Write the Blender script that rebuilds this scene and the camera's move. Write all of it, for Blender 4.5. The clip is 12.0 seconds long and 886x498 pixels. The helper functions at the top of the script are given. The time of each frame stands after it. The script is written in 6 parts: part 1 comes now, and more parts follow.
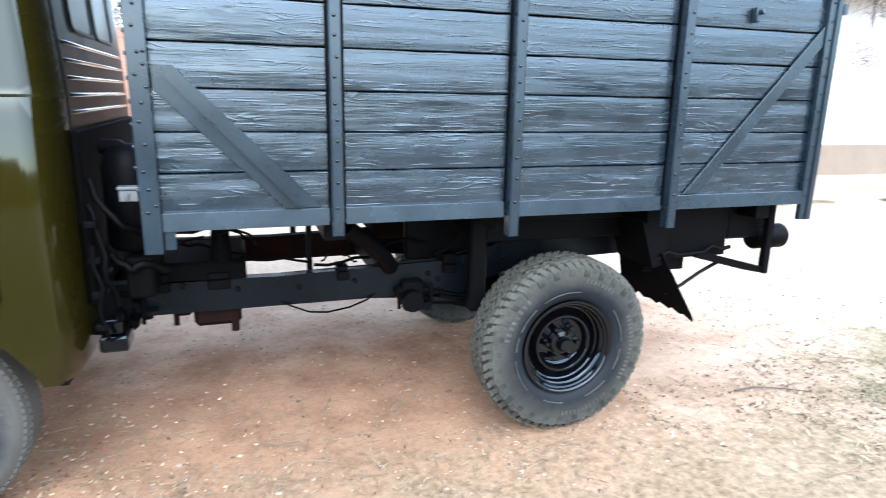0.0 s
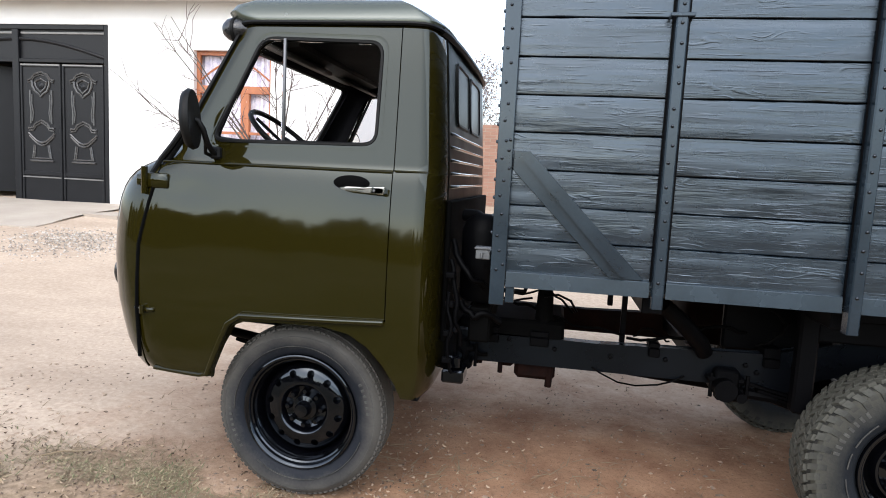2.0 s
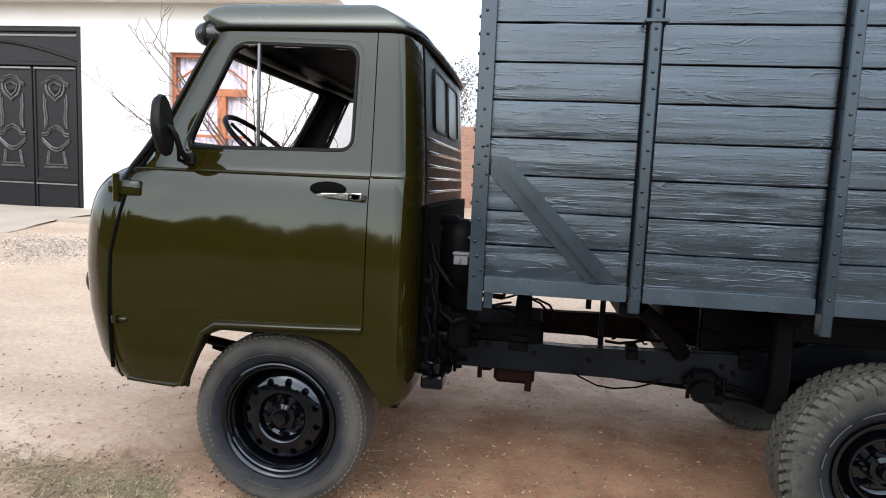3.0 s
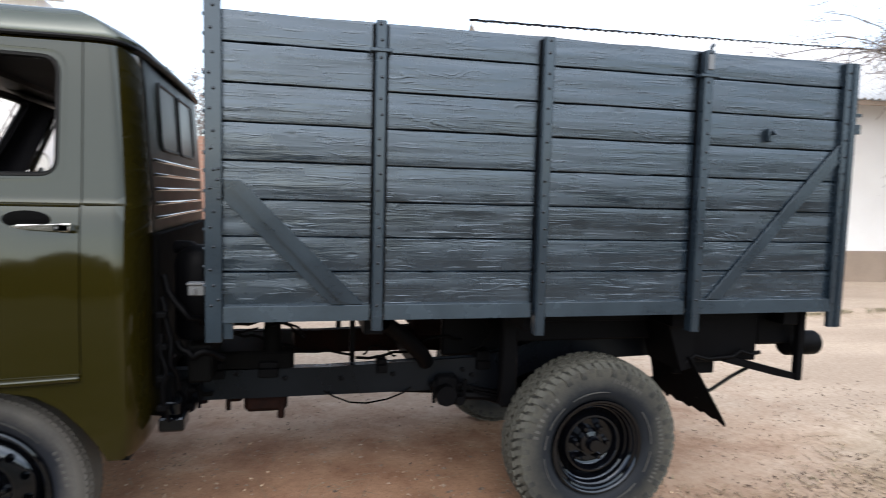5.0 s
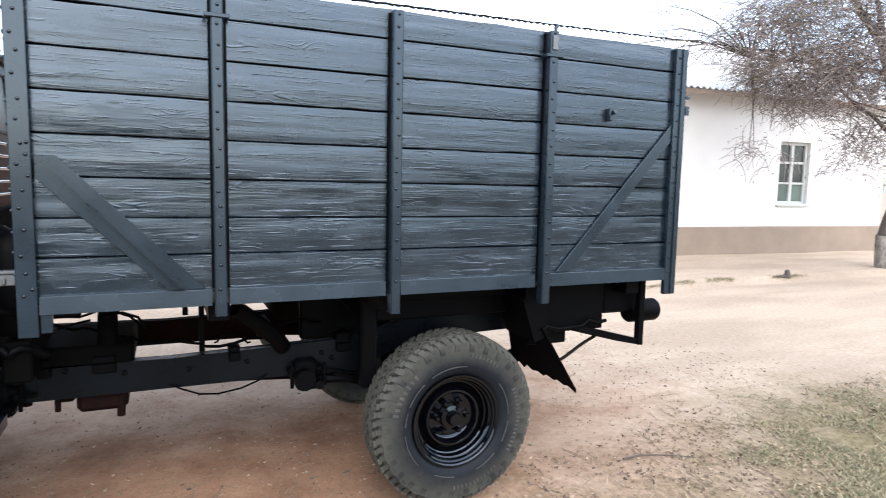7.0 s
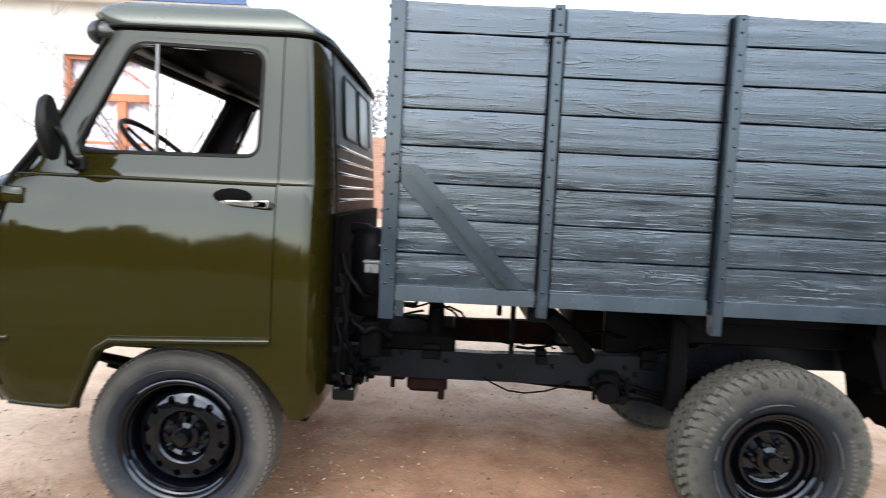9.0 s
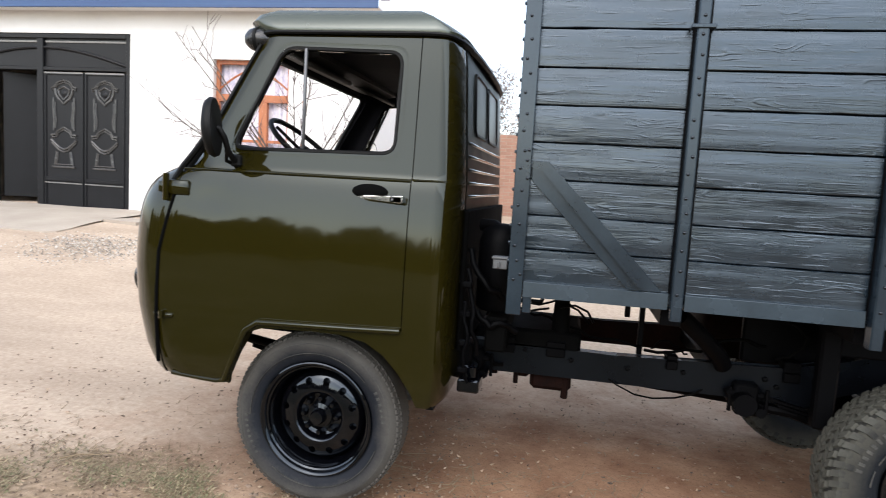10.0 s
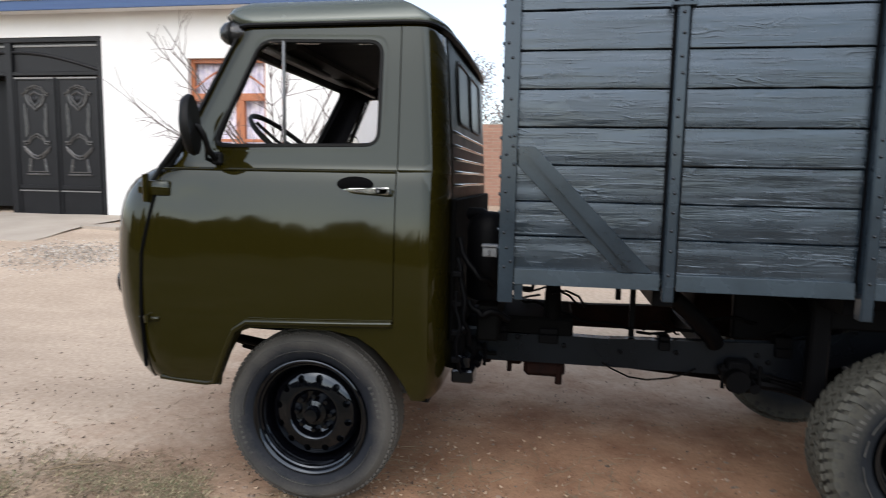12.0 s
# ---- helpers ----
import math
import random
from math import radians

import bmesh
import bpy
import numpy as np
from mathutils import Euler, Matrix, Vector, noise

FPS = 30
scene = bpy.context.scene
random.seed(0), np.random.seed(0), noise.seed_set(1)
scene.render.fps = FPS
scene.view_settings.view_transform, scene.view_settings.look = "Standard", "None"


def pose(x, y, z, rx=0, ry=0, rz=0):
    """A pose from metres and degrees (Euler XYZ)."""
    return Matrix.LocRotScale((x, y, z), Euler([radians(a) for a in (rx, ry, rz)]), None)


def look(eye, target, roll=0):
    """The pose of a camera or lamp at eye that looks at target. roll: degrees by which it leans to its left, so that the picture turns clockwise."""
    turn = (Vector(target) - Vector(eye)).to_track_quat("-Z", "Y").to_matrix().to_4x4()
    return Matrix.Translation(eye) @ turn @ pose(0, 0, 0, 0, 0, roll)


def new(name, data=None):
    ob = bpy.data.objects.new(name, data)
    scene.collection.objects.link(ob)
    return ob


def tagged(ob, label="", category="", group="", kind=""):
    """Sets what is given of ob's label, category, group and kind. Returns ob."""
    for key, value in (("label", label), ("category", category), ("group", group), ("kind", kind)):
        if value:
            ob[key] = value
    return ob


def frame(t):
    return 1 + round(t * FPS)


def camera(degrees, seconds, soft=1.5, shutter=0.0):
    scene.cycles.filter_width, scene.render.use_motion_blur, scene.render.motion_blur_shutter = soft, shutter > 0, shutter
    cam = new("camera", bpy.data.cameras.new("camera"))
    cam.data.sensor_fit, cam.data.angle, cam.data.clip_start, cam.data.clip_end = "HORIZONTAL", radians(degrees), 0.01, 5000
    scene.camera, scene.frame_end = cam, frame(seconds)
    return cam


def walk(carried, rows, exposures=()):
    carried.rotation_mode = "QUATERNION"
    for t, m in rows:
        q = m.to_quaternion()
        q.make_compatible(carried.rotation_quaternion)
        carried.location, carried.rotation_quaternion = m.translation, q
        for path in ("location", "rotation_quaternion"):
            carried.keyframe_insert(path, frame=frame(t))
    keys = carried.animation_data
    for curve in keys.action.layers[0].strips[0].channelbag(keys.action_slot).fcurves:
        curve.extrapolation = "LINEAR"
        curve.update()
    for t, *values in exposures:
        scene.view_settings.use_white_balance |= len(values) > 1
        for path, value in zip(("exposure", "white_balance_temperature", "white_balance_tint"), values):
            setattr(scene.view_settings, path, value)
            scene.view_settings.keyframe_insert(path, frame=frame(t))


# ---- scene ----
cam = camera(70.5, 12.0, soft=0.95, shutter=0.5)
PATH = [
    (0, (1.143, -2.243, 1.521), (1.755, -0.399, 1.046), 1.1),
    (0.5, (1.17, -2.373, 1.491), (1.495, -0.441, 1.087), -0.7),
    (1, (1.168, -2.442, 1.463), (1.146, -0.452, 1.266), 0.3),
    (1.5, (1.1, -2.477, 1.486), (0.919, -0.493, 1.308), 1.8),
    (2, (1.07, -2.493, 1.485), (0.731, -0.535, 1.256), 2.9),
    (2.5, (1.073, -2.484, 1.485), (0.776, -0.52, 1.257), 2.5),
    (2.7, (1.076, -2.48, 1.488), (0.783, -0.514, 1.264), 2.5),
    (4.3, (1.113, -2.475, 1.59), (1.153, -0.488, 1.372), 2.2),
    (4.5, (1.123, -2.474, 1.567), (1.265, -0.489, 1.37), 2.0),
    (5, (1.176, -2.474, 1.561), (1.626, -0.533, 1.393), 1.5),
    (5.5, (1.229, -2.484, 1.556), (1.821, -0.581, 1.382), 0.5),
    (6, (1.275, -2.499, 1.544), (2.018, -0.653, 1.345), 0.4),
    (6.5, (1.283, -2.495, 1.537), (2.13, -0.697, 1.318), 0.9),
    (6.7, (1.299, -2.478, 1.537), (2.144, -0.679, 1.319), 1.0),
    (8.3, (1.194, -2.455, 1.493), (1.516, -0.489, 1.319), 1.4),
    (8.5, (1.166, -2.461, 1.487), (1.406, -0.485, 1.298), 1.7),
    (9, (1.105, -2.47, 1.488), (1.086, -0.477, 1.315), 2.8),
    (9.5, (1.073, -2.482, 1.482), (0.856, -0.502, 1.302), 3.6),
    (10, (1.056, -2.499, 1.484), (0.672, -0.547, 1.282), 3.4),
    (10.5, (1.063, -2.501, 1.479), (0.63, -0.559, 1.281), 3.5),
    (11, (1.041, -2.476, 1.487), (0.661, -0.524, 1.274), 2.6),
    (11.5, (1.017, -2.488, 1.484), (0.561, -0.55, 1.287), 2.5),
    (12, (1.035, -2.477, 1.471), (0.7, -0.518, 1.247), 1.1),
]
EXPOSURES = [
    (0.0, 2.5, 5550, 5), (0.5, 2.55, 5650, 5), (1.0, 2.2, 6050, 10), (1.5, 1.5, 6200, 10), (2.5, 1.38, 6300, 10), (4.5, 1.42, 6450, 10), (5.0, 1.35, 6350, 10), (5.5, 1.26, 6100, 10), (6.0, 1.1, 6100, 10),
    (6.5, 1.45, 6100, 10), (8.5, 1.85, 6100, 10), (9.0, 1.95, 6400, 10), (9.5, 1.68, 6450, 10), (10.5, 1.15, 6350, 10), (11.0, 1.1, 6350, 10), (12.0, 0.97, 6350, 10)]
walk(cam, [(t, look(eye, target, roll)) for t, eye, target, roll in PATH], EXPOSURES)

# ---- world and light ----
world = bpy.data.worlds.new("overcast_sky")
scene.world = world
world.use_nodes = True
wn = world.node_tree
wn.nodes.clear()
w_out = wn.nodes.new("ShaderNodeOutputWorld")
w_bg = wn.nodes.new("ShaderNodeBackground")
w_sky = wn.nodes.new("ShaderNodeTexSky")
w_hsv = wn.nodes.new("ShaderNodeHueSaturation")
w_sky.sky_type = "NISHITA"
w_sky.sun_disc = False
w_sky.sun_elevation = radians(38)
w_sky.sun_rotation = radians(200)
w_sky.dust_density = 1.5
w_hsv.inputs["Saturation"].default_value = 0.62
w_bg.inputs["Strength"].default_value = 0.15
wn.links.new(w_sky.outputs[0], w_hsv.inputs["Color"])
wn.links.new(w_hsv.outputs[0], w_bg.inputs["Color"])
wn.links.new(w_bg.outputs[0], w_out.inputs["Surface"])

sun_data = bpy.data.lights.new("sun", "SUN")
sun_data.energy = 1.1
sun_data.angle = radians(75)
sun_data.color = (1.0, 0.97, 0.93)
sun = new("sun", sun_data)
sun.matrix_world = look((4.0, -6.0, 9.0), (0.0, 0.0, 0.0))


# ---- materials ----
def shader(name, base, rough=0.6, metal=0.0, other=None, scale=4.0, fine=60.0, amount=0.5, bump=0.0, coat=0.0,
           rough_var=0.1, per_object=0.0, island=0.0, stretch=(1, 1, 1), fine_weight=0.35, gloss=0.5, sheen=(1, 1, 1)):
    """A principled material with colour varied by noise at two scales, gloss variation and fine relief."""
    m = bpy.data.materials.new(name)
    m.use_nodes = True
    t = m.node_tree
    p = t.nodes["Principled BSDF"]
    tc = t.nodes.new("ShaderNodeTexCoord")
    mp = t.nodes.new("ShaderNodeMapping")
    mp.inputs["Scale"].default_value = stretch
    t.links.new(tc.outputs["Object"], mp.inputs["Vector"])
    n1 = t.nodes.new("ShaderNodeTexNoise")
    n1.inputs["Scale"].default_value = scale
    n1.inputs["Detail"].default_value = 5
    n2 = t.nodes.new("ShaderNodeTexNoise")
    n2.inputs["Scale"].default_value = fine
    n2.inputs["Detail"].default_value = 4
    for n in (n1, n2):
        t.links.new(mp.outputs[0], n.inputs["Vector"])
    both = t.nodes.new("ShaderNodeMix")
    both.inputs[0].default_value = fine_weight
    t.links.new(n1.outputs[0], both.inputs[2])
    t.links.new(n2.outputs[0], both.inputs[3])
    value = both.outputs[0]
    if per_object:
        info = t.nodes.new("ShaderNodeObjectInfo")
        ma = t.nodes.new("ShaderNodeMath")
        ma.operation = "MULTIPLY_ADD"
        ma.inputs[1].default_value = per_object
        t.links.new(info.outputs["Random"], ma.inputs[0])
        t.links.new(value, ma.inputs[2])
        value = ma.outputs[0]
    if island:
        geo = t.nodes.new("ShaderNodeNewGeometry")
        ma = t.nodes.new("ShaderNodeMath")
        ma.operation = "MULTIPLY_ADD"
        ma.inputs[1].default_value = island
        t.links.new(geo.outputs["Random Per Island"], ma.inputs[0])
        t.links.new(value, ma.inputs[2])
        sb = t.nodes.new("ShaderNodeMath")
        sb.operation = "SUBTRACT"
        sb.inputs[1].default_value = island / 2
        t.links.new(ma.outputs[0], sb.inputs[0])
        value = sb.outputs[0]
    ramp = t.nodes.new("ShaderNodeValToRGB")
    other = other or tuple(c * 0.6 for c in base)
    ramp.color_ramp.elements[0].position = 0.5 - 0.25 / max(amount, 0.05) * 0.5
    ramp.color_ramp.elements[1].position = 0.5 + 0.25 / max(amount, 0.05) * 0.5
    ramp.color_ramp.elements[0].color = (*other, 1)
    ramp.color_ramp.elements[1].color = (*base, 1)
    t.links.new(value, ramp.inputs[0])
    t.links.new(ramp.outputs[0], p.inputs["Base Color"])
    mr = t.nodes.new("ShaderNodeMapRange")
    mr.inputs[3].default_value = max(0.02, rough - rough_var)
    mr.inputs[4].default_value = min(1.0, rough + rough_var)
    t.links.new(n1.outputs[0], mr.inputs[0])
    t.links.new(mr.outputs[0], p.inputs["Roughness"])
    p.inputs["Metallic"].default_value = metal
    p.inputs["Specular IOR Level"].default_value = gloss
    p.inputs["Specular Tint"].default_value = (*sheen, 1)
    p.inputs["Coat Weight"].default_value = coat
    p.inputs["Coat Roughness"].default_value = 0.04
    if bump:
        b = t.nodes.new("ShaderNodeBump")
        b.inputs["Strength"].default_value = bump
        b.inputs["Distance"].default_value = 0.01
        t.links.new(both.outputs[0], b.inputs["Height"])
        t.links.new(b.outputs[0], p.inputs["Normal"])
    return m


def wood_paint(name, base, other, rough):
    """Old pine boards under thick paint: sparse raised strokes, cathedral figure, knots and broad glossy bands."""
    m = bpy.data.materials.new(name)
    m.use_nodes = True
    t = m.node_tree
    L = t.links.new
    p = t.nodes["Principled BSDF"]
    tc = t.nodes.new("ShaderNodeTexCoord")
    info = t.nodes.new("ShaderNodeObjectInfo")

    def calc(op, a, c, d=None):
        n = t.nodes.new("ShaderNodeMath")
        n.operation = op
        for k, v in enumerate((a, c) if d is None else (a, c, d)):
            if isinstance(v, (int, float)):
                n.inputs[k].default_value = v
            else:
                L(v, n.inputs[k])
        return n.outputs[0]

    comb = t.nodes.new("ShaderNodeCombineXYZ")
    shift = calc("MULTIPLY", info.outputs["Random"], 41.0)
    L(shift, comb.inputs[0])
    L(shift, comb.inputs[2])
    sh = t.nodes.new("ShaderNodeVectorMath")
    sh.operation = "ADD"
    L(tc.outputs["Object"], sh.inputs[0])
    L(comb.outputs[0], sh.inputs[1])

    def grain(stretch, detail=3, rough_n=0.5):
        mp = t.nodes.new("ShaderNodeMapping")
        mp.inputs["Scale"].default_value = stretch
        L(sh.outputs[0], mp.inputs[0])
        n = t.nodes.new("ShaderNodeTexNoise")
        n.inputs["Scale"].default_value = 1.0
        n.inputs["Detail"].default_value = detail
        n.inputs["Roughness"].default_value = rough_n
        L(mp.outputs[0], n.inputs["Vector"])
        return n.outputs[0]

    def window(v, lo, hi):
        r = t.nodes.new("ShaderNodeMapRange")
        r.inputs[1].default_value, r.inputs[2].default_value = lo, hi
        L(v, r.inputs[0])
        return r.outputs[0]

    # the lower boards are the most weathered
    sep = t.nodes.new("ShaderNodeSeparateXYZ")
    L(tc.outputs["Object"], sep.inputs[0])
    worn_low = window(sep.outputs[2], 1.9, 1.15)
    patch = calc("MULTIPLY", window(grain((2.4, 1.0, 9.0), 2), 0.45, 0.66), calc("MULTIPLY_ADD", worn_low, 0.75, 0.25))
    strokes = calc("MULTIPLY", window(grain((5.5, 10.0, 105.0), 3), 0.6, 0.7), calc("MULTIPLY_ADD", patch, 0.85, 0.15))
    rings = calc("SINE", calc("MULTIPLY", grain((2.6, 1.0, 11.0), 2), 125.0), 0.0)
    figure = calc("MULTIPLY", window(rings, 0.2, 1.0), window(grain((3.2, 1.0, 13.0), 2), 0.58, 0.72))
    crack = window(grain((1.1, 1.0, 70.0), 2), 0.7, 0.73)
    mk = t.nodes.new("ShaderNodeMapping")
    mk.inputs["Scale"].default_value = (2.0, 1.0, 5.5)
    L(sh.outputs[0], mk.inputs[0])
    vor = t.nodes.new("ShaderNodeTexVoronoi")
    vor.inputs["Scale"].default_value = 1.5
    L(mk.outputs[0], vor.inputs["Vector"])
    knot = window(calc("MULTIPLY_ADD", grain((26.0, 1.0, 60.0), 3), 0.12, vor.outputs["Distance"]), 0.15, 0.085)
    height = calc("ADD", calc("MULTIPLY_ADD", strokes, 0.55, calc("MULTIPLY", figure, 0.28)), calc("MULTIPLY", grain((9.0, 10.0, 150.0), 3), 0.12))
    height = calc("SUBTRACT", calc("SUBTRACT", height, calc("MULTIPLY", crack, 0.9)), calc("MULTIPLY", knot, 0.22))
    height = calc("MULTIPLY_ADD", grain((0.75, 1.0, 11.0), 2), 1.5, height)
    b = t.nodes.new("ShaderNodeBump")
    b.inputs["Strength"].default_value = 1.0
    b.inputs["Distance"].default_value = 0.0041
    L(height, b.inputs["Height"])
    L(b.outputs[0], p.inputs["Normal"])
    p.inputs["Specular IOR Level"].default_value = 1.0
    p.inputs["Specular Tint"].default_value = (0.76, 0.88, 1.0, 1)
    band = window(calc("ADD", calc("MULTIPLY_ADD", info.outputs["Random"], 0.28, grain((0.7, 1.0, 14.0), 2)), calc("MULTIPLY", grain((5.0, 1.0, 9.0), 5), 0.6)), 0.66, 1.2)
    mix = t.nodes.new("ShaderNodeMix")
    mix.data_type = "RGBA"
    L(band, mix.inputs[0])
    mix.inputs[6].default_value = (*other, 1)
    mix.inputs[7].default_value = (*base, 1)
    # raised strokes lightened: their glints are put into the colour, with some wear
    worn = t.nodes.new("ShaderNodeMix")
    worn.data_type = "RGBA"
    L(calc("MULTIPLY", calc("MULTIPLY", strokes, calc("MULTIPLY_ADD", patch, 0.7, 0.3)), 0.75), worn.inputs[0])
    L(mix.outputs[2], worn.inputs[6])
    worn.inputs[7].default_value = (0.1, 0.122, 0.14, 1)
    dark = t.nodes.new("ShaderNodeMix")
    dark.data_type = "RGBA"
    L(calc("MAXIMUM", crack, calc("MULTIPLY", knot, 0.75)), dark.inputs[0])
    L(worn.outputs[2], dark.inputs[6])
    dark.inputs[7].default_value = (0.004, 0.005, 0.007, 1)
    L(dark.outputs[2], p.inputs["Base Color"])
    rr = t.nodes.new("ShaderNodeMapRange")
    rr.inputs[1].default_value, rr.inputs[2].default_value = 0.3, 0.7
    rr.inputs[3].default_value, rr.inputs[4].default_value = rough - 0.07, rough + 0.24
    L(grain((4.0, 1.0, 13.0), 5, 0.62), rr.inputs[0])
    L(rr.outputs[0], p.inputs["Roughness"])
    return m


def tyre_rubber(name, dusty, dark, r_in, r_out):
    """Black rubber, greyed by road dust on the outer sidewall and the tread."""
    m = bpy.data.materials.new(name)
    m.use_nodes = True
    t = m.node_tree
    L = t.links.new
    p = t.nodes["Principled BSDF"]
    tc = t.nodes.new("ShaderNodeTexCoord")
    flat = t.nodes.new("ShaderNodeVectorMath")
    flat.operation = "MULTIPLY"
    flat.inputs[1].default_value = (1, 0, 1)
    L(tc.outputs["Object"], flat.inputs[0])
    size = t.nodes.new("ShaderNodeVectorMath")
    size.operation = "LENGTH"
    L(flat.outputs[0], size.inputs[0])
    n1, n2 = t.nodes.new("ShaderNodeTexNoise"), t.nodes.new("ShaderNodeTexNoise")
    n1.inputs["Scale"].default_value, n2.inputs["Scale"].default_value = 6.0, 85.0
    n1.inputs["Detail"].default_value = n2.inputs["Detail"].default_value = 5
    for n in (n1, n2):
        L(tc.outputs["Object"], n.inputs["Vector"])
    add = t.nodes.new("ShaderNodeMath")
    add.operation = "MULTIPLY_ADD"
    add.inputs[1].default_value = 0.11
    L(n1.outputs[0], add.inputs[0])
    L(size.outputs["Value"], add.inputs[2])
    add2 = t.nodes.new("ShaderNodeMath")
    add2.operation = "MULTIPLY_ADD"
    add2.inputs[1].default_value = 0.035
    L(n2.outputs[0], add2.inputs[0])
    L(add.outputs[0], add2.inputs[2])
    mr = t.nodes.new("ShaderNodeMapRange")
    mr.inputs[1].default_value, mr.inputs[2].default_value = r_in + 0.0725, r_out + 0.0725
    L(add2.outputs[0], mr.inputs[0])
    mix = t.nodes.new("ShaderNodeMix")
    mix.data_type = "RGBA"
    mix.inputs[6].default_value = (*dark, 1)
    mix.inputs[7].default_value = (*dusty, 1)
    L(mr.outputs[0], mix.inputs[0])
    L(mix.outputs[2], p.inputs["Base Color"])
    p.inputs["Roughness"].default_value = 0.62
    p.inputs["Specular IOR Level"].default_value = 0.15
    b = t.nodes.new("ShaderNodeBump")
    b.inputs["Strength"].default_value = 0.25
    b.inputs["Distance"].default_value = 0.006
    L(n2.outputs[0], b.inputs["Height"])
    L(b.outputs[0], p.inputs["Normal"])
    return m


def glass(name, tint=(1, 1, 1)):
    m = bpy.data.materials.new(name)
    m.use_nodes = True
    p = m.node_tree.nodes["Principled BSDF"]
    p.inputs["Base Color"].default_value = (*tint, 1)
    p.inputs["Roughness"].default_value = 0.02
    p.inputs["Transmission Weight"].default_value = 1.0
    p.inputs["IOR"].default_value = 1.05
    return m


def ground_soil():
    """Trodden village soil: pale packed road, redder loose earth with some truck shade mixed in, worn grassy patches,
    grit.
    """
    m = bpy.data.materials.new("trodden_soil")
    m.use_nodes = True
    t = m.node_tree
    L = t.links.new
    p = t.nodes["Principled BSDF"]
    tc = t.nodes.new("ShaderNodeTexCoord")

    def noise_at(scale, detail=6, rough=0.55):
        n = t.nodes.new("ShaderNodeTexNoise")
        n.inputs["Scale"].default_value = scale
        n.inputs["Detail"].default_value = detail
        n.inputs["Roughness"].default_value = rough
        L(tc.outputs["Object"], n.inputs["Vector"])
        return n.outputs[0]

    def ramp(v, lo, hi, a, c):
        r = t.nodes.new("ShaderNodeValToRGB")
        r.color_ramp.elements[0].position, r.color_ramp.elements[1].position = lo, hi
        r.color_ramp.elements[0].color, r.color_ramp.elements[1].color = (*a, 1), (*c, 1)
        L(v, r.inputs[0])
        return r.outputs[0]

    def mixed(f, a, c, mode="MIX"):
        mx = t.nodes.new("ShaderNodeMix")
        mx.data_type, mx.blend_type = "RGBA", mode
        if isinstance(f, float):
            mx.inputs[0].default_value = f
        else:
            L(f, mx.inputs[0])
        L(a, mx.inputs[6])
        L(c, mx.inputs[7])
        return mx.outputs[2]

    big, mid, fine, grit = noise_at(0.45), noise_at(2.6, 8, 0.65), noise_at(26, 6, 0.7), noise_at(120, 4, 0.7)
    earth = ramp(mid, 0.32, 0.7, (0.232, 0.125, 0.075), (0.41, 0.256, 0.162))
    pale = ramp(fine, 0.3, 0.7, (0.425, 0.337, 0.258), (0.49, 0.4, 0.315))
    # loose red earth where the truck stands, its shade partly in the colour, pale packed road round it
    sep = t.nodes.new("ShaderNodeSeparateXYZ")
    L(tc.outputs["Object"], sep.inputs[0])

    def calc(op, a, c):
        n = t.nodes.new("ShaderNodeMath")
        n.operation = op
        for k, v in enumerate((a, c)):
            if isinstance(v, (int, float)):
                n.inputs[k].default_value = v
            else:
                L(v, n.inputs[k])
        return n.outputs[0]

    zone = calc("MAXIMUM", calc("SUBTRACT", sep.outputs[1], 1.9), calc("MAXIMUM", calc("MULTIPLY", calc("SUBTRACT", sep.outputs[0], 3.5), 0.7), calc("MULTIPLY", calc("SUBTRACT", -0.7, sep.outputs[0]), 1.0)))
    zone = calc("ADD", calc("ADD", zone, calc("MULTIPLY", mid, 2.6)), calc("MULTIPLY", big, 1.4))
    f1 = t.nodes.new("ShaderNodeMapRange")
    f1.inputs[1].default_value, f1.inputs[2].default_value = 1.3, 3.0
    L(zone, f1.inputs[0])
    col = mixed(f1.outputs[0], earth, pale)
    col = mixed(0.28, col, ramp(fine, 0.36, 0.66, (0.6, 0.54, 0.5), (1.12, 1.1, 1.07)), "MULTIPLY")
    smear = t.nodes.new("ShaderNodeMapping")
    smear.inputs["Scale"].default_value = (0.55, 1.7, 1.0)
    smear.inputs["Rotation"].default_value = (0, 0, 0.12)
    L(tc.outputs["Object"], smear.inputs[0])
    tracks = t.nodes.new("ShaderNodeTexNoise")
    tracks.inputs["Scale"].default_value = 0.8
    tracks.inputs["Detail"].default_value = 5
    L(smear.outputs[0], tracks.inputs["Vector"])
    col = mixed(0.6, col, ramp(tracks.outputs[0], 0.36, 0.6, (0.76, 0.73, 0.7), (1.1, 1.09, 1.07)), "MULTIPLY")
    crumbs = ramp(noise_at(48, 3, 0.6), 0.33, 0.4, (0.5, 0.44, 0.4), (1, 1, 1))
    loose = t.nodes.new("ShaderNodeMapRange")            # the packed road carries fewer crumbs
    loose.inputs[3].default_value, loose.inputs[4].default_value = 0.5, 0.1
    L(f1.outputs[0], loose.inputs[0])
    col = mixed(loose.outputs[0], col, crumbs, "MULTIPLY")
    specks = ramp(grit, 0.36, 0.46, (0.45, 0.4, 0.36), (1, 1, 1))
    col = mixed(loose.outputs[0], col, specks, "MULTIPLY")
    # brown leaf mulch and trodden turf along the near side, in ragged patches
    mould = calc("ADD", calc("ADD", sep.outputs[1], calc("MULTIPLY", mid, 1.5)), calc("MULTIPLY", noise_at(7.0, 5, 0.7), 1.1))
    mulch = t.nodes.new("ShaderNodeMapRange")
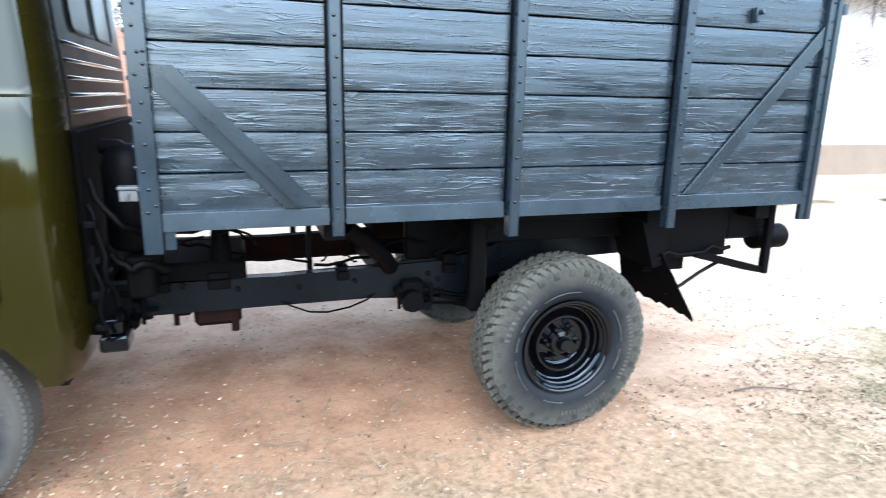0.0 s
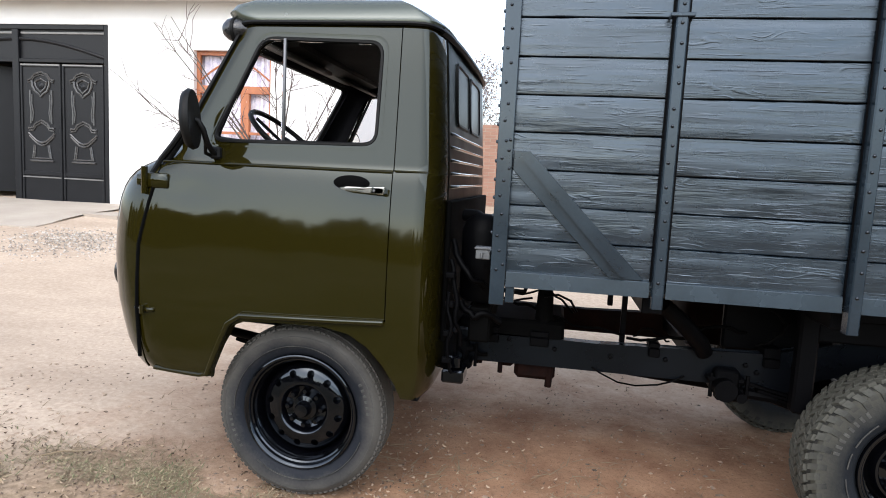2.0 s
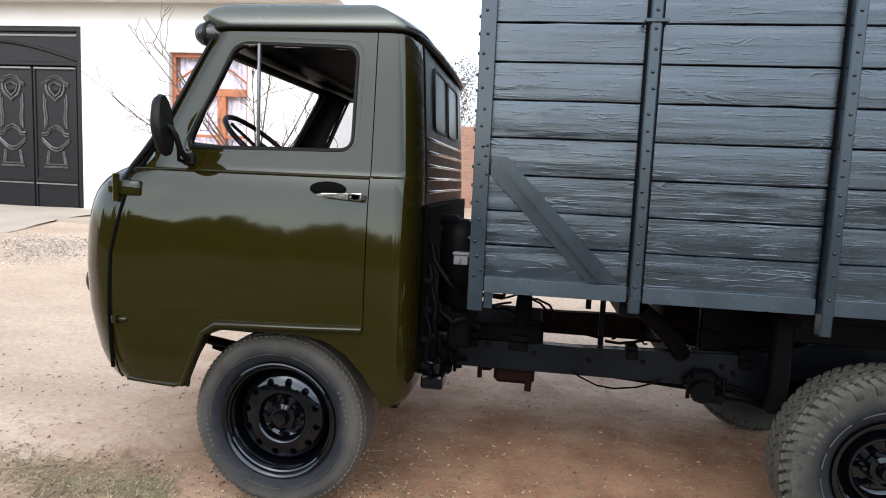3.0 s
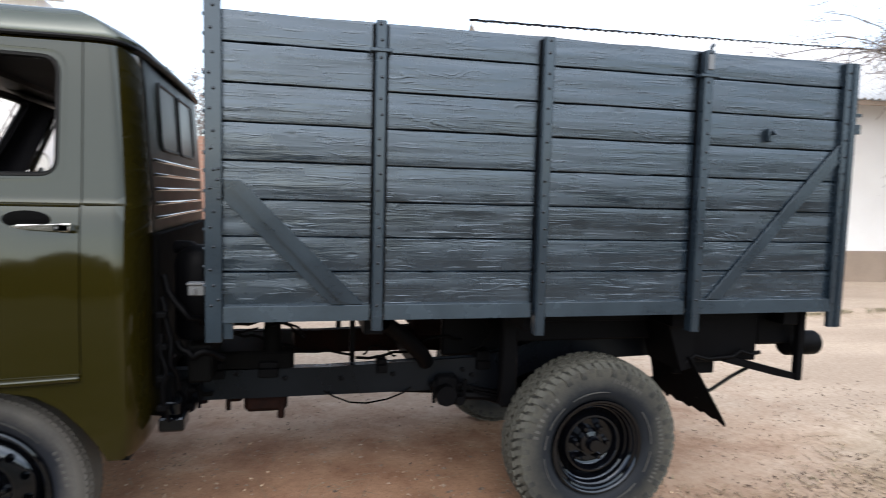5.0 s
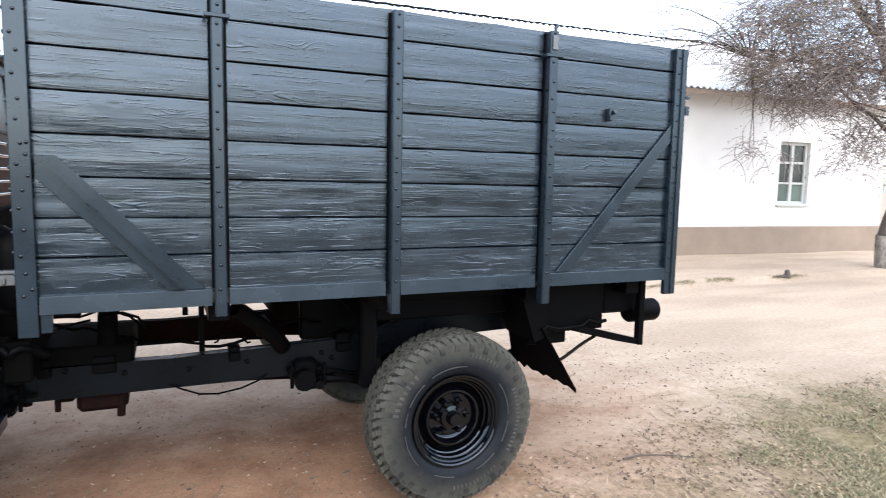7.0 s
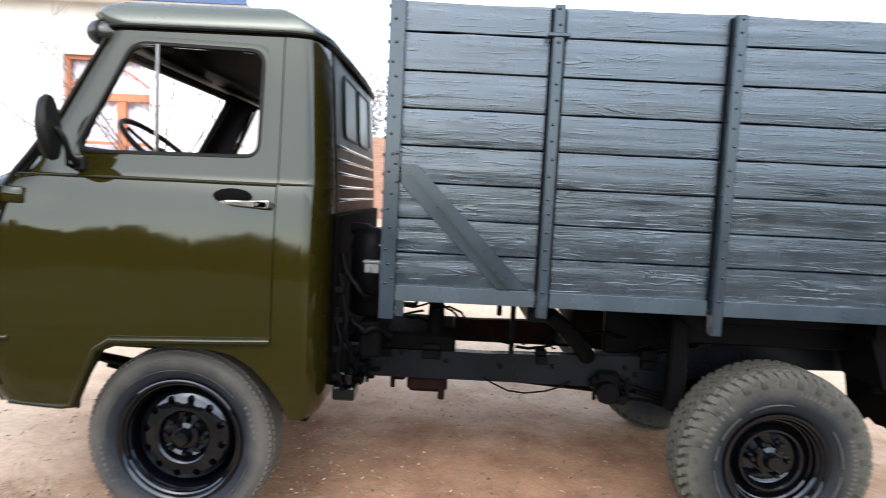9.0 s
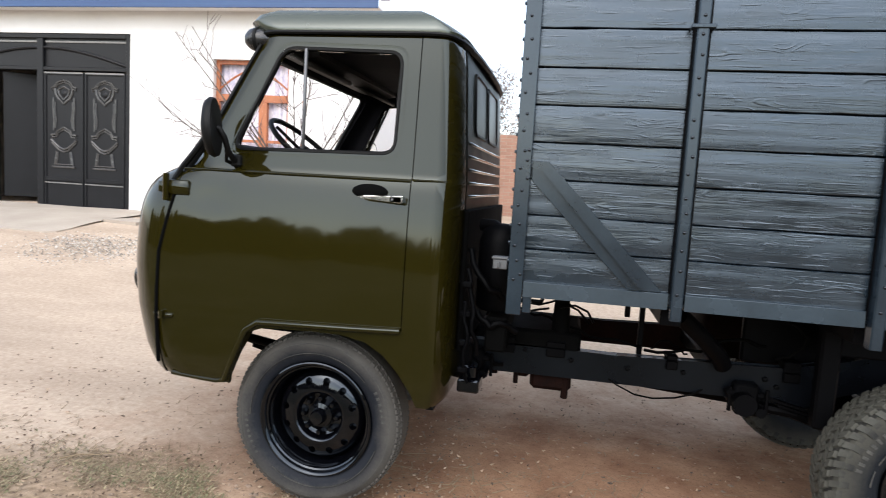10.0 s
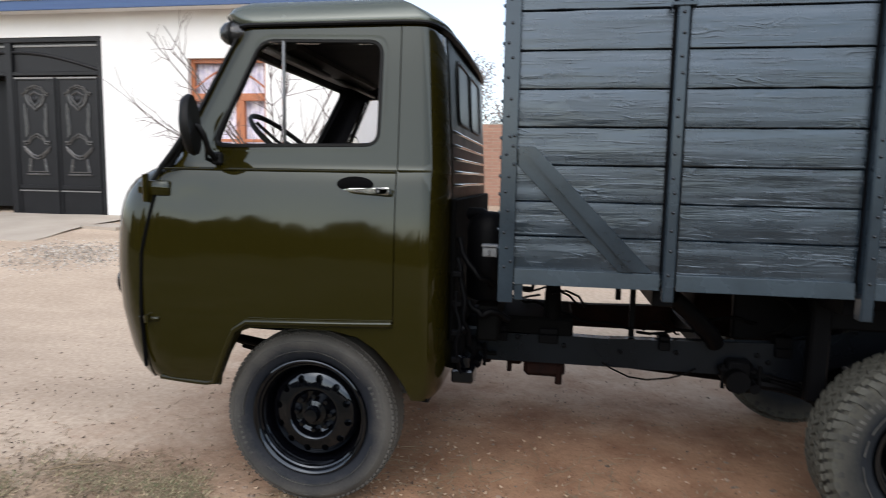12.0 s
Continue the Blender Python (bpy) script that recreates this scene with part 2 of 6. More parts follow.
    mulch.inputs[1].default_value, mulch.inputs[2].default_value, mulch.inputs[3].default_value, mulch.inputs[4].default_value = 1.0, 1.75, 0.85, 0.0
    L(mould, mulch.inputs[0])
    col = mixed(mulch.outputs[0], col, mixed(big, ramp(fine, 0.34, 0.68, (0.12, 0.08, 0.05), (0.34, 0.24, 0.16)), ramp(fine, 0.34, 0.68, (0.13, 0.1, 0.058), (0.34, 0.265, 0.17))))
    # worn grassy earth beyond the tail of the truck
    away = t.nodes.new("ShaderNodeVectorMath")
    away.operation = "DISTANCE"
    away.inputs[1].default_value = (5.6, -0.35, 0.0)
    L(tc.outputs["Object"], away.inputs[0])
    worn = t.nodes.new("ShaderNodeMapRange")
    worn.inputs[1].default_value, worn.inputs[2].default_value, worn.inputs[3].default_value, worn.inputs[4].default_value = 1.3, 2.5, 0.9, 0.0
    L(calc("ADD", away.outputs["Value"], calc("MULTIPLY", mid, 1.6)), worn.inputs[0])
    col = mixed(worn.outputs[0], col, ramp(fine, 0.35, 0.65, (0.12, 0.1, 0.05), (0.25, 0.205, 0.115)))
    # unseen ground on the near side, darkened like turf so the panels reflect it dark
    wav = t.nodes.new("ShaderNodeMath")
    wav.operation = "MULTIPLY_ADD"
    wav.inputs[1].default_value = 1.3
    L(mid, wav.inputs[0])
    L(sep.outputs[1], wav.inputs[2])
    edge = t.nodes.new("ShaderNodeMapRange")
    edge.inputs[1].default_value, edge.inputs[2].default_value, edge.inputs[3].default_value, edge.inputs[4].default_value = -0.55, 0.15, 1.0, 0.0
    L(wav.outputs[0], edge.inputs[0])
    dark_ground = ramp(fine, 0.35, 0.65, (0.035, 0.035, 0.018), (0.085, 0.078, 0.045))
    bare = ramp(calc("ADD", calc("MULTIPLY", big, 0.6), calc("MULTIPLY", mid, 0.5)), 0.5, 0.66, (1, 1, 1), (0.5, 0.5, 0.5))
    tail_fade = t.nodes.new("ShaderNodeMapRange")             # the added dark fades towards the tail of the truck, for paler reflections there
    tail_fade.inputs[1].default_value, tail_fade.inputs[2].default_value, tail_fade.inputs[3].default_value, tail_fade.inputs[4].default_value = 1.0, 2.3, 1.0, 0.05
    L(calc("ADD", sep.outputs[0], mid), tail_fade.inputs[0])
    col = mixed(calc("MULTIPLY", calc("MULTIPLY", edge.outputs[0], tail_fade.outputs[0]), bare), col, dark_ground)
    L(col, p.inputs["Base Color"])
    p.inputs["Roughness"].default_value = 0.95
    p.inputs["Specular IOR Level"].default_value = 0.15
    h = t.nodes.new("ShaderNodeMath")
    h.operation = "MULTIPLY_ADD"
    h.inputs[1].default_value = 0.35
    L(grit, h.inputs[0])
    L(fine, h.inputs[2])
    h2 = t.nodes.new("ShaderNodeMath")
    h2.operation = "MULTIPLY_ADD"
    h2.inputs[1].default_value = 0.5
    L(mid, h2.inputs[0])
    L(h.outputs[0], h2.inputs[2])
    b = t.nodes.new("ShaderNodeBump")
    b.inputs["Strength"].default_value = 0.3
    b.inputs["Distance"].default_value = 0.014
    L(h2.outputs[0], b.inputs["Height"])
    L(b.outputs[0], p.inputs["Normal"])
    return m


M = {
    "cab": shader("olive_cab_paint", (0.0158, 0.0126, 0.0016), 0.06, scale=2.0, fine=25, amount=0.25, other=(0.0132, 0.0108, 0.0015), rough_var=0.02, gloss=0.4, sheen=(0.82, 0.95, 1)),
    # cab olive again, with the grey it reflects behind the cab in the colour
    "cab_rear": shader("olive_back_reflected_grey", (0.02, 0.025, 0.02), 0.4, scale=6, fine=40, amount=0.7, bump=0.06, other=(0.012, 0.015, 0.012), gloss=0.07, sheen=(0.6, 0.8, 1)),
    # cab olive made paler, with the sky's light on the roof in the colour
    "roof": shader("olive_roof_sky_grey", (0.06, 0.066, 0.048), 0.26, scale=3.0, amount=0.25, other=(0.048, 0.053, 0.038), gloss=0.9, sheen=(0.92, 1, 1)),
    "plank": wood_paint("grey_painted_boards", (0.0085, 0.015, 0.0225), (0.004, 0.0074, 0.0115), 0.17),
    "steel": shader("grey_painted_steel", (0.0155, 0.0245, 0.034), 0.24, scale=5, fine=90, amount=0.6, bump=0.05, other=(0.008, 0.0125, 0.018), rough_var=0.12, gloss=0.6, sheen=(0.79, 0.91, 1)),
    "black": shader("black_chassis_paint", (0.0018, 0.0019, 0.0025), 0.5, scale=6, fine=70, amount=0.6, bump=0.12, other=(0.001, 0.001, 0.0013), rough_var=0.12, gloss=0.055),
    "rail": shader("blue_black_frame_paint", (0.003, 0.0035, 0.005), 0.28, scale=5, fine=60, amount=0.6, bump=0.08, other=(0.0016, 0.002, 0.003), rough_var=0.1, gloss=0.24, sheen=(0.7, 0.85, 1)),
    "rust": shader("rusty_primer", (0.013, 0.0055, 0.004), 0.75, scale=7, fine=60, amount=0.8, bump=0.3, other=(0.004, 0.003, 0.003), gloss=0.04),
    "rim": shader("black_gloss_rim", (0.001, 0.0011, 0.0018), 0.07, scale=8, amount=0.4, other=(0.0015, 0.0016, 0.0024), rough_var=0.03, gloss=0.55, bump=0.02, sheen=(0.78, 0.88, 1)),
    "void": shader("deep_black_opening", (0.002, 0.002, 0.002), 0.8, scale=8, amount=0.4, gloss=0.05),
    "rubber": tyre_rubber("dusty_rubber", (0.072, 0.068, 0.061), (0.011, 0.013, 0.0175), 0.285, 0.36),
    "rubber_rear": tyre_rubber("dusty_rubber_rear", (0.075, 0.072, 0.058), (0.008, 0.01, 0.013), 0.27, 0.42),
    "rubber_tread": tyre_rubber("dusty_rubber_tread", (0.072, 0.071, 0.06), (0.02, 0.021, 0.021), 0.34, 0.41),
    "rubber_groove": shader("dust_filled_tread_groove", (0.045, 0.044, 0.038), 0.85, scale=14, fine=90, amount=0.8, other=(0.018, 0.018, 0.017), gloss=0.1),
    "rubber_mark": shader("dusty_raised_rubber", (0.085, 0.083, 0.075), 0.7, scale=14, fine=90, amount=0.8, other=(0.03, 0.031, 0.031), gloss=0.15),
    "seal": shader("black_rubber_seal", (0.006, 0.006, 0.006), 0.5, scale=10, amount=0.4, gloss=0.16),
    "trim": shader("dark_cab_lining", (0.006, 0.006, 0.008), 0.8, scale=5, amount=0.6, bump=0.2, other=(0.003, 0.003, 0.0045), gloss=0.12),
    "visor": shader("grey_visor_vinyl", (0.035, 0.034, 0.032), 0.6, scale=6, amount=0.6, bump=0.15),
    "chrome": shader("worn_chrome", (0.75, 0.75, 0.74), 0.16, metal=1.0, scale=20, amount=0.3, other=(0.55, 0.55, 0.54)),
    "bright": shader("bare_aluminium", (0.16, 0.165, 0.17), 0.4, metal=0.5, scale=12, amount=0.4),
    "glass": glass("clear_glass"),
    "lens": shader("lamp_lens", (0.03, 0.03, 0.031), 0.12, scale=30, amount=0.6, other=(0.008, 0.008, 0.009), bump=0.3),
    "plaster": shader("whitewashed_plaster", (0.78, 0.775, 0.76), 0.9, scale=1.6, fine=40, amount=0.35, bump=0.12, other=(0.66, 0.645, 0.625)),
    "plinth": shader("bare_clay_plinth", (0.3, 0.235, 0.18), 0.95, scale=2.5, fine=45, amount=0.6, bump=0.3, other=(0.22, 0.17, 0.13)),
    "blue": shader("blue_fascia_paint", (0.02, 0.07, 0.18), 0.4, scale=3, amount=0.7, other=(0.006, 0.035, 0.13), stretch=(0.3, 1, 5)),
    "slate": shader("pale_corrugated_sheet", (0.62, 0.62, 0.61), 0.8, scale=1.5, fine=30, amount=0.5, bump=0.1, other=(0.48, 0.48, 0.47)),
    "gate": shader("dark_grey_gate_paint", (0.0105, 0.011, 0.0125), 0.42, scale=4, fine=50, amount=0.5, bump=0.05, other=(0.007, 0.007, 0.008), gloss=0.22),
    # mouldings paler than the gate: gloss highlights on pressed metal put into the colour
    "moulding": shader("gate_moulding_highlight", (0.085, 0.083, 0.08), 0.24, scale=9, fine=60, amount=0.5, other=(0.035, 0.034, 0.034)),
    # pale strips paint the highlight lines along the leaf and transom edges
    "strip": shader("gate_edge_highlight", (0.2, 0.195, 0.185), 0.35, scale=9, fine=60, amount=0.5, other=(0.11, 0.107, 0.1)),
    "orange": shader("varnished_orange_wood", (0.42, 0.15, 0.06), 0.45, scale=3, fine=40, amount=0.6, stretch=(4, 4, 0.7), bump=0.08, other=(0.32, 0.1, 0.04)),
    "curtain": shader("pale_patterned_curtain", (0.68, 0.63, 0.66), 0.9, scale=9, fine=30, amount=0.9, other=(0.42, 0.4, 0.52)),
    "window_paint": shader("white_window_paint", (0.52, 0.53, 0.5), 0.5, scale=6, amount=0.5, other=(0.45, 0.47, 0.45)),
    "dusty_pane": shader("dusty_window_pane", (0.1, 0.105, 0.1), 0.35, scale=3, amount=0.6, other=(0.06, 0.065, 0.06), gloss=0.05),
    "dark_pane": shader("dark_window_pane", (0.06, 0.065, 0.065), 0.08, scale=3, amount=0.5, other=(0.03, 0.035, 0.035)),
    "lower_pane": shader("greenish_window_pane", (0.17, 0.21, 0.18), 0.15, scale=3, amount=0.5, other=(0.1, 0.13, 0.11)),
    "concrete": shader("worn_concrete", (0.42, 0.365, 0.3), 0.9, scale=2, fine=60, amount=0.6, bump=0.2, other=(0.31, 0.26, 0.21)),
    "brick": shader("clay_brick", (0.34, 0.195, 0.14), 0.9, scale=6, fine=80, amount=0.5, bump=0.25, per_object=0.35, other=(0.23, 0.125, 0.09)),
    "mortar": shader("clay_mortar", (0.38, 0.31, 0.25), 0.95, scale=5, amount=0.5, bump=0.2),
    "bark": shader("grey_bark", (0.1, 0.082, 0.068), 0.9, scale=12, fine=70, amount=0.7, bump=0.5, stretch=(1, 1, 0.3), other=(0.06, 0.048, 0.04)),
    "limewash": shader("limewashed_bark", (0.34, 0.31, 0.275), 0.9, scale=8, fine=40, amount=0.9, bump=0.6, stretch=(1, 1, 0.5), other=(0.07, 0.058, 0.048)),
    "twig": shader("dry_twig", (0.27, 0.225, 0.205), 0.9, scale=20, amount=0.6, other=(0.1, 0.08, 0.075), island=0.4),
    "dark_twig": shader("reddish_grey_twig", (0.12, 0.085, 0.075), 0.9, scale=20, amount=0.6, other=(0.07, 0.05, 0.045)),
    "leaf": shader("withered_leaf", (0.26, 0.205, 0.175), 0.8, scale=3, fine=20, amount=0.8, other=(0.13, 0.1, 0.088), island=0.5),
    "yellow_leaf": shader("yellowed_leaf", (0.34, 0.28, 0.16), 0.8, scale=3, fine=20, amount=0.8, other=(0.2, 0.165, 0.1), island=0.4),
    "grass": shader("sparse_dull_grass", (0.13, 0.14, 0.066), 0.85, scale=2, fine=30, amount=0.7, other=(0.36, 0.295, 0.18), island=0.7),
    "straw": shader("dry_straw", (0.3, 0.23, 0.14), 0.85, scale=5, amount=0.7, other=(0.15, 0.105, 0.065)),
    "pebble": shader("loose_pebble", (0.37, 0.265, 0.19), 0.9, scale=14, amount=0.6, other=(0.13, 0.095, 0.07), island=0.5),
    "gravel": shader("gravel_heap", (0.5, 0.45, 0.39), 0.9, scale=10, amount=0.6, other=(0.2, 0.17, 0.14), island=0.7),
    "litter": shader("fallen_leaf", (0.36, 0.265, 0.18), 0.85, scale=6, amount=0.7, other=(0.08, 0.05, 0.034), island=0.7),
    "scrub": shader("distant_scrub", (0.06, 0.055, 0.035), 0.95, scale=0.8, fine=6, amount=0.8, other=(0.03, 0.03, 0.02)),
    "soil": ground_soil(),
}


# ---- mesh helpers ----
def part(name, bm, material, parent=None, label="", smooth=None, at=None):
    """Links a bmesh as one mesh object, under a thing or a part where one is given. smooth: angle under which edges are shaded round."""
    me = bpy.data.meshes.new(name)
    bmesh.ops.recalc_face_normals(bm, faces=bm.faces[:])
    bm.to_mesh(me)
    bm.free()
    me.materials.append(M[material] if isinstance(material, str) else material)
    if smooth:
        me.shade_smooth()
        me.set_sharp_from_angle(angle=radians(smooth))
    ob = new(name, me)
    if at is not None:
        ob.matrix_basis = at
    ob.parent = parent
    if label:
        tagged(ob, label)
    return ob


def again(name, me, parent, at, label=""):
    """One more object on mesh data that is already there."""
    ob = new(name, me)
    ob.matrix_basis = at
    ob.parent = parent
    if label:
        tagged(ob, label)
    return ob


def thing(name, label, category, group="", kind="", at=None):
    ob = new(name)
    if at is not None:
        ob.matrix_basis = at
    return tagged(ob, label, category, group, kind)


def box(bm, lo, hi, bevel=0.0, m=None):
    r = bmesh.ops.create_cube(bm, size=1.0)
    vs = r["verts"]
    mid = [(a + b) / 2 for a, b in zip(lo, hi)]
    for v in vs:
        v.co = Vector([c + k * (b - a) for c, k, a, b in zip(mid, v.co, lo, hi)])
    if bevel:
        es = list({e for v in vs for e in v.link_edges})
        r = bmesh.ops.bevel(bm, geom=es, offset=bevel, segments=1, affect="EDGES", profile=0.5)
        vs = list({v for f in r["faces"] for v in f.verts} | {v for v in vs if v.is_valid})
    if m is not None:
        bmesh.ops.transform(bm, matrix=m, verts=vs)
    return bm


def boxes(*items, bevel=0.0):
    bm = bmesh.new()
    for lo, hi in items:
        box(bm, lo, hi, bevel)
    return bm


def prism(bm, pts, axis, a, b):
    """A polygon given in the two other axes, drawn out along one axis from a to b."""
    def place(u, v, w):
        return {"x": (w, u, v), "y": (u, w, v), "z": (u, v, w)}[axis]
    lo = [bm.verts.new(place(u, v, a)) for u, v in pts]
    hi = [bm.verts.new(place(u, v, b)) for u, v in pts]
    n = len(pts)
    bm.faces.new(lo)
    bm.faces.new(hi[::-1])
    for i in range(n):
        bm.faces.new((lo[i], hi[i], hi[(i + 1) % n], lo[(i + 1) % n]))
    return bm


def tube(bm, pts, r, n=8, taper=None, closed=False):
    """A round bar along a line of points."""
    pts = [Vector(p) for p in pts]
    k = len(pts)
    rings = []
    side = None
    for i, p in enumerate(pts):
        a = pts[(i - 1) % k] if (closed or i) else p
        c = pts[(i + 1) % k] if (closed or i < k - 1) else p
        d = (c - a).normalized()
        if side is None:
            side = d.orthogonal().normalized()
        side = (side - d * side.dot(d)).normalized()
        up = d.cross(side)
        rr = r if taper is None else r + (taper - r) * i / (k - 1)
        rings.append([bm.verts.new(p + (side * math.cos(q) + up * math.sin(q)) * rr) for q in (2 * math.pi * j / n for j in range(n))])
    last = k if closed else k - 1
    for i in range(last):
        A, B = rings[i], rings[(i + 1) % k]
        for j in range(n):
            bm.faces.new((A[j], A[(j + 1) % n], B[(j + 1) % n], B[j]))
    if not closed:
        bm.faces.new(rings[0][::-1])
        bm.faces.new(rings[-1])
    return bm


def turned(bm, profile, n=48, centre=(0, 0, 0), axis="y", closed=True):
    """A profile of (radius, along) turned round an axis."""
    rings = []
    for rad, w in profile:
        ring = []
        for j in range(n):
            q = 2 * math.pi * j / n
            u, v = rad * math.cos(q), rad * math.sin(q)
            co = {"y": (u, w, v), "x": (w, u, v), "z": (u, v, w)}[axis]
            ring.append(bm.verts.new(Vector(co) + Vector(centre)))
        rings.append(ring)
    k = len(rings)
    for i in range(k if closed else k - 1):
        A, B = rings[i], rings[(i + 1) % k]
        for j in range(n):
            bm.faces.new((A[j], A[(j + 1) % n], B[(j + 1) % n], B[j]))
    if not closed:
        for ring in (rings[0][::-1], rings[-1]):
            if (ring[0].co - ring[n // 2].co).length > 1e-4:
                bm.faces.new(ring)
    return bm


def rounded(pts, r, n=5):
    """A polygon with its corners rounded."""
    out = []
    k = len(pts)
    for i in range(k):
        p, a, c = Vector(pts[i]), Vector(pts[i - 1]), Vector(pts[(i + 1) % k])
        da, dc = (a - p), (c - p)
        ra = min(r, da.length * 0.45, dc.length * 0.45)
        s, e = p + da.normalized() * ra, p + dc.normalized() * ra
        for j in range(n + 1):
            f = j / n
            out.append(tuple(s * (1 - f) ** 2 + p * 2 * f * (1 - f) + e * f * f))
    return out


def bent(x, table):
    """A value read off a table of (x, value) pairs along straight lines."""
    return float(np.interp(x, [a for a, _ in table], [b for _, b in table]))


def solid(bm):
    """A bmesh as a loose temporary object, for cutting."""
    me = bpy.data.meshes.new("tmp")
    bmesh.ops.recalc_face_normals(bm, faces=bm.faces[:])
    bm.to_mesh(me)
    bm.free()
    return new("tmp", me)


def carved(base, *steps):
    """Runs boolean steps (operation, cutter) on a temporary object and returns the result as a bmesh."""
    for op, cutter in steps:
        mod = base.modifiers.new("cut", "BOOLEAN")
        mod.operation, mod.object, mod.solver = op, cutter, "EXACT"
    dg = bpy.context.evaluated_depsgraph_get()
    me = bpy.data.meshes.new_from_object(base.evaluated_get(dg))
    bm = bmesh.new()
    bm.from_mesh(me)
    bpy.data.meshes.remove(me)
    base.modifiers.clear()
    return bm


def discard(*obs):
    for ob in obs:
        me = ob.data
        bpy.data.objects.remove(ob)
        bpy.data.meshes.remove(me)


# ---- ground ----
def step(a, b, x):
    f = min(1.0, max(0.0, (x - a) / (b - a)))
    return f * f * (3 - 2 * f)


def ground_z(x, y):
    """The yard is level round the truck and climbs towards the gate house."""
    up = 0.62 * step(1.9, 7.6, y) + 0.055 * min(6.0, max(0.0, y - 7.6))
    up *= 1 - step(1.5, 8.5, x)
    rough = noise.noise(Vector((x * 0.9, y * 0.9, 3.1))) * 0.018 + noise.noise(Vector((x * 3.1, y * 3.1, 7.7))) * 0.006
    near = min(abs(x) + abs(y - 0.2), abs(x - 2.55) + abs(y - 0.2), abs(x) + abs(y - 1.7), abs(x - 2.55) + abs(y - 1.7))
    far = step(0.25, 0.9, near)
    verge = 0.09 * step(4.72, 4.87, y) * step(7.0, 9.0, x)
    dip = 0.017 * (1 - step(0.4, 1.6, abs(x))) * (1 - step(2.4, 3.6, y))
    return up + rough * far - 0.004 + verge - dip


def spread(lo, hi, a, b, d, grow=1.22):
    """Grid lines: even between a and b, ever wider outside."""
    mid = list(np.arange(a, b + d / 2, d))
    out, s, w = [], b, d
    while s < hi:
        w *= grow
        s += w
        out.append(min(s, hi))
    back, s, w = [], a, d
    while s > lo:
        w *= grow
        s -= w
        back.append(max(s, lo))
    return back[::-1] + mid + out


def ground():
    xs, ys = spread(-600, 600, -7, 10, 0.14), spread(-600, 600, -3, 8.5, 0.14)
    vs = [(x, y, ground_z(x, y)) for y in ys for x in xs]
    n = len(xs)
    fs = [(j * n + i, j * n + i + 1, (j + 1) * n + i + 1, (j + 1) * n + i) for j in range(len(ys) - 1) for i in range(n - 1)]
    me = bpy.data.meshes.new("ground")
    me.from_pydata(vs, [], fs)
    me.materials.append(M["soil"])
    me.shade_smooth()
    tagged(new("ground", me), "trodden pale brown village soil with grit", "ground", kind="structure")


ground()


def scrub_line():
    """The low dark line of gardens and scrub that closes the yard at the far side of the road."""
    bm = bmesh.new()
    n = 900
    rows = []
    for i in range(n + 1):
        a, k = math.pi * (1.02 + 0.96 * i / n), i * 260 / n
        r = 21 + 1.5 * noise.noise(Vector((k * 0.13, 0, 0)))
        x, y = 1.2 + r * 1.3 * math.cos(a), -1.5 + r * math.sin(a)
        h = 1.5 + 0.8 * noise.noise(Vector((k * 0.09, 5, 0))) + 0.6 * abs(noise.noise(Vector((k * 0.2, 9, 0)))) + 0.35 * noise.noise(Vector((k * 0.9, 2, 0))) + 0.3 * noise.noise(Vector((k * 3.1, 7, 0)))
        h *= 1.24 * (1 + 0.7 * step(0.0, -13.0, x))
        rows.append([bm.verts.new((x, y, -0.2)), bm.verts.new((x * 1.01, y * 1.01, h * 0.6)), bm.verts.new((x * 1.04, y * 1.04, h)), bm.verts.new((x * 1.2, y * 1.2, -0.2))])
    for A, B in zip(rows, rows[1:]):
        for k in range(3):
            bm.faces.new((A[k], B[k], B[k + 1], A[k + 1]))
    tagged(part("backdrop", bm, "scrub"), "dark line of distant scrub and gardens", "backdrop", kind="structure")


scrub_line()


def wall_with_openings(length, height, thick, holes, base=0.0):
    """A wall along x at y 0..thick with rectangular openings (x0, z0, x1, z1) through it."""
    xs = sorted({0.0, length, *[h[0] for h in holes], *[h[2] for h in holes]})
    zs = sorted({base, height, *[h[1] for h in holes], *[h[3] for h in holes]})
    bm = bmesh.new()
    for a, b in zip(xs, xs[1:]):
        run = None
        for c, d in zip(zs, zs[1:]):
            if any(h[0] <= a and b <= h[2] and h[1] <= c and d <= h[3] for h in holes):
                if run:
                    box(bm, (a, 0, run[0]), (b, thick, run[1]))
                run = None
            else:
                run = (run[0], d) if run else (c, d)
        if run:
            box(bm, (a, 0, run[0]), (b, thick, run[1]))
    bmesh.ops.remove_doubles(bm, verts=bm.verts[:], dist=0.0005)
    return bm


def corrugated(x0, x1, run, rise, pitch=0.15, amp=0.025, thick=0.012, steps=2):
    """A sheet that rises along y, with waves along x."""
    bm = bmesh.new()
    n = max(2, int((x1 - x0) / pitch * 6))
    for lift in (0.0, thick):
        rows = []
        for j in range(steps + 1):
            f = j / steps
            rows.append([bm.verts.new((x0 + (x1 - x0) * i / n, run * f, rise * f + lift + amp * math.sin(2 * math.pi * (x0 + (x1 - x0) * i / n) / pitch))) for i in range(n + 1)])
        for A, B in zip(rows, rows[1:]):
            for i in range(n):
                bm.faces.new((A[i], A[i + 1], B[i + 1], B[i]))
        if not lift:
            low = rows
    for row_a, row_b in ((low[0], rows[0]), (low[-1], rows[-1])):
        for i in range(n):
            bm.faces.new((row_a[i], row_b[i], row_b[i + 1], row_a[i + 1]))
    return bm


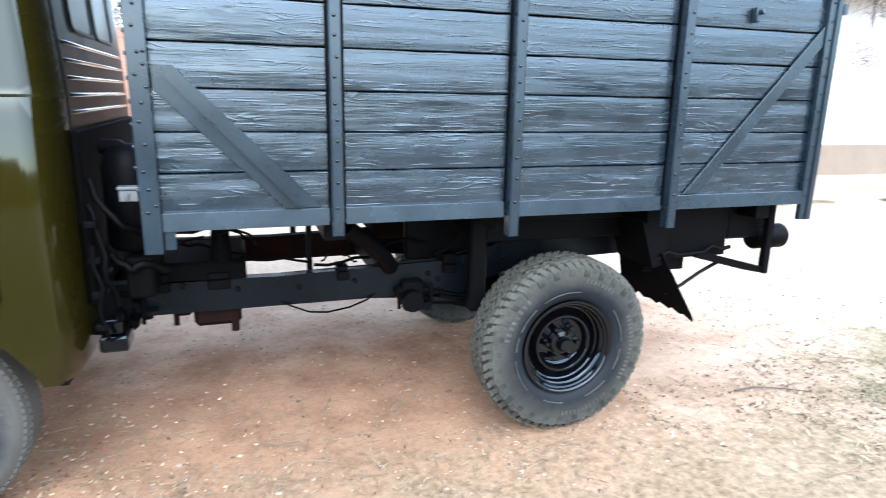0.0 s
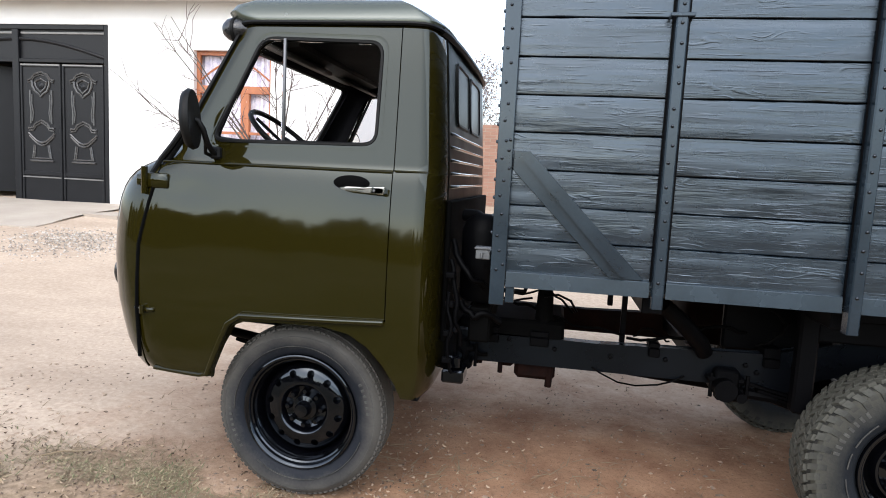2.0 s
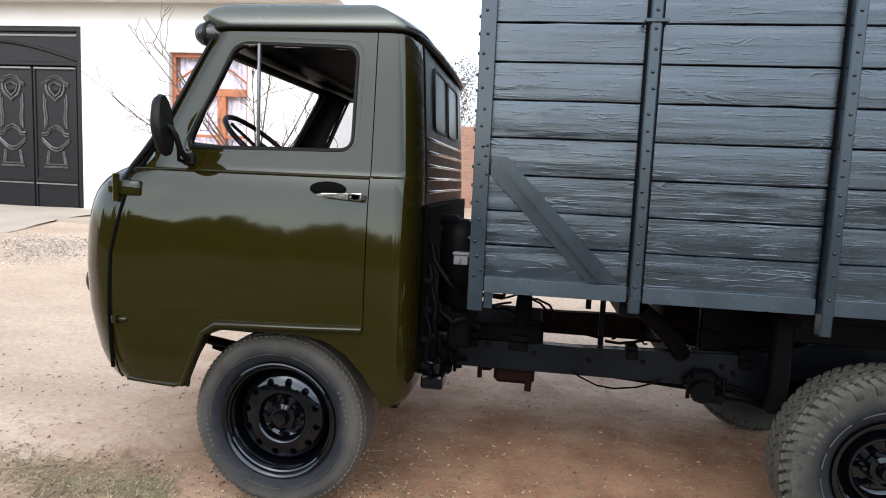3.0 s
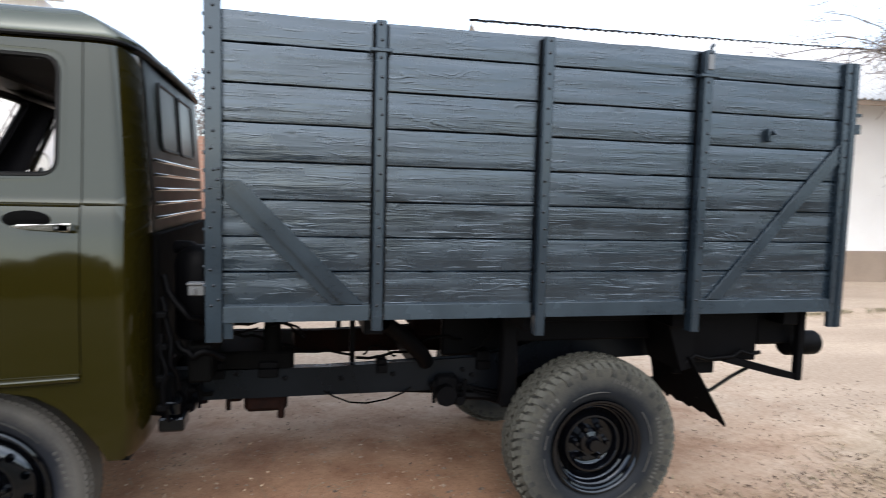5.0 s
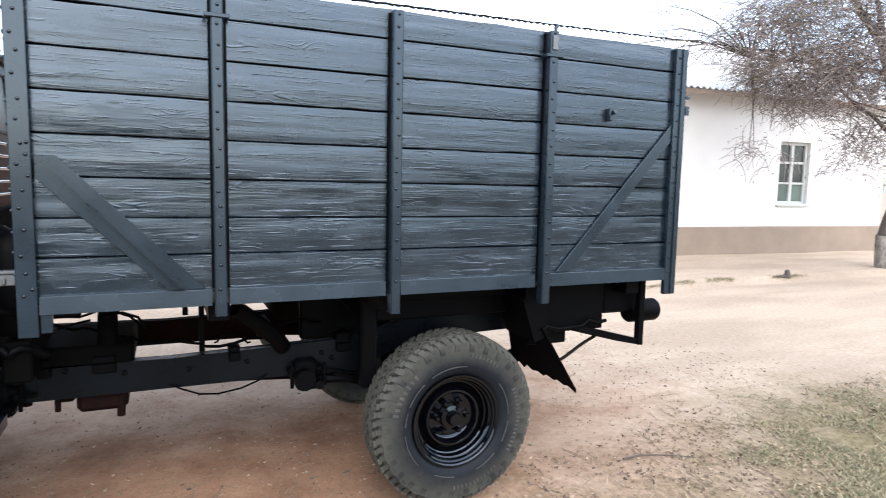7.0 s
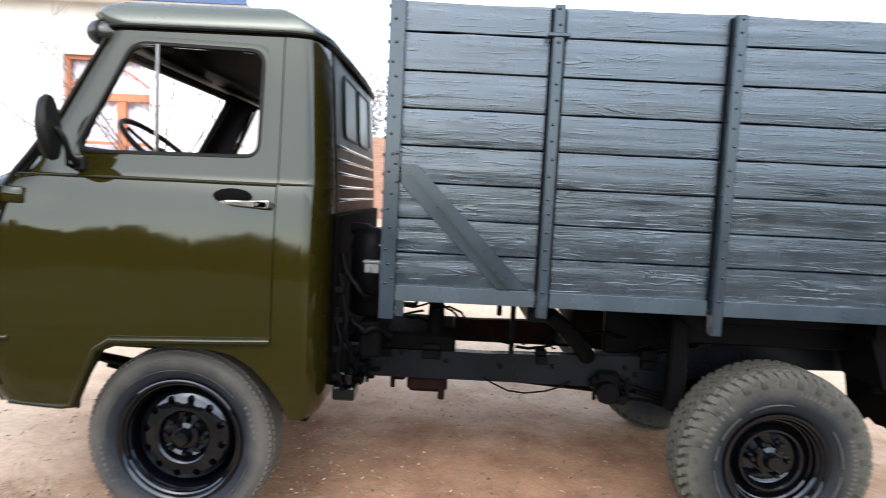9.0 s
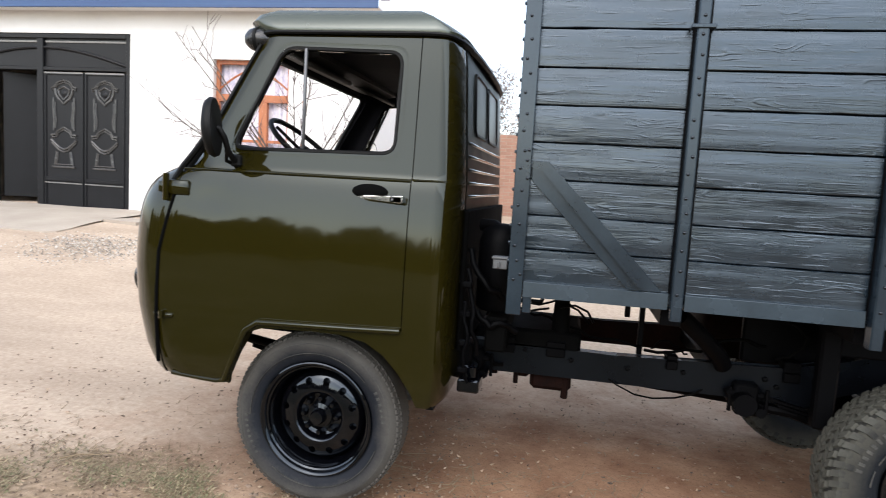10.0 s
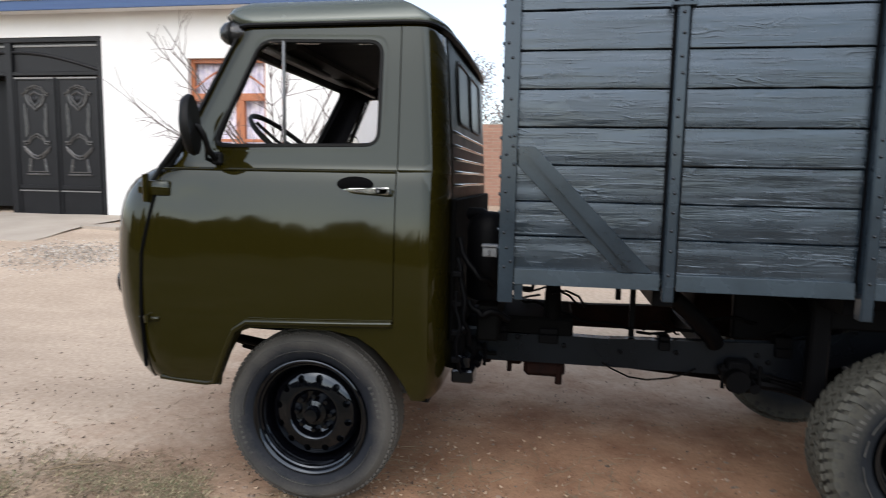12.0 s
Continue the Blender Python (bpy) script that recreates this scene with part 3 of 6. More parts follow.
# ---- gate house ----
HX = -14.0
gate_house = thing("gate_house", "whitewashed house with blue fascia and orange window", "house", at=pose(HX, 8.0, 0))
GX0, GX1, GZ0, GZ1 = 2.93, 6.88, 0.6, 3.92
WX0, WX1, WZ0, WZ1 = 8.58, 10.05, 1.5, 3.5
part("wall", wall_with_openings(11.45, 4.33, 0.3, [(GX0, 0.2, GX1, GZ1), (WX0, WZ0, WX1, WZ1)], base=0.2), "plaster", gate_house)
part("side_wall", boxes(((11.15, 0.3, 0.2), (11.45, 6.5, 4.33))), "plaster", gate_house)
part("soffit", boxes(((-0.3, -0.36, 4.33), (11.72, 0.32, 4.36))), "plaster", gate_house)
part("fascia", boxes(((-0.3, -0.4, 4.29), (11.75, -0.365, 4.46)), bevel=0.006), "blue", gate_house, "bright blue painted fascia board")
part("drip_edge", boxes(((-0.3, -0.43, 4.462), (11.78, -0.33, 4.485)), bevel=0.005), "slate", gate_house)
part("roof", corrugated(-0.3, 11.75, 4.2, 1.15, pitch=0.2, amp=0.009), "slate", gate_house, "pale corrugated roof sheet", smooth=50, at=pose(0, -0.42, 4.51))
bm = bmesh.new()
turned(bm, [(0.05, 0.0), (0.085, 0.05), (0.07, 0.12), (0.03, 0.17), (0.012, 0.24)], 12, (11.83, -0.3, 4.47), "z", closed=False)
box(bm, (11.75, -0.36, 4.44), (11.93, -0.26, 4.48), 0.015)
part("roof_finial", bm, "brick", gate_house, "pinkish clay ornament at the roof end", smooth=40)
# the passage behind the gate
part("passage", boxes(((GX0 - 0.3, 3.2, 0.2), (GX1 + 0.3, 3.4, 4.0)), ((GX0 - 0.3, 0.3, 0.2), (GX0 - 0.1, 3.2, 4.0)), ((GX1 + 0.1, 0.3, 0.2), (GX1 + 0.3, 3.2, 4.0)),
                      ((GX0 - 0.1, 0.3, 3.95), (GX1 + 0.1, 3.2, 4.05))), "concrete", gate_house)


def orange_window(parent):
    w, h = WX1 - WX0, WZ1 - WZ0
    base = part("window", boxes(((0, 0.1, 0), (0.07, 0.17, h)), ((w - 0.07, 0.1, 0), (w, 0.17, h)), ((0.07, 0.1, 0), (w - 0.07, 0.17, 0.07)),
                                ((0.07, 0.1, h - 0.07), (w - 0.07, 0.17, h)), bevel=0.006), "orange", parent, "varnished orange wooden window frame", at=pose(WX0, 0, WZ0))
    part("transom", boxes(((0.07, 0.09, h - 0.73), (w - 0.07, 0.175, h - 0.6)), bevel=0.006), "orange", base)
    part("mullion", boxes(((0.86, 0.095, 0.07), (1.02, 0.175, h - 0.73)), bevel=0.006), "orange", base)
    part("sash_bar", boxes(((0.07, 0.11, 0.55), (0.86, 0.16, 0.6)), ((1.02, 0.11, 0.55), (w - 0.07, 0.16, 0.6)), bevel=0.004), "orange", base)
    bm = bmesh.new()
    tube(bm, [(0.07 + (w - 0.14) * i / 14, 0.13, h - 0.5 + 0.33 * math.sin(math.pi * i / 14)) for i in range(15)], 0.018, 6)
    part("arch_bar", bm, "orange", base)
    part("pane", boxes(((0.07, 0.15, 0.07), (w - 0.07, 0.156, h - 0.07))), "glass", base).visible_shadow = False
    bm = bmesh.new()
    n = 90
    rows = [[bm.verts.new((0.02 + (w - 0.04) * i / n, 0.24 + 0.02 * math.sin(i * 0.9) + 0.008 * math.sin(i * 2.3), z)) for i in range(n + 1)] for z in (0.02, h - 0.02)]
    for i in range(n):
        bm.faces.new((rows[0][i], rows[0][i + 1], rows[1][i + 1], rows[1][i]))
    part("curtain", bm, "curtain", base, "pale patterned curtain", smooth=60)
    part("window_sill", boxes(((-0.06, -0.08, -0.06), (w + 0.06, 0.1, -0.004)), bevel=0.008), "plaster", base)
    part("room_wall", boxes(((-0.2, 0.6, -0.2), (w + 0.2, 0.65, h + 0.2))), "plaster", base)


orange_window(gate_house)


# ---- metal gate ----
metal_gate = thing("metal_gate", "dark grey metal gate with moulded panels, one leaf open", "gate", at=pose(HX + GX0, 8.02, GZ0))
GW, GH = GX1 - GX0, GZ1 - GZ0
LW = (GW - 0.22 - 0.14) / 4
part("gate_frame", boxes(((0, 0, 0), (0.11, 0.12, GH)), ((GW - 0.11, 0, 0), (GW, 0.12, GH)), ((0.11, 0, GH - 0.09), (GW - 0.11, 0.12, GH)),
                         ((0.11 + 2 * LW, -0.01, 0), (0.25 + 2 * LW, 0.12, GH - 0.09)), ((0.11, 0, 2.63), (0.11 + 2 * LW, 0.1, 2.7)),
                         ((0.25 + 2 * LW, 0, 2.63), (GW - 0.11, 0.1, 2.7)), bevel=0.008), "gate", metal_gate)
part("transom_panel", boxes(((0.11, 0.05, 2.7), (0.11 + 2 * LW, 0.07, GH - 0.09)), ((0.25 + 2 * LW, 0.05, 2.7), (GW - 0.11, 0.07, GH - 0.09))), "gate", metal_gate)
for k, (x0, x1) in enumerate(((0.11, 0.11 + 2 * LW), (0.25 + 2 * LW, GW - 0.11))):
    bm = bmesh.new()
    rise = [(x0 + (x1 - x0) * i / 16, 0.035, 2.73 + 0.33 * (math.sin(math.pi / 2 * ((i / 16) if k == 0 else 1 - i / 16)))) for i in range(17)]
    tube(bm, rise, 0.03, 8)
    part("arch_bar", bm, "gate", metal_gate, smooth=40)
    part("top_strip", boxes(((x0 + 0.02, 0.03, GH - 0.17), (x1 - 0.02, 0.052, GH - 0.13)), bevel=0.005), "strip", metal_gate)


def gate_leaf(x):
    """One narrow leaf with a shield, side rods, double arcs and a plain kick panel."""
    leaf = part("leaf", boxes(((0.015, 0.02, 0.03), (LW - 0.015, 0.06, 2.6)), bevel=0.006), "gate", metal_gate, at=pose(x, 0, 0))
    part("leaf_edge", boxes(((0.015, 0.0, 0.03), (0.055, 0.02, 2.6)), ((LW - 0.055, 0.0, 0.03), (LW - 0.015, 0.02, 2.6)), ((0.055, 0.0, 2.55), (LW - 0.055, 0.02, 2.6)),
                            ((0.055, 0.0, 0.53), (LW - 0.055, 0.02, 0.6)), ((0.055, 0.0, 0.03), (LW - 0.055, 0.02, 0.07)), bevel=0.004), "gate", leaf)
    c, s = LW / 2, LW / 0.9
    y = 0.012

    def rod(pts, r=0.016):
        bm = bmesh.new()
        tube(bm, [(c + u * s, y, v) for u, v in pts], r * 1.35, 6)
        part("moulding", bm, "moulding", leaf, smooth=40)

    def double(pts, r=0.012, gap=0.03):
        """A pressed moulding: two parallel beads."""
        rod(pts, r)
        rod([(u * 0.96, v - gap) for u, v in pts], r * 0.75)

    double([(-0.28, 2.3), (-0.2, 2.33), (-0.14, 2.41), (0, 2.45), (0.14, 2.41), (0.2, 2.33), (0.28, 2.3)], 0.015, 0.04)
    rod([(-0.19, 2.29), (-0.18, 2.2), (-0.13, 2.1), (-0.05, 2.05), (0, 2.0), (0.05, 2.05), (0.13, 2.1), (0.18, 2.2), (0.19, 2.29)], 0.016)
    rod([(-0.13, 2.27), (-0.1, 2.17), (0, 2.08), (0.1, 2.17), (0.13, 2.27), (0, 2.33), (-0.13, 2.27)], 0.012)
    for q in (-1, 1):
        rod([(q * 0.23, 2.12), (q * 0.235, 1.9), (q * 0.215, 1.7), (q * 0.225, 1.5)], 0.012)
        rod([(q * 0.19, 2.04), (q * 0.2, 1.88), (q * 0.17, 1.7), (q * 0.19, 1.54)], 0.009)
        rod([(q * 0.16, 1.1), (q * 0.2, 0.84)], 0.011)
        rod([(q * 0.13, 1.09), (q * 0.165, 0.86)], 0.008)
    double([(-0.28, 1.41), (-0.18, 1.42), (-0.13, 1.5), (0, 1.56), (0.13, 1.5), (0.18, 1.42), (0.28, 1.41)], 0.016, 0.045)
    double([(-0.28, 1.32), (-0.19, 1.24), (-0.1, 1.17), (0, 1.14), (0.1, 1.17), (0.19, 1.24), (0.28, 1.32)], 0.017, 0.05)
    rod([(-0.25, 0.8), (0.25, 0.8)], 0.016)
    rod([(-0.22, 0.85), (0.22, 0.85)], 0.01)
    bm = bmesh.new()
    turned(bm, [(0.0, 0.0), (0.03, 0.004), (0.06, 0.014), (0.065, 0.022)], 14, (c, 0.0, 2.2), "y", closed=False)
    part("rosette", bm, "gate", leaf, smooth=40)
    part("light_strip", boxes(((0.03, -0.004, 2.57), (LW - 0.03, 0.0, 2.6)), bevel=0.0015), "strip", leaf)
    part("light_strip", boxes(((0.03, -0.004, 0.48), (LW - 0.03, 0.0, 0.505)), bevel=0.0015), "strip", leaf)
    return leaf


for k in (0, 2, 3):
    gate_leaf(0.11 + k * LW + (0.14 if k > 1 else 0))
# the leaf that stands open, turned into the passage
part("open_leaf", boxes(((0.0, 0.0, 0.16), (LW - 0.03, 0.04, 2.6)), bevel=0.006), "gate", metal_gate, "plain back of the gate leaf that stands ajar",
     at=pose(0.11 + LW + 0.015, 0.1, 0, 0, 0, 32))

def pavement():
    """Concrete slab that follows the rise before the gate, with a chamfered front edge."""
    front = [(-12.5, 5.6), (-10.0, 5.55), (-8.2, 5.5), (-7.4, 5.5), (-6.6, 5.48), (-6.46, 5.56), (-6.42, 5.8), (-6.5, 6.6), (-6.58, 7.5)]
    bm = bmesh.new()
    rows = []
    for x, y in front:
        col = [bm.verts.new((x, y, ground_z(x, y) - 0.1)), bm.verts.new((x, y + 0.012, ground_z(x, y) + 0.022))]
        for k in range(1, 9):
            v = y + (8.0 - y) * k / 8
            col.append(bm.verts.new((x, v, ground_z(x, v) + 0.028)))
        rows.append(col)
    for A, B in zip(rows, rows[1:]):
        for k in range(9):
            bm.faces.new((A[k], B[k], B[k + 1], A[k + 1]))
    end = rows[-1]
    low = [bm.verts.new((v.co.x, v.co.y, v.co.z - 0.2)) for v in end[1:]]
    for k in range(8):
        bm.faces.new((end[k + 1], low[k], low[k + 1], end[k + 2]))
    tagged(part("pavement", bm, "concrete", smooth=30), "worn concrete slab before the gate", "pavement", kind="structure")
    bm = bmesh.new()
    prism(bm, [(-6.45, 6.5), (-5.75, 6.4), (-5.7, 6.75), (-6.45, 7.2)], "z", 0.4, 0.6)
    tagged(part("step_slab", bm, "concrete"), "small worn concrete slab beside the gate", "slab")


pavement()


# ---- long house ----
long_house = thing("long_house", "long whitewashed house with clay plinth and corrugated roof", "house", at=pose(4.9, 8.15, 0, 0, 0, -3.7))
RX0, RX1, RZ0, RZ1 = 9.2, 10.12, 1.2, 2.62
part("wall", wall_with_openings(12.6, 3.55, 0.35, [(RX0, RZ0, RX1, RZ1)], base=0.7), "plaster", long_house)
part("plinth", boxes(((-0.03, -0.05, -0.3), (12.63, 0.36, 0.7)), bevel=0.02), "plinth", long_house, "bare clay plinth")
part("gable_wall", boxes(((0.0, 0.35, -0.3), (0.3, 5.2, 3.55))), "plaster", long_house)
part("end_wall", boxes(((12.3, 0.35, -0.3), (12.6, 5.2, 3.55))), "plaster", long_house)
bm = bmesh.new()
prism(bm, [(0.1, 3.55), (5.1, 3.55), (2.6, 5.0)], "x", 0.02, 0.3)
part("gable", bm, "plaster", long_house)
part("roof", corrugated(-0.35, 13.0, 2.95, 1.68, pitch=0.16, amp=0.024, steps=3), "slate", long_house, "pale corrugated roof sheet", smooth=50, at=pose(0, -0.35, 3.58))
part("back_roof", corrugated(-0.35, 13.0, 2.95, -1.68, pitch=0.16, amp=0.024), "slate", long_house, smooth=50, at=pose(0, 2.6, 5.26))
# ridge cap drawn as a dark bar, its shadow line put into the colour
bm = bmesh.new()
tube(bm, [(-0.38 + 13.4 * i / 80, 2.6, 5.31 + 0.009 * math.sin(i * 2.3) - 0.03 * math.sin(i / 80 * 3.1)) for i in range(81)], 0.026, 6)
part("ridge_cap", bm, "trim", long_house, "ridge cap coloured dark as its own shadow line")
part("eave_board", boxes(((-0.3, -0.33, 3.47), (12.95, -0.3, 3.56))), "plinth", long_house)


def small_window(parent):
    w, h = RX1 - RX0, RZ1 - RZ0
    base = part("window", boxes(((0, 0.08, 0), (0.07, 0.15, h)), ((w - 0.07, 0.08, 0), (w, 0.15, h)), ((0.07, 0.08, 0), (w - 0.07, 0.15, 0.07)), ((0.07, 0.08, h - 0.07), (w - 0.07, 0.15, h)),
                                bevel=0.006), "window_paint", parent, "white painted casement window", at=pose(RX0, 0, RZ0))
    part("mullion", boxes(((w / 2 - 0.045, 0.075, 0.07), (w / 2 + 0.045, 0.15, h - 0.07)), bevel=0.005), "window_paint", base)
    for z in (h * 0.34, h * 0.67):
        part("glazing_bar", boxes(((0.07, 0.085, z - 0.025), (w / 2 - 0.045, 0.14, z + 0.025)), ((w / 2 + 0.045, 0.085, z - 0.025), (w - 0.07, 0.14, z + 0.025)), bevel=0.004), "window_paint", base)
    for i in range(2):
        for j in range(3):
            x0, z0 = (0.07, w / 2 + 0.045)[i], (0.07, h * 0.34 + 0.025, h * 0.67 + 0.025)[j]
            part("pane", boxes(((x0, 0.12, z0), (x0 + w / 2 - 0.115, 0.125, z0 + h * 0.34 - 0.06))), "lower_pane" if j == 0 else "dark_pane", base)
    part("window_sill", boxes(((-0.05, -0.06, -0.05), (w + 0.05, 0.1, -0.004)), bevel=0.008), "window_paint", base)


small_window(long_house)

# ---- brick wall between the houses ----
yard_wall = tagged(part("wall_yard", wall_with_openings(8.2, 2.72, 0.25, [], base=0.4), "mortar", at=pose(-3.2, 12.0, 0)), "reddish clay brick yard wall", "wall", kind="structure")


def brick_courses(parent):
    """Single bricks where the gap behind the cab shows them, the rest joined."""
    rnd = random.Random(63)
    one, vs, fs = None, [], []
    for row in range(30):
        z = 0.42 + row * 0.0765
        x = 0.01 + (0.13 if row % 2 else 0.0)
        while x < 7.9:
            dy = rnd.uniform(-0.007, -0.003)
            if 1.9 < x < 3.6 and row > 7:
                if one is None:
                    one = part("brick", boxes(((0, 0, 0), (0.25, 0.06, 0.066)), bevel=0.003), "brick", parent, at=pose(x, dy, z)).data
                else:
                    again("brick", one, parent, pose(x, dy, z, 0, rnd.uniform(-0.5, 0.5), 0))
            else:
                o = len(vs)
                vs += [(x + i * 0.25, dy + j * 0.03, z + k * 0.066) for k in (0, 1) for j in (0, 1) for i in (0, 1)]
                fs += [tuple(o + i for i in f) for f in ((0, 1, 5, 4), (2, 6, 7, 3), (0, 4, 6, 2), (1, 3, 7, 5), (4, 5, 7, 6), (0, 2, 3, 1))]
            x += 0.26
    me = bpy.data.meshes.new("brickwork")
    me.from_pydata(vs, [], fs)
    me.materials.append(M["brick"])
    ob = new("brickwork", me)
    ob.parent = parent
    tagged(ob, kind="stuff")


# ---- trees ----
def limb(bm, rnd, start, way, length, r0, r1, wobble, sag, n=7, sides=5):
    """A crooked limb; returns its points."""
    pts = [Vector(start)]
    d = Vector(way).normalized()
    for i in range(n):
        d = (d + Vector((rnd.uniform(-1, 1), rnd.uniform(-1, 1), rnd.uniform(-1, 1))) * wobble + Vector((0, 0, sag))).normalized()
        pts.append(pts[-1] + d * (length / n))
    tube(bm, pts, r0, sides, taper=r1)
    return pts


def leaves(bm, rnd, at, size, count, reach):
    for _ in range(count):
        c = Vector(at) + Vector((rnd.gauss(0, 1), rnd.gauss(0, 1), rnd.gauss(0, 1))) * reach
        a = Vector((rnd.gauss(0, 1), rnd.gauss(0, 1), rnd.gauss(0, 1))).normalized()
        b = a.orthogonal().normalized()
        s = size * rnd.uniform(0.5, 1.2)
        vs = [bm.verts.new(c + a * s), bm.verts.new(c + b * s * 0.45), bm.verts.new(c - a * s), bm.verts.new(c - b * s * 0.45 + a * s * 0.2)]
        bm.faces.new(vs)


def crooked_tree():
    """The old leaning tree by the long house: thick limbs and a dense mop of drooping dry twigs."""
    rnd = random.Random(11)
    tree = thing("tree", "old leaning tree with drooping dry twigs and few leaves", "tree", at=pose(13.95, 5.0, 0.0))
    low, mid, tw, lf, yl = (bmesh.new() for _ in range(5))
    tube(low, [(0.0, 0, -0.2), (-0.03, 0, 0.05), (-0.06, 0.01, 0.4), (-0.1, 0, 0.72)], 0.185, 12, taper=0.165)
    tube(mid, [(-0.09, 0, 0.66), (0.06, 0.02, 1.0), (0.22, 0, 1.4), (0.27, 0, 1.75), (0.16, -0.02, 2.1), (0.03, 0, 2.46), (-0.12, 0.03, 2.9), (-0.26, 0, 3.27), (-0.5, -0.05, 3.7), (-0.88, -0.1, 4.17)], 0.15, 10, taper=0.085)
    roots = [((-0.88, -0.1, 4.17), (-0.9, -0.1, 0.4), 2.0, 0.08), ((-0.8, -0.1, 4.1), (0.15, 0.2, 1.0), 1.4, 0.07), ((-0.26, 0, 3.3), (0.7, -0.2, 0.8), 1.9, 0.06),
             ((0.0, 0, 2.5), (-0.9, 0.3, 0.6), 2.0, 0.045), ((-0.12, 0, 2.9), (-0.4, -0.9, 0.7), 1.6, 0.05), ((-0.5, 0, 3.7), (-0.95, 0.25, 0.15), 2.6, 0.05)]
    tips = []
    for start, way, length, r in roots:
        tips += limb(mid, rnd, start, way, length, r, r * 0.4, 0.14, 0.0, 7, 7)[2:]
    spots = []
    while len(spots) < 400:                              # the dense mop of the crown
        u = Vector((rnd.uniform(-1, 1), rnd.uniform(-1, 1), rnd.uniform(-1, 1)))
        if u.length < 1:
            p = Vector((-1.65 + u.x * 2.5, u.y * 1.7, 4.25 + u.z * 1.5))
            if p.z > 2.85 + 0.3 * max(0.0, -2.4 - p.x) + 0.25 * noise.noise(p * 1.3) and (p.z < 3.9 or rnd.random() < (0.3 if p.x > -1.3 else 0.65)):
                spots.append(p)
    hang = [Vector((-3.3 + rnd.gauss(0, 0.25), rnd.gauss(0, 0.3), 2.2 + rnd.gauss(0, 0.12))) for _ in range(5)]
    hang += [Vector((-1.0 + rnd.gauss(0, 0.4), rnd.gauss(0, 0.4), 2.5 + rnd.gauss(0, 0.35))) for _ in range(34)]
    hang += [Vector((0.15 + rnd.gauss(0, 0.4), rnd.gauss(0, 0.5), 2.5 + rnd.gauss(0, 0.4))) for _ in range(22)]
    stray = [Vector((-4.4 - 1.5 * rnd.random(), rnd.gauss(0, 0.6), 3.9 + rnd.gauss(0, 0.25))) for _ in range(16)]
    for p in spots[::4] + hang[::3] + stray[::2]:        # thin boughs that carry them
        q = min(tips, key=lambda v: (v - p).length)
        c = (p + q) / 2 + Vector((rnd.gauss(0, 0.12), rnd.gauss(0, 0.12), 0.18))
        tube(mid, [q, q.lerp(c, 0.6), c, c.lerp(p, 0.55) + Vector((0, 0, 0.05)), p], 0.016, 5, taper=0.005)
    for group, many, droop in ((spots, 13, -0.16), (hang, 10, -0.22), (stray, 7, 0.0)):
        for p in group:
            lean = Vector((rnd.gauss(-0.35, 0.6), rnd.gauss(0, 0.6), rnd.uniform(-0.3, 0.5)))
            for _ in range(many):
                w = lean + Vector((rnd.gauss(0, 0.45), rnd.gauss(0, 0.45), rnd.gauss(0, 0.35)))
                pts = limb(tw, rnd, p + Vector((rnd.gauss(0, 0.12), rnd.gauss(0, 0.12), rnd.gauss(0, 0.1))), w, rnd.uniform(0.2, 0.68), 0.007, 0.0028, 0.3, droop, 6, 3)
                if rnd.random() < (0.42 if group is spots else 0.5):
                    for q in pts[3:]:
                        yellow = -4.2 < p.x < -2.7 and p.z > 3.4 and rnd.random() < 0.85
                        leaves(yl if yellow else lf, rnd, q, 0.022 if yellow else 0.028, 3 if yellow else 1, 0.09)
    part("trunk_base", low, "limewash", tree, "lower trunk with remains of limewash", smooth=60)
    part("trunk", mid, "bark", tree, smooth=60)
    tagged(part("crown", tw, "twig", tree), kind="stuff")
    tagged(part("foliage", lf, "leaf", tree), kind="stuff")
    tagged(part("yellow_foliage", yl, "yellow_leaf", tree), kind="stuff")


def bare_tree(at, seed, stems, label, height, leafy=0, stout=1.0, twigs="twig", wobble=0.13, reach=1.0):
    rnd = random.Random(seed)
    tree = thing("tree", label, "tree", at=pose(*at))
    bm, tw, lf = bmesh.new(), bmesh.new(), bmesh.new()
    tube(bm, [(0, 0, -0.2), (0.02, 0, 0.3), (0, 0.02, 0.75)], 0.06 * height / 3, 8, taper=0.045 * height / 3)
    for way, length in stems:
        pts = limb(bm, rnd, (0, 0, 0.7), way, length, 0.019 * height / 3, 0.005, wobble, 0.02, 11, 6)
        for p in pts[3:]:
            for _ in range(2 if leafy else rnd.randint(0, 2)):
                w = Vector(way).normalized() + Vector((rnd.gauss(0, 0.7), rnd.gauss(0, 0.5), rnd.gauss(0.15, 0.5)))
                q = limb(tw, rnd, p, w, rnd.uniform(0.3, 0.9) * reach * height / 3, 0.006 * stout, 0.0022 * stout, 0.16, 0.02, 6, 4)
                for z in q[2:]:
                    if rnd.random() < 0.3:
                        limb(tw, rnd, z, w + Vector((rnd.gauss(0, 0.6), rnd.gauss(0, 0.6), rnd.gauss(0, 0.5))), rnd.uniform(0.12, 0.4), 0.005 * stout, 0.002 * stout, 0.15, 0.0, 4, 3)
                    if leafy and rnd.random() < 0.7:
                        leaves(lf, rnd, z, 0.05, leafy, 0.12)
    part("trunk", bm, "bark", tree, smooth=60)
    tagged(part("crown", tw, twigs, tree), kind="stuff")
    if leafy:
        tagged(part("foliage", lf, "leaf", tree), kind="stuff")
    else:
        lf.free()


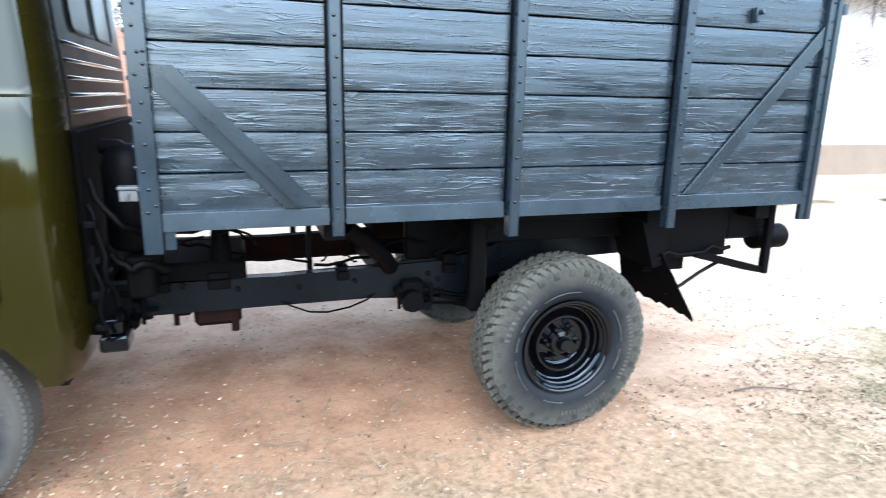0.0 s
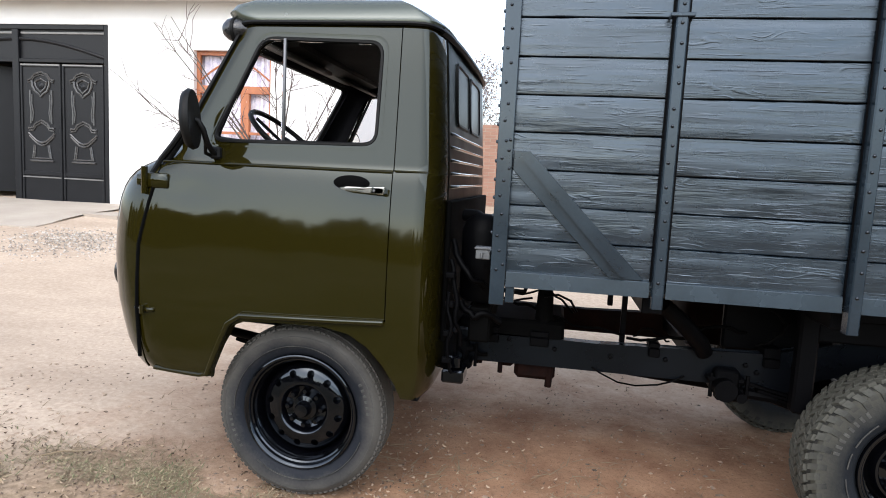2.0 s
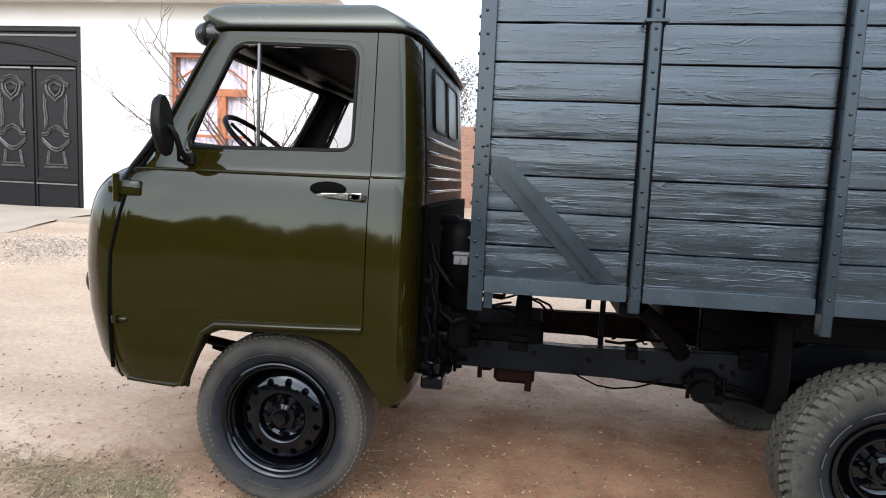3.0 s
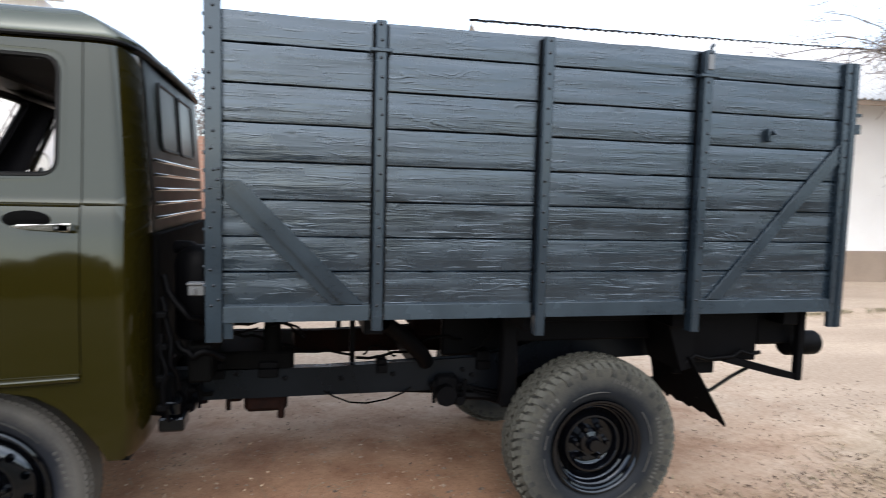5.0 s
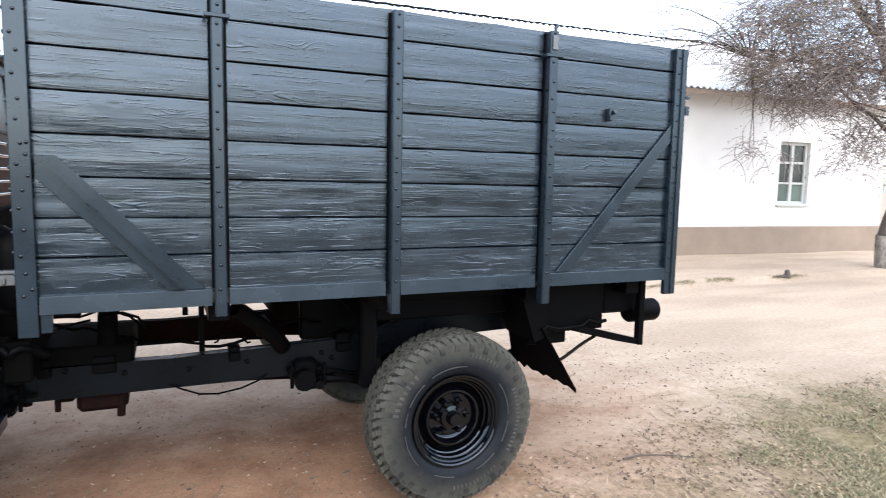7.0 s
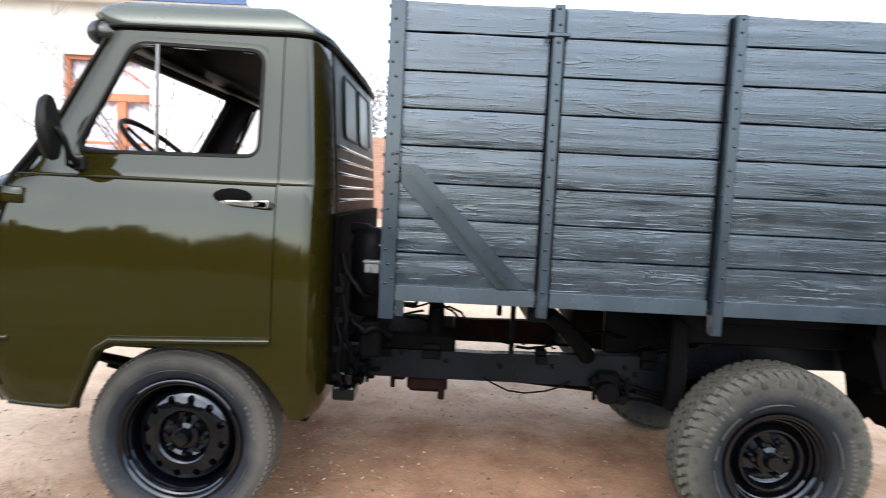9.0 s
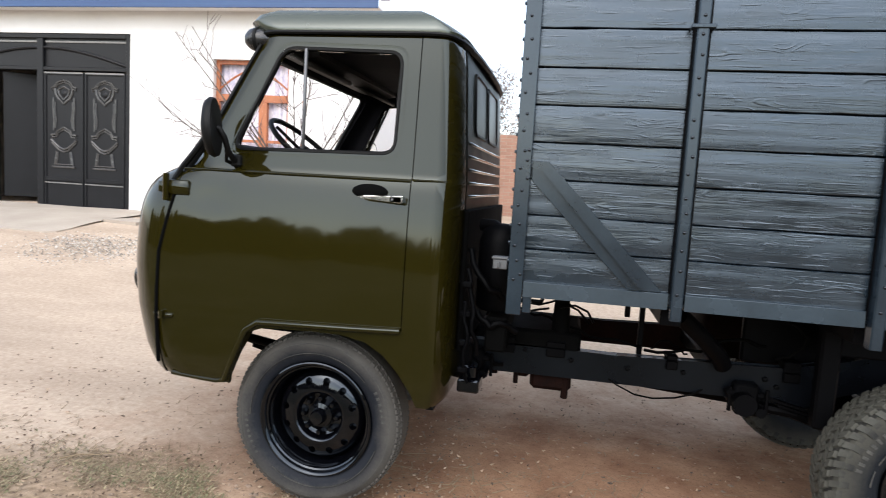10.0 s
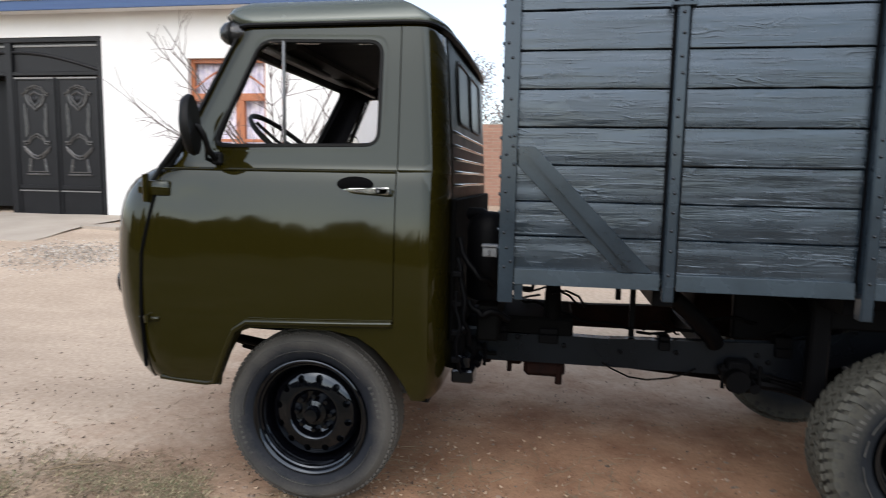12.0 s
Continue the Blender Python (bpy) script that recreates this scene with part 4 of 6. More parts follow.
crooked_tree()
bare_tree((-3.05, 6.5, 0.5), 5, [((-2.2, 0, 1.9), 3.3), ((-2.72, 0.1, 1.45), 2.35), ((-2.3, -0.1, 0.9), 1.9), ((-1.75, 0.1, 2.35), 3.2), ((-2.0, 0.1, 2.1), 2.8), ((0.05, 0, 1.7), 2.0), ((0.8, 0.1, 1.55), 2.0), ((0.9, 0, 1.15), 1.9), ((-0.25, 0, 1.6), 1.8)],
          "small bare tree before the gate house", 3.0, stout=1.2, twigs="dark_twig", wobble=0.05, reach=0.62)
bare_tree((-1.1, 15.5, 0.8), 8, [((-0.5, 0, 1.0), 3.0), ((0.4, 0.2, 1.0), 3.0), ((0.9, 0, 0.9), 2.8), ((0.0, 0.3, 1), 3.2), ((-0.9, 0, 0.7), 2.4), ((0.7, -0.2, 0.6), 2.2), ((0.2, -0.3, 0.8), 2.6)], "tree with withered leaves behind the yard wall", 4.5, leafy=14, stout=2.2)
bare_tree((9.5, 16.0, 0.5), 9, [((-0.5, 0, 1.0), 5.0), ((0.4, 0.2, 1.0), 5.0), ((0.0, 0.3, 1), 5.4), ((0.6, 0.1, 0.8), 4.6)], "bare tree top behind the long house", 5.0)


# ---- loose cover on the ground ----
def pebbles():
    rnd = random.Random(21)
    bm_v, bm_f = [], []
    for k in range(4000):
        if k < 3750:
            x, y = rnd.uniform(-3.2, 6.5), abs(rnd.gauss(0, 1.6)) - 0.8 + rnd.uniform(0, 1.0)
        else:
            x, y = rnd.uniform(-6, 12), rnd.uniform(2, 7)
        if k % 6 == 0:                                   # crumbs thrown up round the wheels
            x, y = rnd.choice((0.3, 2.7)) + rnd.gauss(0, 0.5), rnd.gauss(0.0, 0.16)
        s = min(0.016, 0.003 + rnd.expovariate(270))
        z = ground_z(x, y)
        o = len(bm_v)
        q = rnd.uniform(0, 6.28)
        for a in range(5):
            e = q + a * 1.2566
            bm_v.append((x + math.cos(e) * s * rnd.uniform(0.7, 1.3), y + math.sin(e) * s * rnd.uniform(0.7, 1.3), z + s * 0.05))
        bm_v.append((x + rnd.uniform(-0.3, 0.3) * s, y + rnd.uniform(-0.3, 0.3) * s, z + s * rnd.uniform(0.25, 0.6)))
        bm_f += [(o + a, o + (a + 1) % 5, o + 5) for a in range(5)]
    me = bpy.data.meshes.new("pebbles")
    me.from_pydata(bm_v, [], bm_f)
    me.materials.append(M["pebble"])
    tagged(new("pebbles", me), "small loose stones scattered over the soil", "pebbles", kind="stuff")


def blades(name, spots, material, label, category, seed):
    """Short blades or straws; spots are (x, y, spread x, spread y, count, height, lean)."""
    rnd = random.Random(seed)
    vs, fs = [], []
    for cx, cy, sx, sy, count, height, lean in spots:
        for _ in range(count):
            x, y = rnd.gauss(cx, sx), rnd.gauss(cy, sy)
            if noise.noise(Vector((x * 2.6, y * 2.6, 1.0))) < rnd.uniform(-0.25, 0.3):
                continue
            z = ground_z(x, y)
            h = height * rnd.uniform(0.4, 1.3)
            q = rnd.uniform(0, 6.28)
            dx, dy = math.cos(q) * h * lean * rnd.uniform(0.3, 1.6), math.sin(q) * h * lean * rnd.uniform(0.3, 1.6)
            w = 0.002 * rnd.uniform(0.6, 1.6)
            nx, ny = -math.sin(q) * w, math.cos(q) * w
            o = len(vs)
            up = h if lean < 2 else 0.012
            vs += [(x - nx, y - ny, z), (x + nx, y + ny, z + 0.002), (x + dx * 0.5 + nx, y + dy * 0.5 + ny, z + up * 0.7), (x + dx * 0.5 - nx, y + dy * 0.5 - ny, z + up * 0.68), (x + dx, y + dy, z + up * 0.9)]
            fs += [(o, o + 1, o + 2, o + 3), (o + 3, o + 2, o + 4)]
    me = bpy.data.meshes.new(name)
    me.from_pydata(vs, [], fs)
    me.materials.append(M[material])
    tagged(new(name, me), label, category, kind="stuff")


def litter():
    """Curled fallen leaves and crumbs: zones of (x0, x1, y0, y1, count, least size, largest size)."""
    rnd = random.Random(77)
    vs, fs = [], []
    for x0, x1, y0, y1, count, small, large in ((-0.8, 6.0, -0.6, 2.8, 4200, 0.004, 0.013), (3.0, 4.9, -0.5, 0.5, 1800, 0.005, 0.018), (-2.2, 0.9, -0.5, 0.4, 3600, 0.004, 0.013),
                                                (4.4, 7.0, 0.0, 0.7, 1400, 0.006, 0.02), (-2.5, 0.6, 0.4, 1.4, 300, 0.006, 0.016)):
        for _ in range(count):
            x, y = rnd.uniform(x0, x1), rnd.uniform(y0, y1)
            if noise.noise(Vector((x * 1.1, y * 1.1, 4.0))) + 0.6 * noise.noise(Vector((x * 4.0, y * 4.0, 8.0))) < rnd.uniform(-0.5, 0.35):
                continue
            z, s, q = ground_z(x, y), rnd.uniform(small, large), rnd.uniform(0, 6.28)
            c, d = math.cos(q) * s, math.sin(q) * s
            f = rnd.uniform(0.25, 0.6)
            o = len(vs)
            vs += [(x - c, y - d, z + rnd.uniform(0.003, 0.012)), (x - d * f, y + c * f, z + 0.006), (x + c, y + d, z + rnd.uniform(0.005, 0.018)), (x + d * f, y - c * f, z + 0.003)]
            fs += [(o, o + 1, o + 2), (o, o + 2, o + 3)]
    me = bpy.data.meshes.new("leaf_litter")
    me.from_pydata(vs, [], fs)
    me.materials.append(M["litter"])
    tagged(new("leaf_litter", me), "scattered brown fallen leaves", "leaf litter", kind="stuff")


pebbles()
litter()
blades("grass", [(5.3, -0.15, 0.6, 0.32, 11000, 0.02, 1.8), (6.1, -0.05, 0.7, 0.35, 9000, 0.022, 1.8), (4.6, -0.5, 0.4, 0.3, 5000, 0.02, 1.8), (-1.7, 0.0, 0.45, 0.16, 3600, 0.014, 1.9), (-0.9, -0.12, 0.5, 0.12, 2200, 0.013, 1.9), (-0.52, 0.13, 0.11, 0.09, 900, 0.017, 1.8), (-0.75, 0.05, 0.16, 0.1, 900, 0.014, 1.9), (9.4, 4.8, 1.0, 0.035, 9000, 0.022, 1.4), (10.6, 4.8, 0.4, 0.03, 2500, 0.02, 1.4)],
       "grass", "sparse short dull green grass", "grass", 31)
blades("straw", [(0.35, 0.02, 0.55, 0.14, 2600, 0.012, 3.0), (-0.5, -0.05, 0.5, 0.16, 3000, 0.014, 3.0), (-0.45, 0.1, 0.3, 0.1, 900, 0.018, 3.0), (-1.5, 0.02, 0.5, 0.2, 2600, 0.02, 3.0), (5.4, 0.0, 0.9, 0.4, 4200, 0.034, 3.0), (-0.9, 0.25, 0.8, 0.35, 700, 0.03, 3.0), (0.7, 0.5, 0.9, 0.4, 700, 0.05, 3.0), (2.5, 0.6, 1.5, 0.8, 600, 0.04, 3.0), (1.0, -0.05, 0.7, 0.2, 1600, 0.016, 3.0)],
       "straw", "scattered dry straw and dead blades", "straw", 32)


def gravel_heap():
    rnd = random.Random(41)
    vs, fs = [], []
    for _ in range(1400):
        x, y = rnd.gauss(-5.2, 0.6), rnd.gauss(5.0, 0.4)
        z = ground_z(x, y) + 0.06 * math.exp(-((x + 5.6) / 0.8) ** 2 - ((y - 5.0) / 0.55) ** 2) * rnd.uniform(0.3, 1)
        s = rnd.uniform(0.008, 0.022)
        o = len(vs)
        q = rnd.uniform(0, 6.28)
        for a in range(4):
            vs.append((x + math.cos(q + a * 1.57) * s, y + math.sin(q + a * 1.57) * s * rnd.uniform(0.6, 1.2), z - 0.01))
        vs.append((x + rnd.uniform(-0.4, 0.4) * s, y, z + s * 0.4))
        fs += [(o + a, o + (a + 1) % 4, o + 4) for a in range(4)]
    me = bpy.data.meshes.new("gravel")
    me.from_pydata(vs, [], fs)
    me.materials.append(M["gravel"])
    tagged(new("gravel", me), "low spread heap of pale gravel", "gravel", kind="stuff")


gravel_heap()
for tx, ty, turn in ((0.95, -0.12, 160), (-1.35, 0.1, 35)):
    bit = bmesh.new()
    tube(bit, [(0, 0, 0.01), (0.09, 0.012, 0.014), (0.17, -0.006, 0.01), (0.25, 0.0, 0.008)], 0.005, 6, taper=0.002)
    tagged(part("twig", bit, "straw", at=pose(tx, ty, 0, 0, 0, turn)), "short pale dry stalk lying on the soil", "twig")
stick = bmesh.new()
tube(stick, [(0, 0, 0.012), (0.12, 0.02, 0.02), (0.26, 0.015, 0.014), (0.42, -0.03, 0.012)], 0.006, 6, taper=0.003)
tagged(part("twig", stick, "bark", at=pose(3.62, 0.2, 0, 0, 0, -14)), "thin dry twig lying on the soil", "twig")
stub = bmesh.new()
tube(stub, [(0, 0, 0.0), (0.01, 0.005, 0.07), (-0.005, 0.0, 0.13)], 0.06, 8, taper=0.035)
tube(stub, [(-0.02, 0, 0.02), (-0.16, 0.02, 0.03), (-0.24, 0.03, 0.02)], 0.03, 6, taper=0.012)
tagged(part("stump", stub, "bark", at=pose(10.95, 4.8, ground_z(10.95, 4.8)), smooth=50), "short dark stump at the edge of the verge", "stump")
brick_courses(yard_wall)


# ---- truck ----
truck = thing("truck", "small olive cab-over truck with grey plank cargo box", "truck")
MID = 0.95          # the truck's middle line in y; its two sides are mirror images
WB = 2.55           # wheelbase


def mirrored(bm):
    """The same mesh on the truck's other side."""
    out = bm.copy()
    for v in out.verts:
        v.co.y = 2 * MID - v.co.y
    bmesh.ops.reverse_faces(out, faces=out.faces[:])
    return out


FRONT = [(0.50, -0.90), (0.56, -0.955), (0.66, -0.995), (0.85, -1.03), (1.05, -1.045), (1.22, -1.04), (1.33, -1.025), (1.41, -0.99), (1.46, -0.945), (1.495, -0.86), (1.52, -0.76), (1.545, -0.69),
         (1.6, -0.645), (2.13, -0.36), (2.3, -0.3)]
SIDE = [(0.50, 0.05), (0.56, 0.03), (0.66, 0.014), (0.85, 0.0), (1.0, 0.001), (1.1, 0.004), (1.2, 0.0085), (1.3, 0.0155), (1.4, 0.0255), (1.46, 0.035), (1.495, 0.045), (1.502, 0.056), (1.515, 0.061), (1.6, 0.07), (2.0, 0.105), (2.13, 0.118), (2.3, 0.13)]
REAR = [(0.50, 0.565), (0.56, 0.585), (0.66, 0.598), (1.5, 0.598), (2.0, 0.57), (2.13, 0.558), (2.3, 0.545)]


def outline(z, inset=0.0):
    """The cab's plan at a height, as a closed line of points."""
    nose_x = sum(bent(z + d, FRONT) for d in (-0.036, -0.024, -0.012, 0.0, 0.012, 0.024, 0.036)) / 7
    xf, s, xr = nose_x + inset, bent(z, SIDE) + inset, bent(z, REAR) - inset
    f = step(1.45, 1.62, z)
    ax, ay = 0.34 * (1 - f) + 0.13 * f, 0.42 * (1 - f) + 0.20 * f
    ax, ay = max(0.03, ax - inset), max(0.03, ay - inset)
    cx, cy = max(0.02, 0.06 - inset), max(0.03, 0.25 - inset)
    half = []
    for i in range(9):                                   # rear wall, from the middle to the corner
        half.append((xr, MID + (s + cy - MID) * i / 8))
    for i in range(1, 8):                                # rear corner
        q = math.pi / 2 * i / 8
        half.append((xr - cx + cx * math.cos(q), s + cy - cy * math.sin(q)))
    for i in range(37):                                  # side
        half.append((xr - cx + (xf + ax - xr + cx) * i / 36, s))
    for i in range(1, 12):                               # front corner
        q = math.pi / 2 * i / 12
        half.append((xf + ax - ax * math.sin(q), s + ay - ay * math.cos(q)))
    for i in range(9):                                   # front, a little bowed
        k = i / 8
        half.append((xf - 0.035 * (1 - (1 - k) ** 2), s + ay + (MID - s - ay) * k))
    far = [(x, 2 * MID - y) for x, y in half[1:-1]][::-1]
    return half + far


def lofted(zs, inset=0.0):
    bm = bmesh.new()
    def wavy(x, y, z):
        """Hand-beaten panels: slight waves, and one old dent near the upper hinge."""
        if inset or z > 2.05:
            return y
        out = 0.0016 * noise.noise(Vector((x * 2.6, 0.0 if y < MID else 9.0, z * 3.4))) + 0.0006 * noise.noise(Vector((x * 8, 3.0, z * 9)))
        dent = 0.0045 * math.exp(-((x + 0.5) / 0.12) ** 2 - ((z - 1.37) / 0.05) ** 2) * (1 + 0.6 * noise.noise(Vector((x * 22, 1.0, z * 26))))
        return y + out + dent if y < MID else y - out
    rings = [[bm.verts.new((x, wavy(x, y, z), z)) for x, y in outline(z, inset)] for z in zs]
    n = len(rings[0])
    for A, B in zip(rings, rings[1:]):
        for i in range(n):
            bm.faces.new((A[i], A[(i + 1) % n], B[(i + 1) % n], B[i]))
    bm.faces.new(rings[0][::-1])
    bm.faces.new(rings[-1])
    return bm


LEVELS = [0.53, 0.545, 0.56, 0.6, 0.66, 0.75, 0.85, 0.95, 1.05, 1.12, 1.17, 1.22, 1.26, 1.3, 1.335, 1.37, 1.405, 1.44, 1.465, 1.485, 1.495, 1.502, 1.515, 1.53, 1.55, 1.6, 1.7, 1.8, 1.9, 2.0, 2.07, 2.13]
DOOR = [(-0.752, 0.45), (-0.75, 0.83), (-0.742, 1.12), (-0.70, 1.3), (-0.668, 1.42), (-0.655, 1.49), (-0.60, 1.585), (-0.317, 2.102), (0.406, 2.102), (0.408, 0.868), (-0.235, 0.848), (-0.30, 0.81), (-0.357, 0.67), (-0.43, 0.45)]
ARCH = [(-0.415, 0.3), (-0.40, 0.56), (-0.352, 0.68), (-0.295, 0.785), (-0.22, 0.815), (0.0, 0.823), (0.14, 0.822), (0.25, 0.80), (0.33, 0.75), (0.40, 0.675), (0.455, 0.59), (0.49, 0.5), (0.50, 0.3)]
WINDOW = rounded([(-0.425, 1.592), (0.318, 1.602), (0.325, 2.028), (-0.213, 2.04)], 0.06, 5)

shell = solid(lofted(LEVELS))
hollow = solid(lofted([0.97, 1.12, 1.26, 1.37, 1.44, 1.485, 1.515, 1.55, 1.6, 1.8, 2.0, 2.13, 2.3], 0.035))


def cutter(pts, axis, a, b):
    return solid(prism(bmesh.new(), pts, axis, a, b))


cuts = []
for side in (0, 1):
    def span(a, b):
        return (a, b) if side == 0 else (2 * MID - b, 2 * MID - a)
    cuts.append({"arch": cutter(ARCH, "y", *span(-0.3, 0.5)), "win": cutter(WINDOW if side == 0 else rounded([(-0.46, 1.592), (0.318, 1.602), (0.325, 2.0), (-0.26, 2.0)], 0.06, 5), "y", *span(-0.3, 0.45)), "door": cutter(DOOR, "y", *span(-0.3, 0.22))})
screens = [cutter(rounded([(a, 1.62), (b, 1.62), (b, 2.045), (a, 2.045)], 0.06, 4), "x", -1.2, -0.15) for a, b in ((0.2, 1.7),)]
REAR_WINDOWS, RWZ0, RWZ1 = ((0.52, 0.925), (0.975, 1.38)), 1.735, 2.02
backs = [cutter(rounded([(a, RWZ0), (b, RWZ0), (b, RWZ1), (a, RWZ1)], 0.05, 4), "x", 0.45, 0.9) for a, b in REAR_WINDOWS]
pit = cutter([(-0.97, 0.3), (0.52, 0.3), (0.52, 0.9), (-0.97, 0.9)], "y", 0.5, 1.4)
nose = cutter([(-0.82, 0.3), (-0.3, 0.3), (-0.3, 0.84), (-0.82, 0.84)], "y", 0.15, 1.75)
scoops = [cutter([(-0.64, 0.31), (-0.28, 0.31), (-0.28, 0.83), (-0.64, 0.83)], "y", a, b) for a, b in ((0.064, 0.2), (1.7, 1.836))]
common = [("DIFFERENCE", hollow), ("DIFFERENCE", cuts[0]["arch"]), ("DIFFERENCE", cuts[1]["arch"]), ("DIFFERENCE", pit), ("DIFFERENCE", nose)]
common += [("DIFFERENCE", o) for o in (*scoops, *screens, *backs)]
common += [("DIFFERENCE", cuts[0]["win"]), ("DIFFERENCE", cuts[1]["win"])]
def lined(bm):
    """Marks the faces inside the cab, which wear a dark lining."""
    bm.normal_update()
    for f in bm.faces:
        c = f.calc_center_median()
        d = Vector((-0.05 - c.x, MID - c.y, 0)).normalized()
        if 0.94 < c.z < 2.2 and f.normal.dot(d) > 0.25:
            f.material_index = 1
        elif f.normal.x > 0.93 and c.x > 0.5 and abs(c.y - MID) < 0.66 and c.z > 1.0:
            f.material_index = 2
    return bm


cab_shell = part("cab_body", lined(carved(shell, *common, ("DIFFERENCE", cuts[0]["door"]), ("DIFFERENCE", cuts[1]["door"]))), "cab", truck, "glossy olive green painted cab shell", smooth=28)
cab_shell.data.materials.append(M["trim"])
cab_shell.data.materials.append(M["cab_rear"])
doors = []
for side in (0, 1):
    bm = lined(carved(shell, *common, ("INTERSECT", cuts[side]["door"])))
    mid = Vector((-0.15, 0, 1.3))
    for v in bm.verts:                                   # a narrow gap all round
        v.co.x = mid.x + (v.co.x - mid.x) * 0.9915
        v.co.z = mid.z + (v.co.z - mid.z) * 0.9925
    doors.append(part("door", bm, "cab", truck, smooth=28))
    doors[-1].data.materials.append(M["trim"])
discard(shell, hollow, pit, nose, *scoops, *screens, *backs, *[o for c in cuts for o in c.values()])
tagged(doors[0], "olive cab door with open window")

# a dark rubber web behind the door gaps
for side, door in enumerate(doors):
    bm = bmesh.new()
    ring = [(x, bent(z, SIDE) + 0.024, z) for x, z in ((-0.70, 0.9), (-0.735, 1.12), (-0.69, 1.3), (-0.655, 1.42), (-0.642, 1.49), (-0.588, 1.585), (-0.31, 2.098), (0.404, 2.098), (0.406, 1.5), (0.406, 0.875))]
    tube(bm, ring, 0.014, 6)
    part("door_seal", bm if side == 0 else mirrored(bm), "seal", truck, smooth=60)


def side_trim(side, door):
    """Rubber round the window, quarter-light bar and pane, hinges and lips of one door."""
    def put(name, bm, material, label="", smooth=50):
        if side:
            full = mirrored(bm)
            bm.free()
            bm = full
        return part(name, bm, material, door, label, smooth)
    bm = bmesh.new()
    tube(bm, [(x, bent(z, SIDE) + 0.004, z) for x, z in WINDOW], 0.0095, 6, closed=True)
    put("window_seal", bm, "seal")
    bm = bmesh.new()
    out = [(-0.15 + (x + 0.05) * 1.06 + 0.1, 1.815 + (z - 1.815) * 1.1) for x, z in WINDOW]
    tube(bm, [(x, bent(z, SIDE) + 0.006, z) for x, z in out], 0.0075, 6, closed=True)
    put("window_rim", bm, "cab")
    bm = bmesh.new()
    box(bm, (-0.109, 0.085, 1.6), (-0.097, 0.1, 2.035), 0.003)
    put("quarter_light_bar", bm, "bright", "bare metal quarter-light bar")
    bm = bmesh.new()
    prism(bm, [(-0.405, 1.6), (-0.112, 1.6), (-0.112, 2.03), (-0.205, 2.03)], "y", 0.09, 0.094)
    put("quarter_light", bm, "glass").visible_shadow = False
    for z, w in ((1.405, 0.06), (0.828, 0.018)):
        bm = bmesh.new()
        s = bent(z, SIDE)
        box(bm, (-0.725 + 0.02, s - 0.012, z - w * 0.55), (-0.605 if w > 0.05 else -0.66, s + 0.02, z + w * 0.55), 0.006)
        tube(bm, [(-0.715, s - 0.012, z - w), (-0.715, s - 0.012, z + w)], 0.014 if w > 0.05 else 0.01, 8)
        box(bm, (-0.765, s + 0.0, z - w * 0.4), (-0.72, s + 0.03, z + w * 0.4), 0.004)
        put("hinge", bm, "cab")
    bm = bmesh.new()
    tube(bm, [(x, bent(1.492, SIDE) - 0.004, 1.492) for x in (-0.64, -0.3, 0.0, 0.2, 0.4)], 0.0045, 6)
    put("belt_crease", bm, "cab")
    bm = bmesh.new()                                     # lip over the wheel arch
    tube(bm, [(-0.42, 0.028, 0.545), (-0.385, 0.012, 0.62), (-0.345, 0.002, 0.71), (-0.30, -0.008, 0.80), (-0.24, -0.012, 0.842), (0.0, -0.012, 0.85), (0.2, -0.012, 0.857), (0.402, -0.008, 0.866)], 0.013, 8)
    put("arch_lip", bm, "cab")
    bm = bmesh.new()                                     # folded edge along the skirt
    tube(bm, [(-0.69, 0.046, 0.548), (-0.6, 0.042, 0.543), (-0.52, 0.04, 0.539), (-0.46, 0.04, 0.537), (-0.435, 0.038, 0.543), (-0.422, 0.034, 0.558)], 0.011, 6)
    put("skirt_lip", bm, "cab")


for side, door in enumerate(doors):
    side_trim(side, door)


def door_handle(door, flip):
    """Chrome lever on a raised oval disc, coloured black as the shade of a recess."""
    s = bent(1.425, SIDE)
    bm = bmesh.new()
    turned(bm, [(0.0, 0.0), (0.85, 0.0), (1.0, 0.004), (1.0, 0.012)], 28, (0, 0, 0), "y", closed=False)
    for v in bm.verts:
        v.co = Vector((0.232 + v.co.x * 0.078, s - 0.006 + v.co.y, 1.44 + v.co.z * 0.032))
    cup = part("handle_recess", bm if not flip else mirrored(bm), "void", door, "oval disc coloured black for the shaded handle recess", smooth=40)
    bm = bmesh.new()
    prism(bm, [(0.19, 1.418), (0.22, 1.409), (0.3, 1.404), (0.385, 1.398), (0.39, 1.43), (0.3, 1.425), (0.22, 1.424)], "y", s - 0.05, s - 0.03)
    bmesh.ops.bevel(bm, geom=bm.edges[:], offset=0.004, segments=2, affect="EDGES")
    box(bm, (0.33, s - 0.05, 1.4), (0.385, s + 0.005, 1.427), 0.004)
    part("door_handle", bm if not flip else mirrored(bm), "chrome", door, "chrome door handle", smooth=40)
    bm = bmesh.new()
    turned(bm, [(0.0, 0.0), (0.005, 0.0), (0.006, 0.004), (0.006, 0.012)], 14, (0.345, s - 0.056, 1.414), "y", closed=False)
    part("keyhole", bm if not flip else mirrored(bm), "bright", door, smooth=40)


door_handle(doors[0], False)
door_handle(doors[1], True)

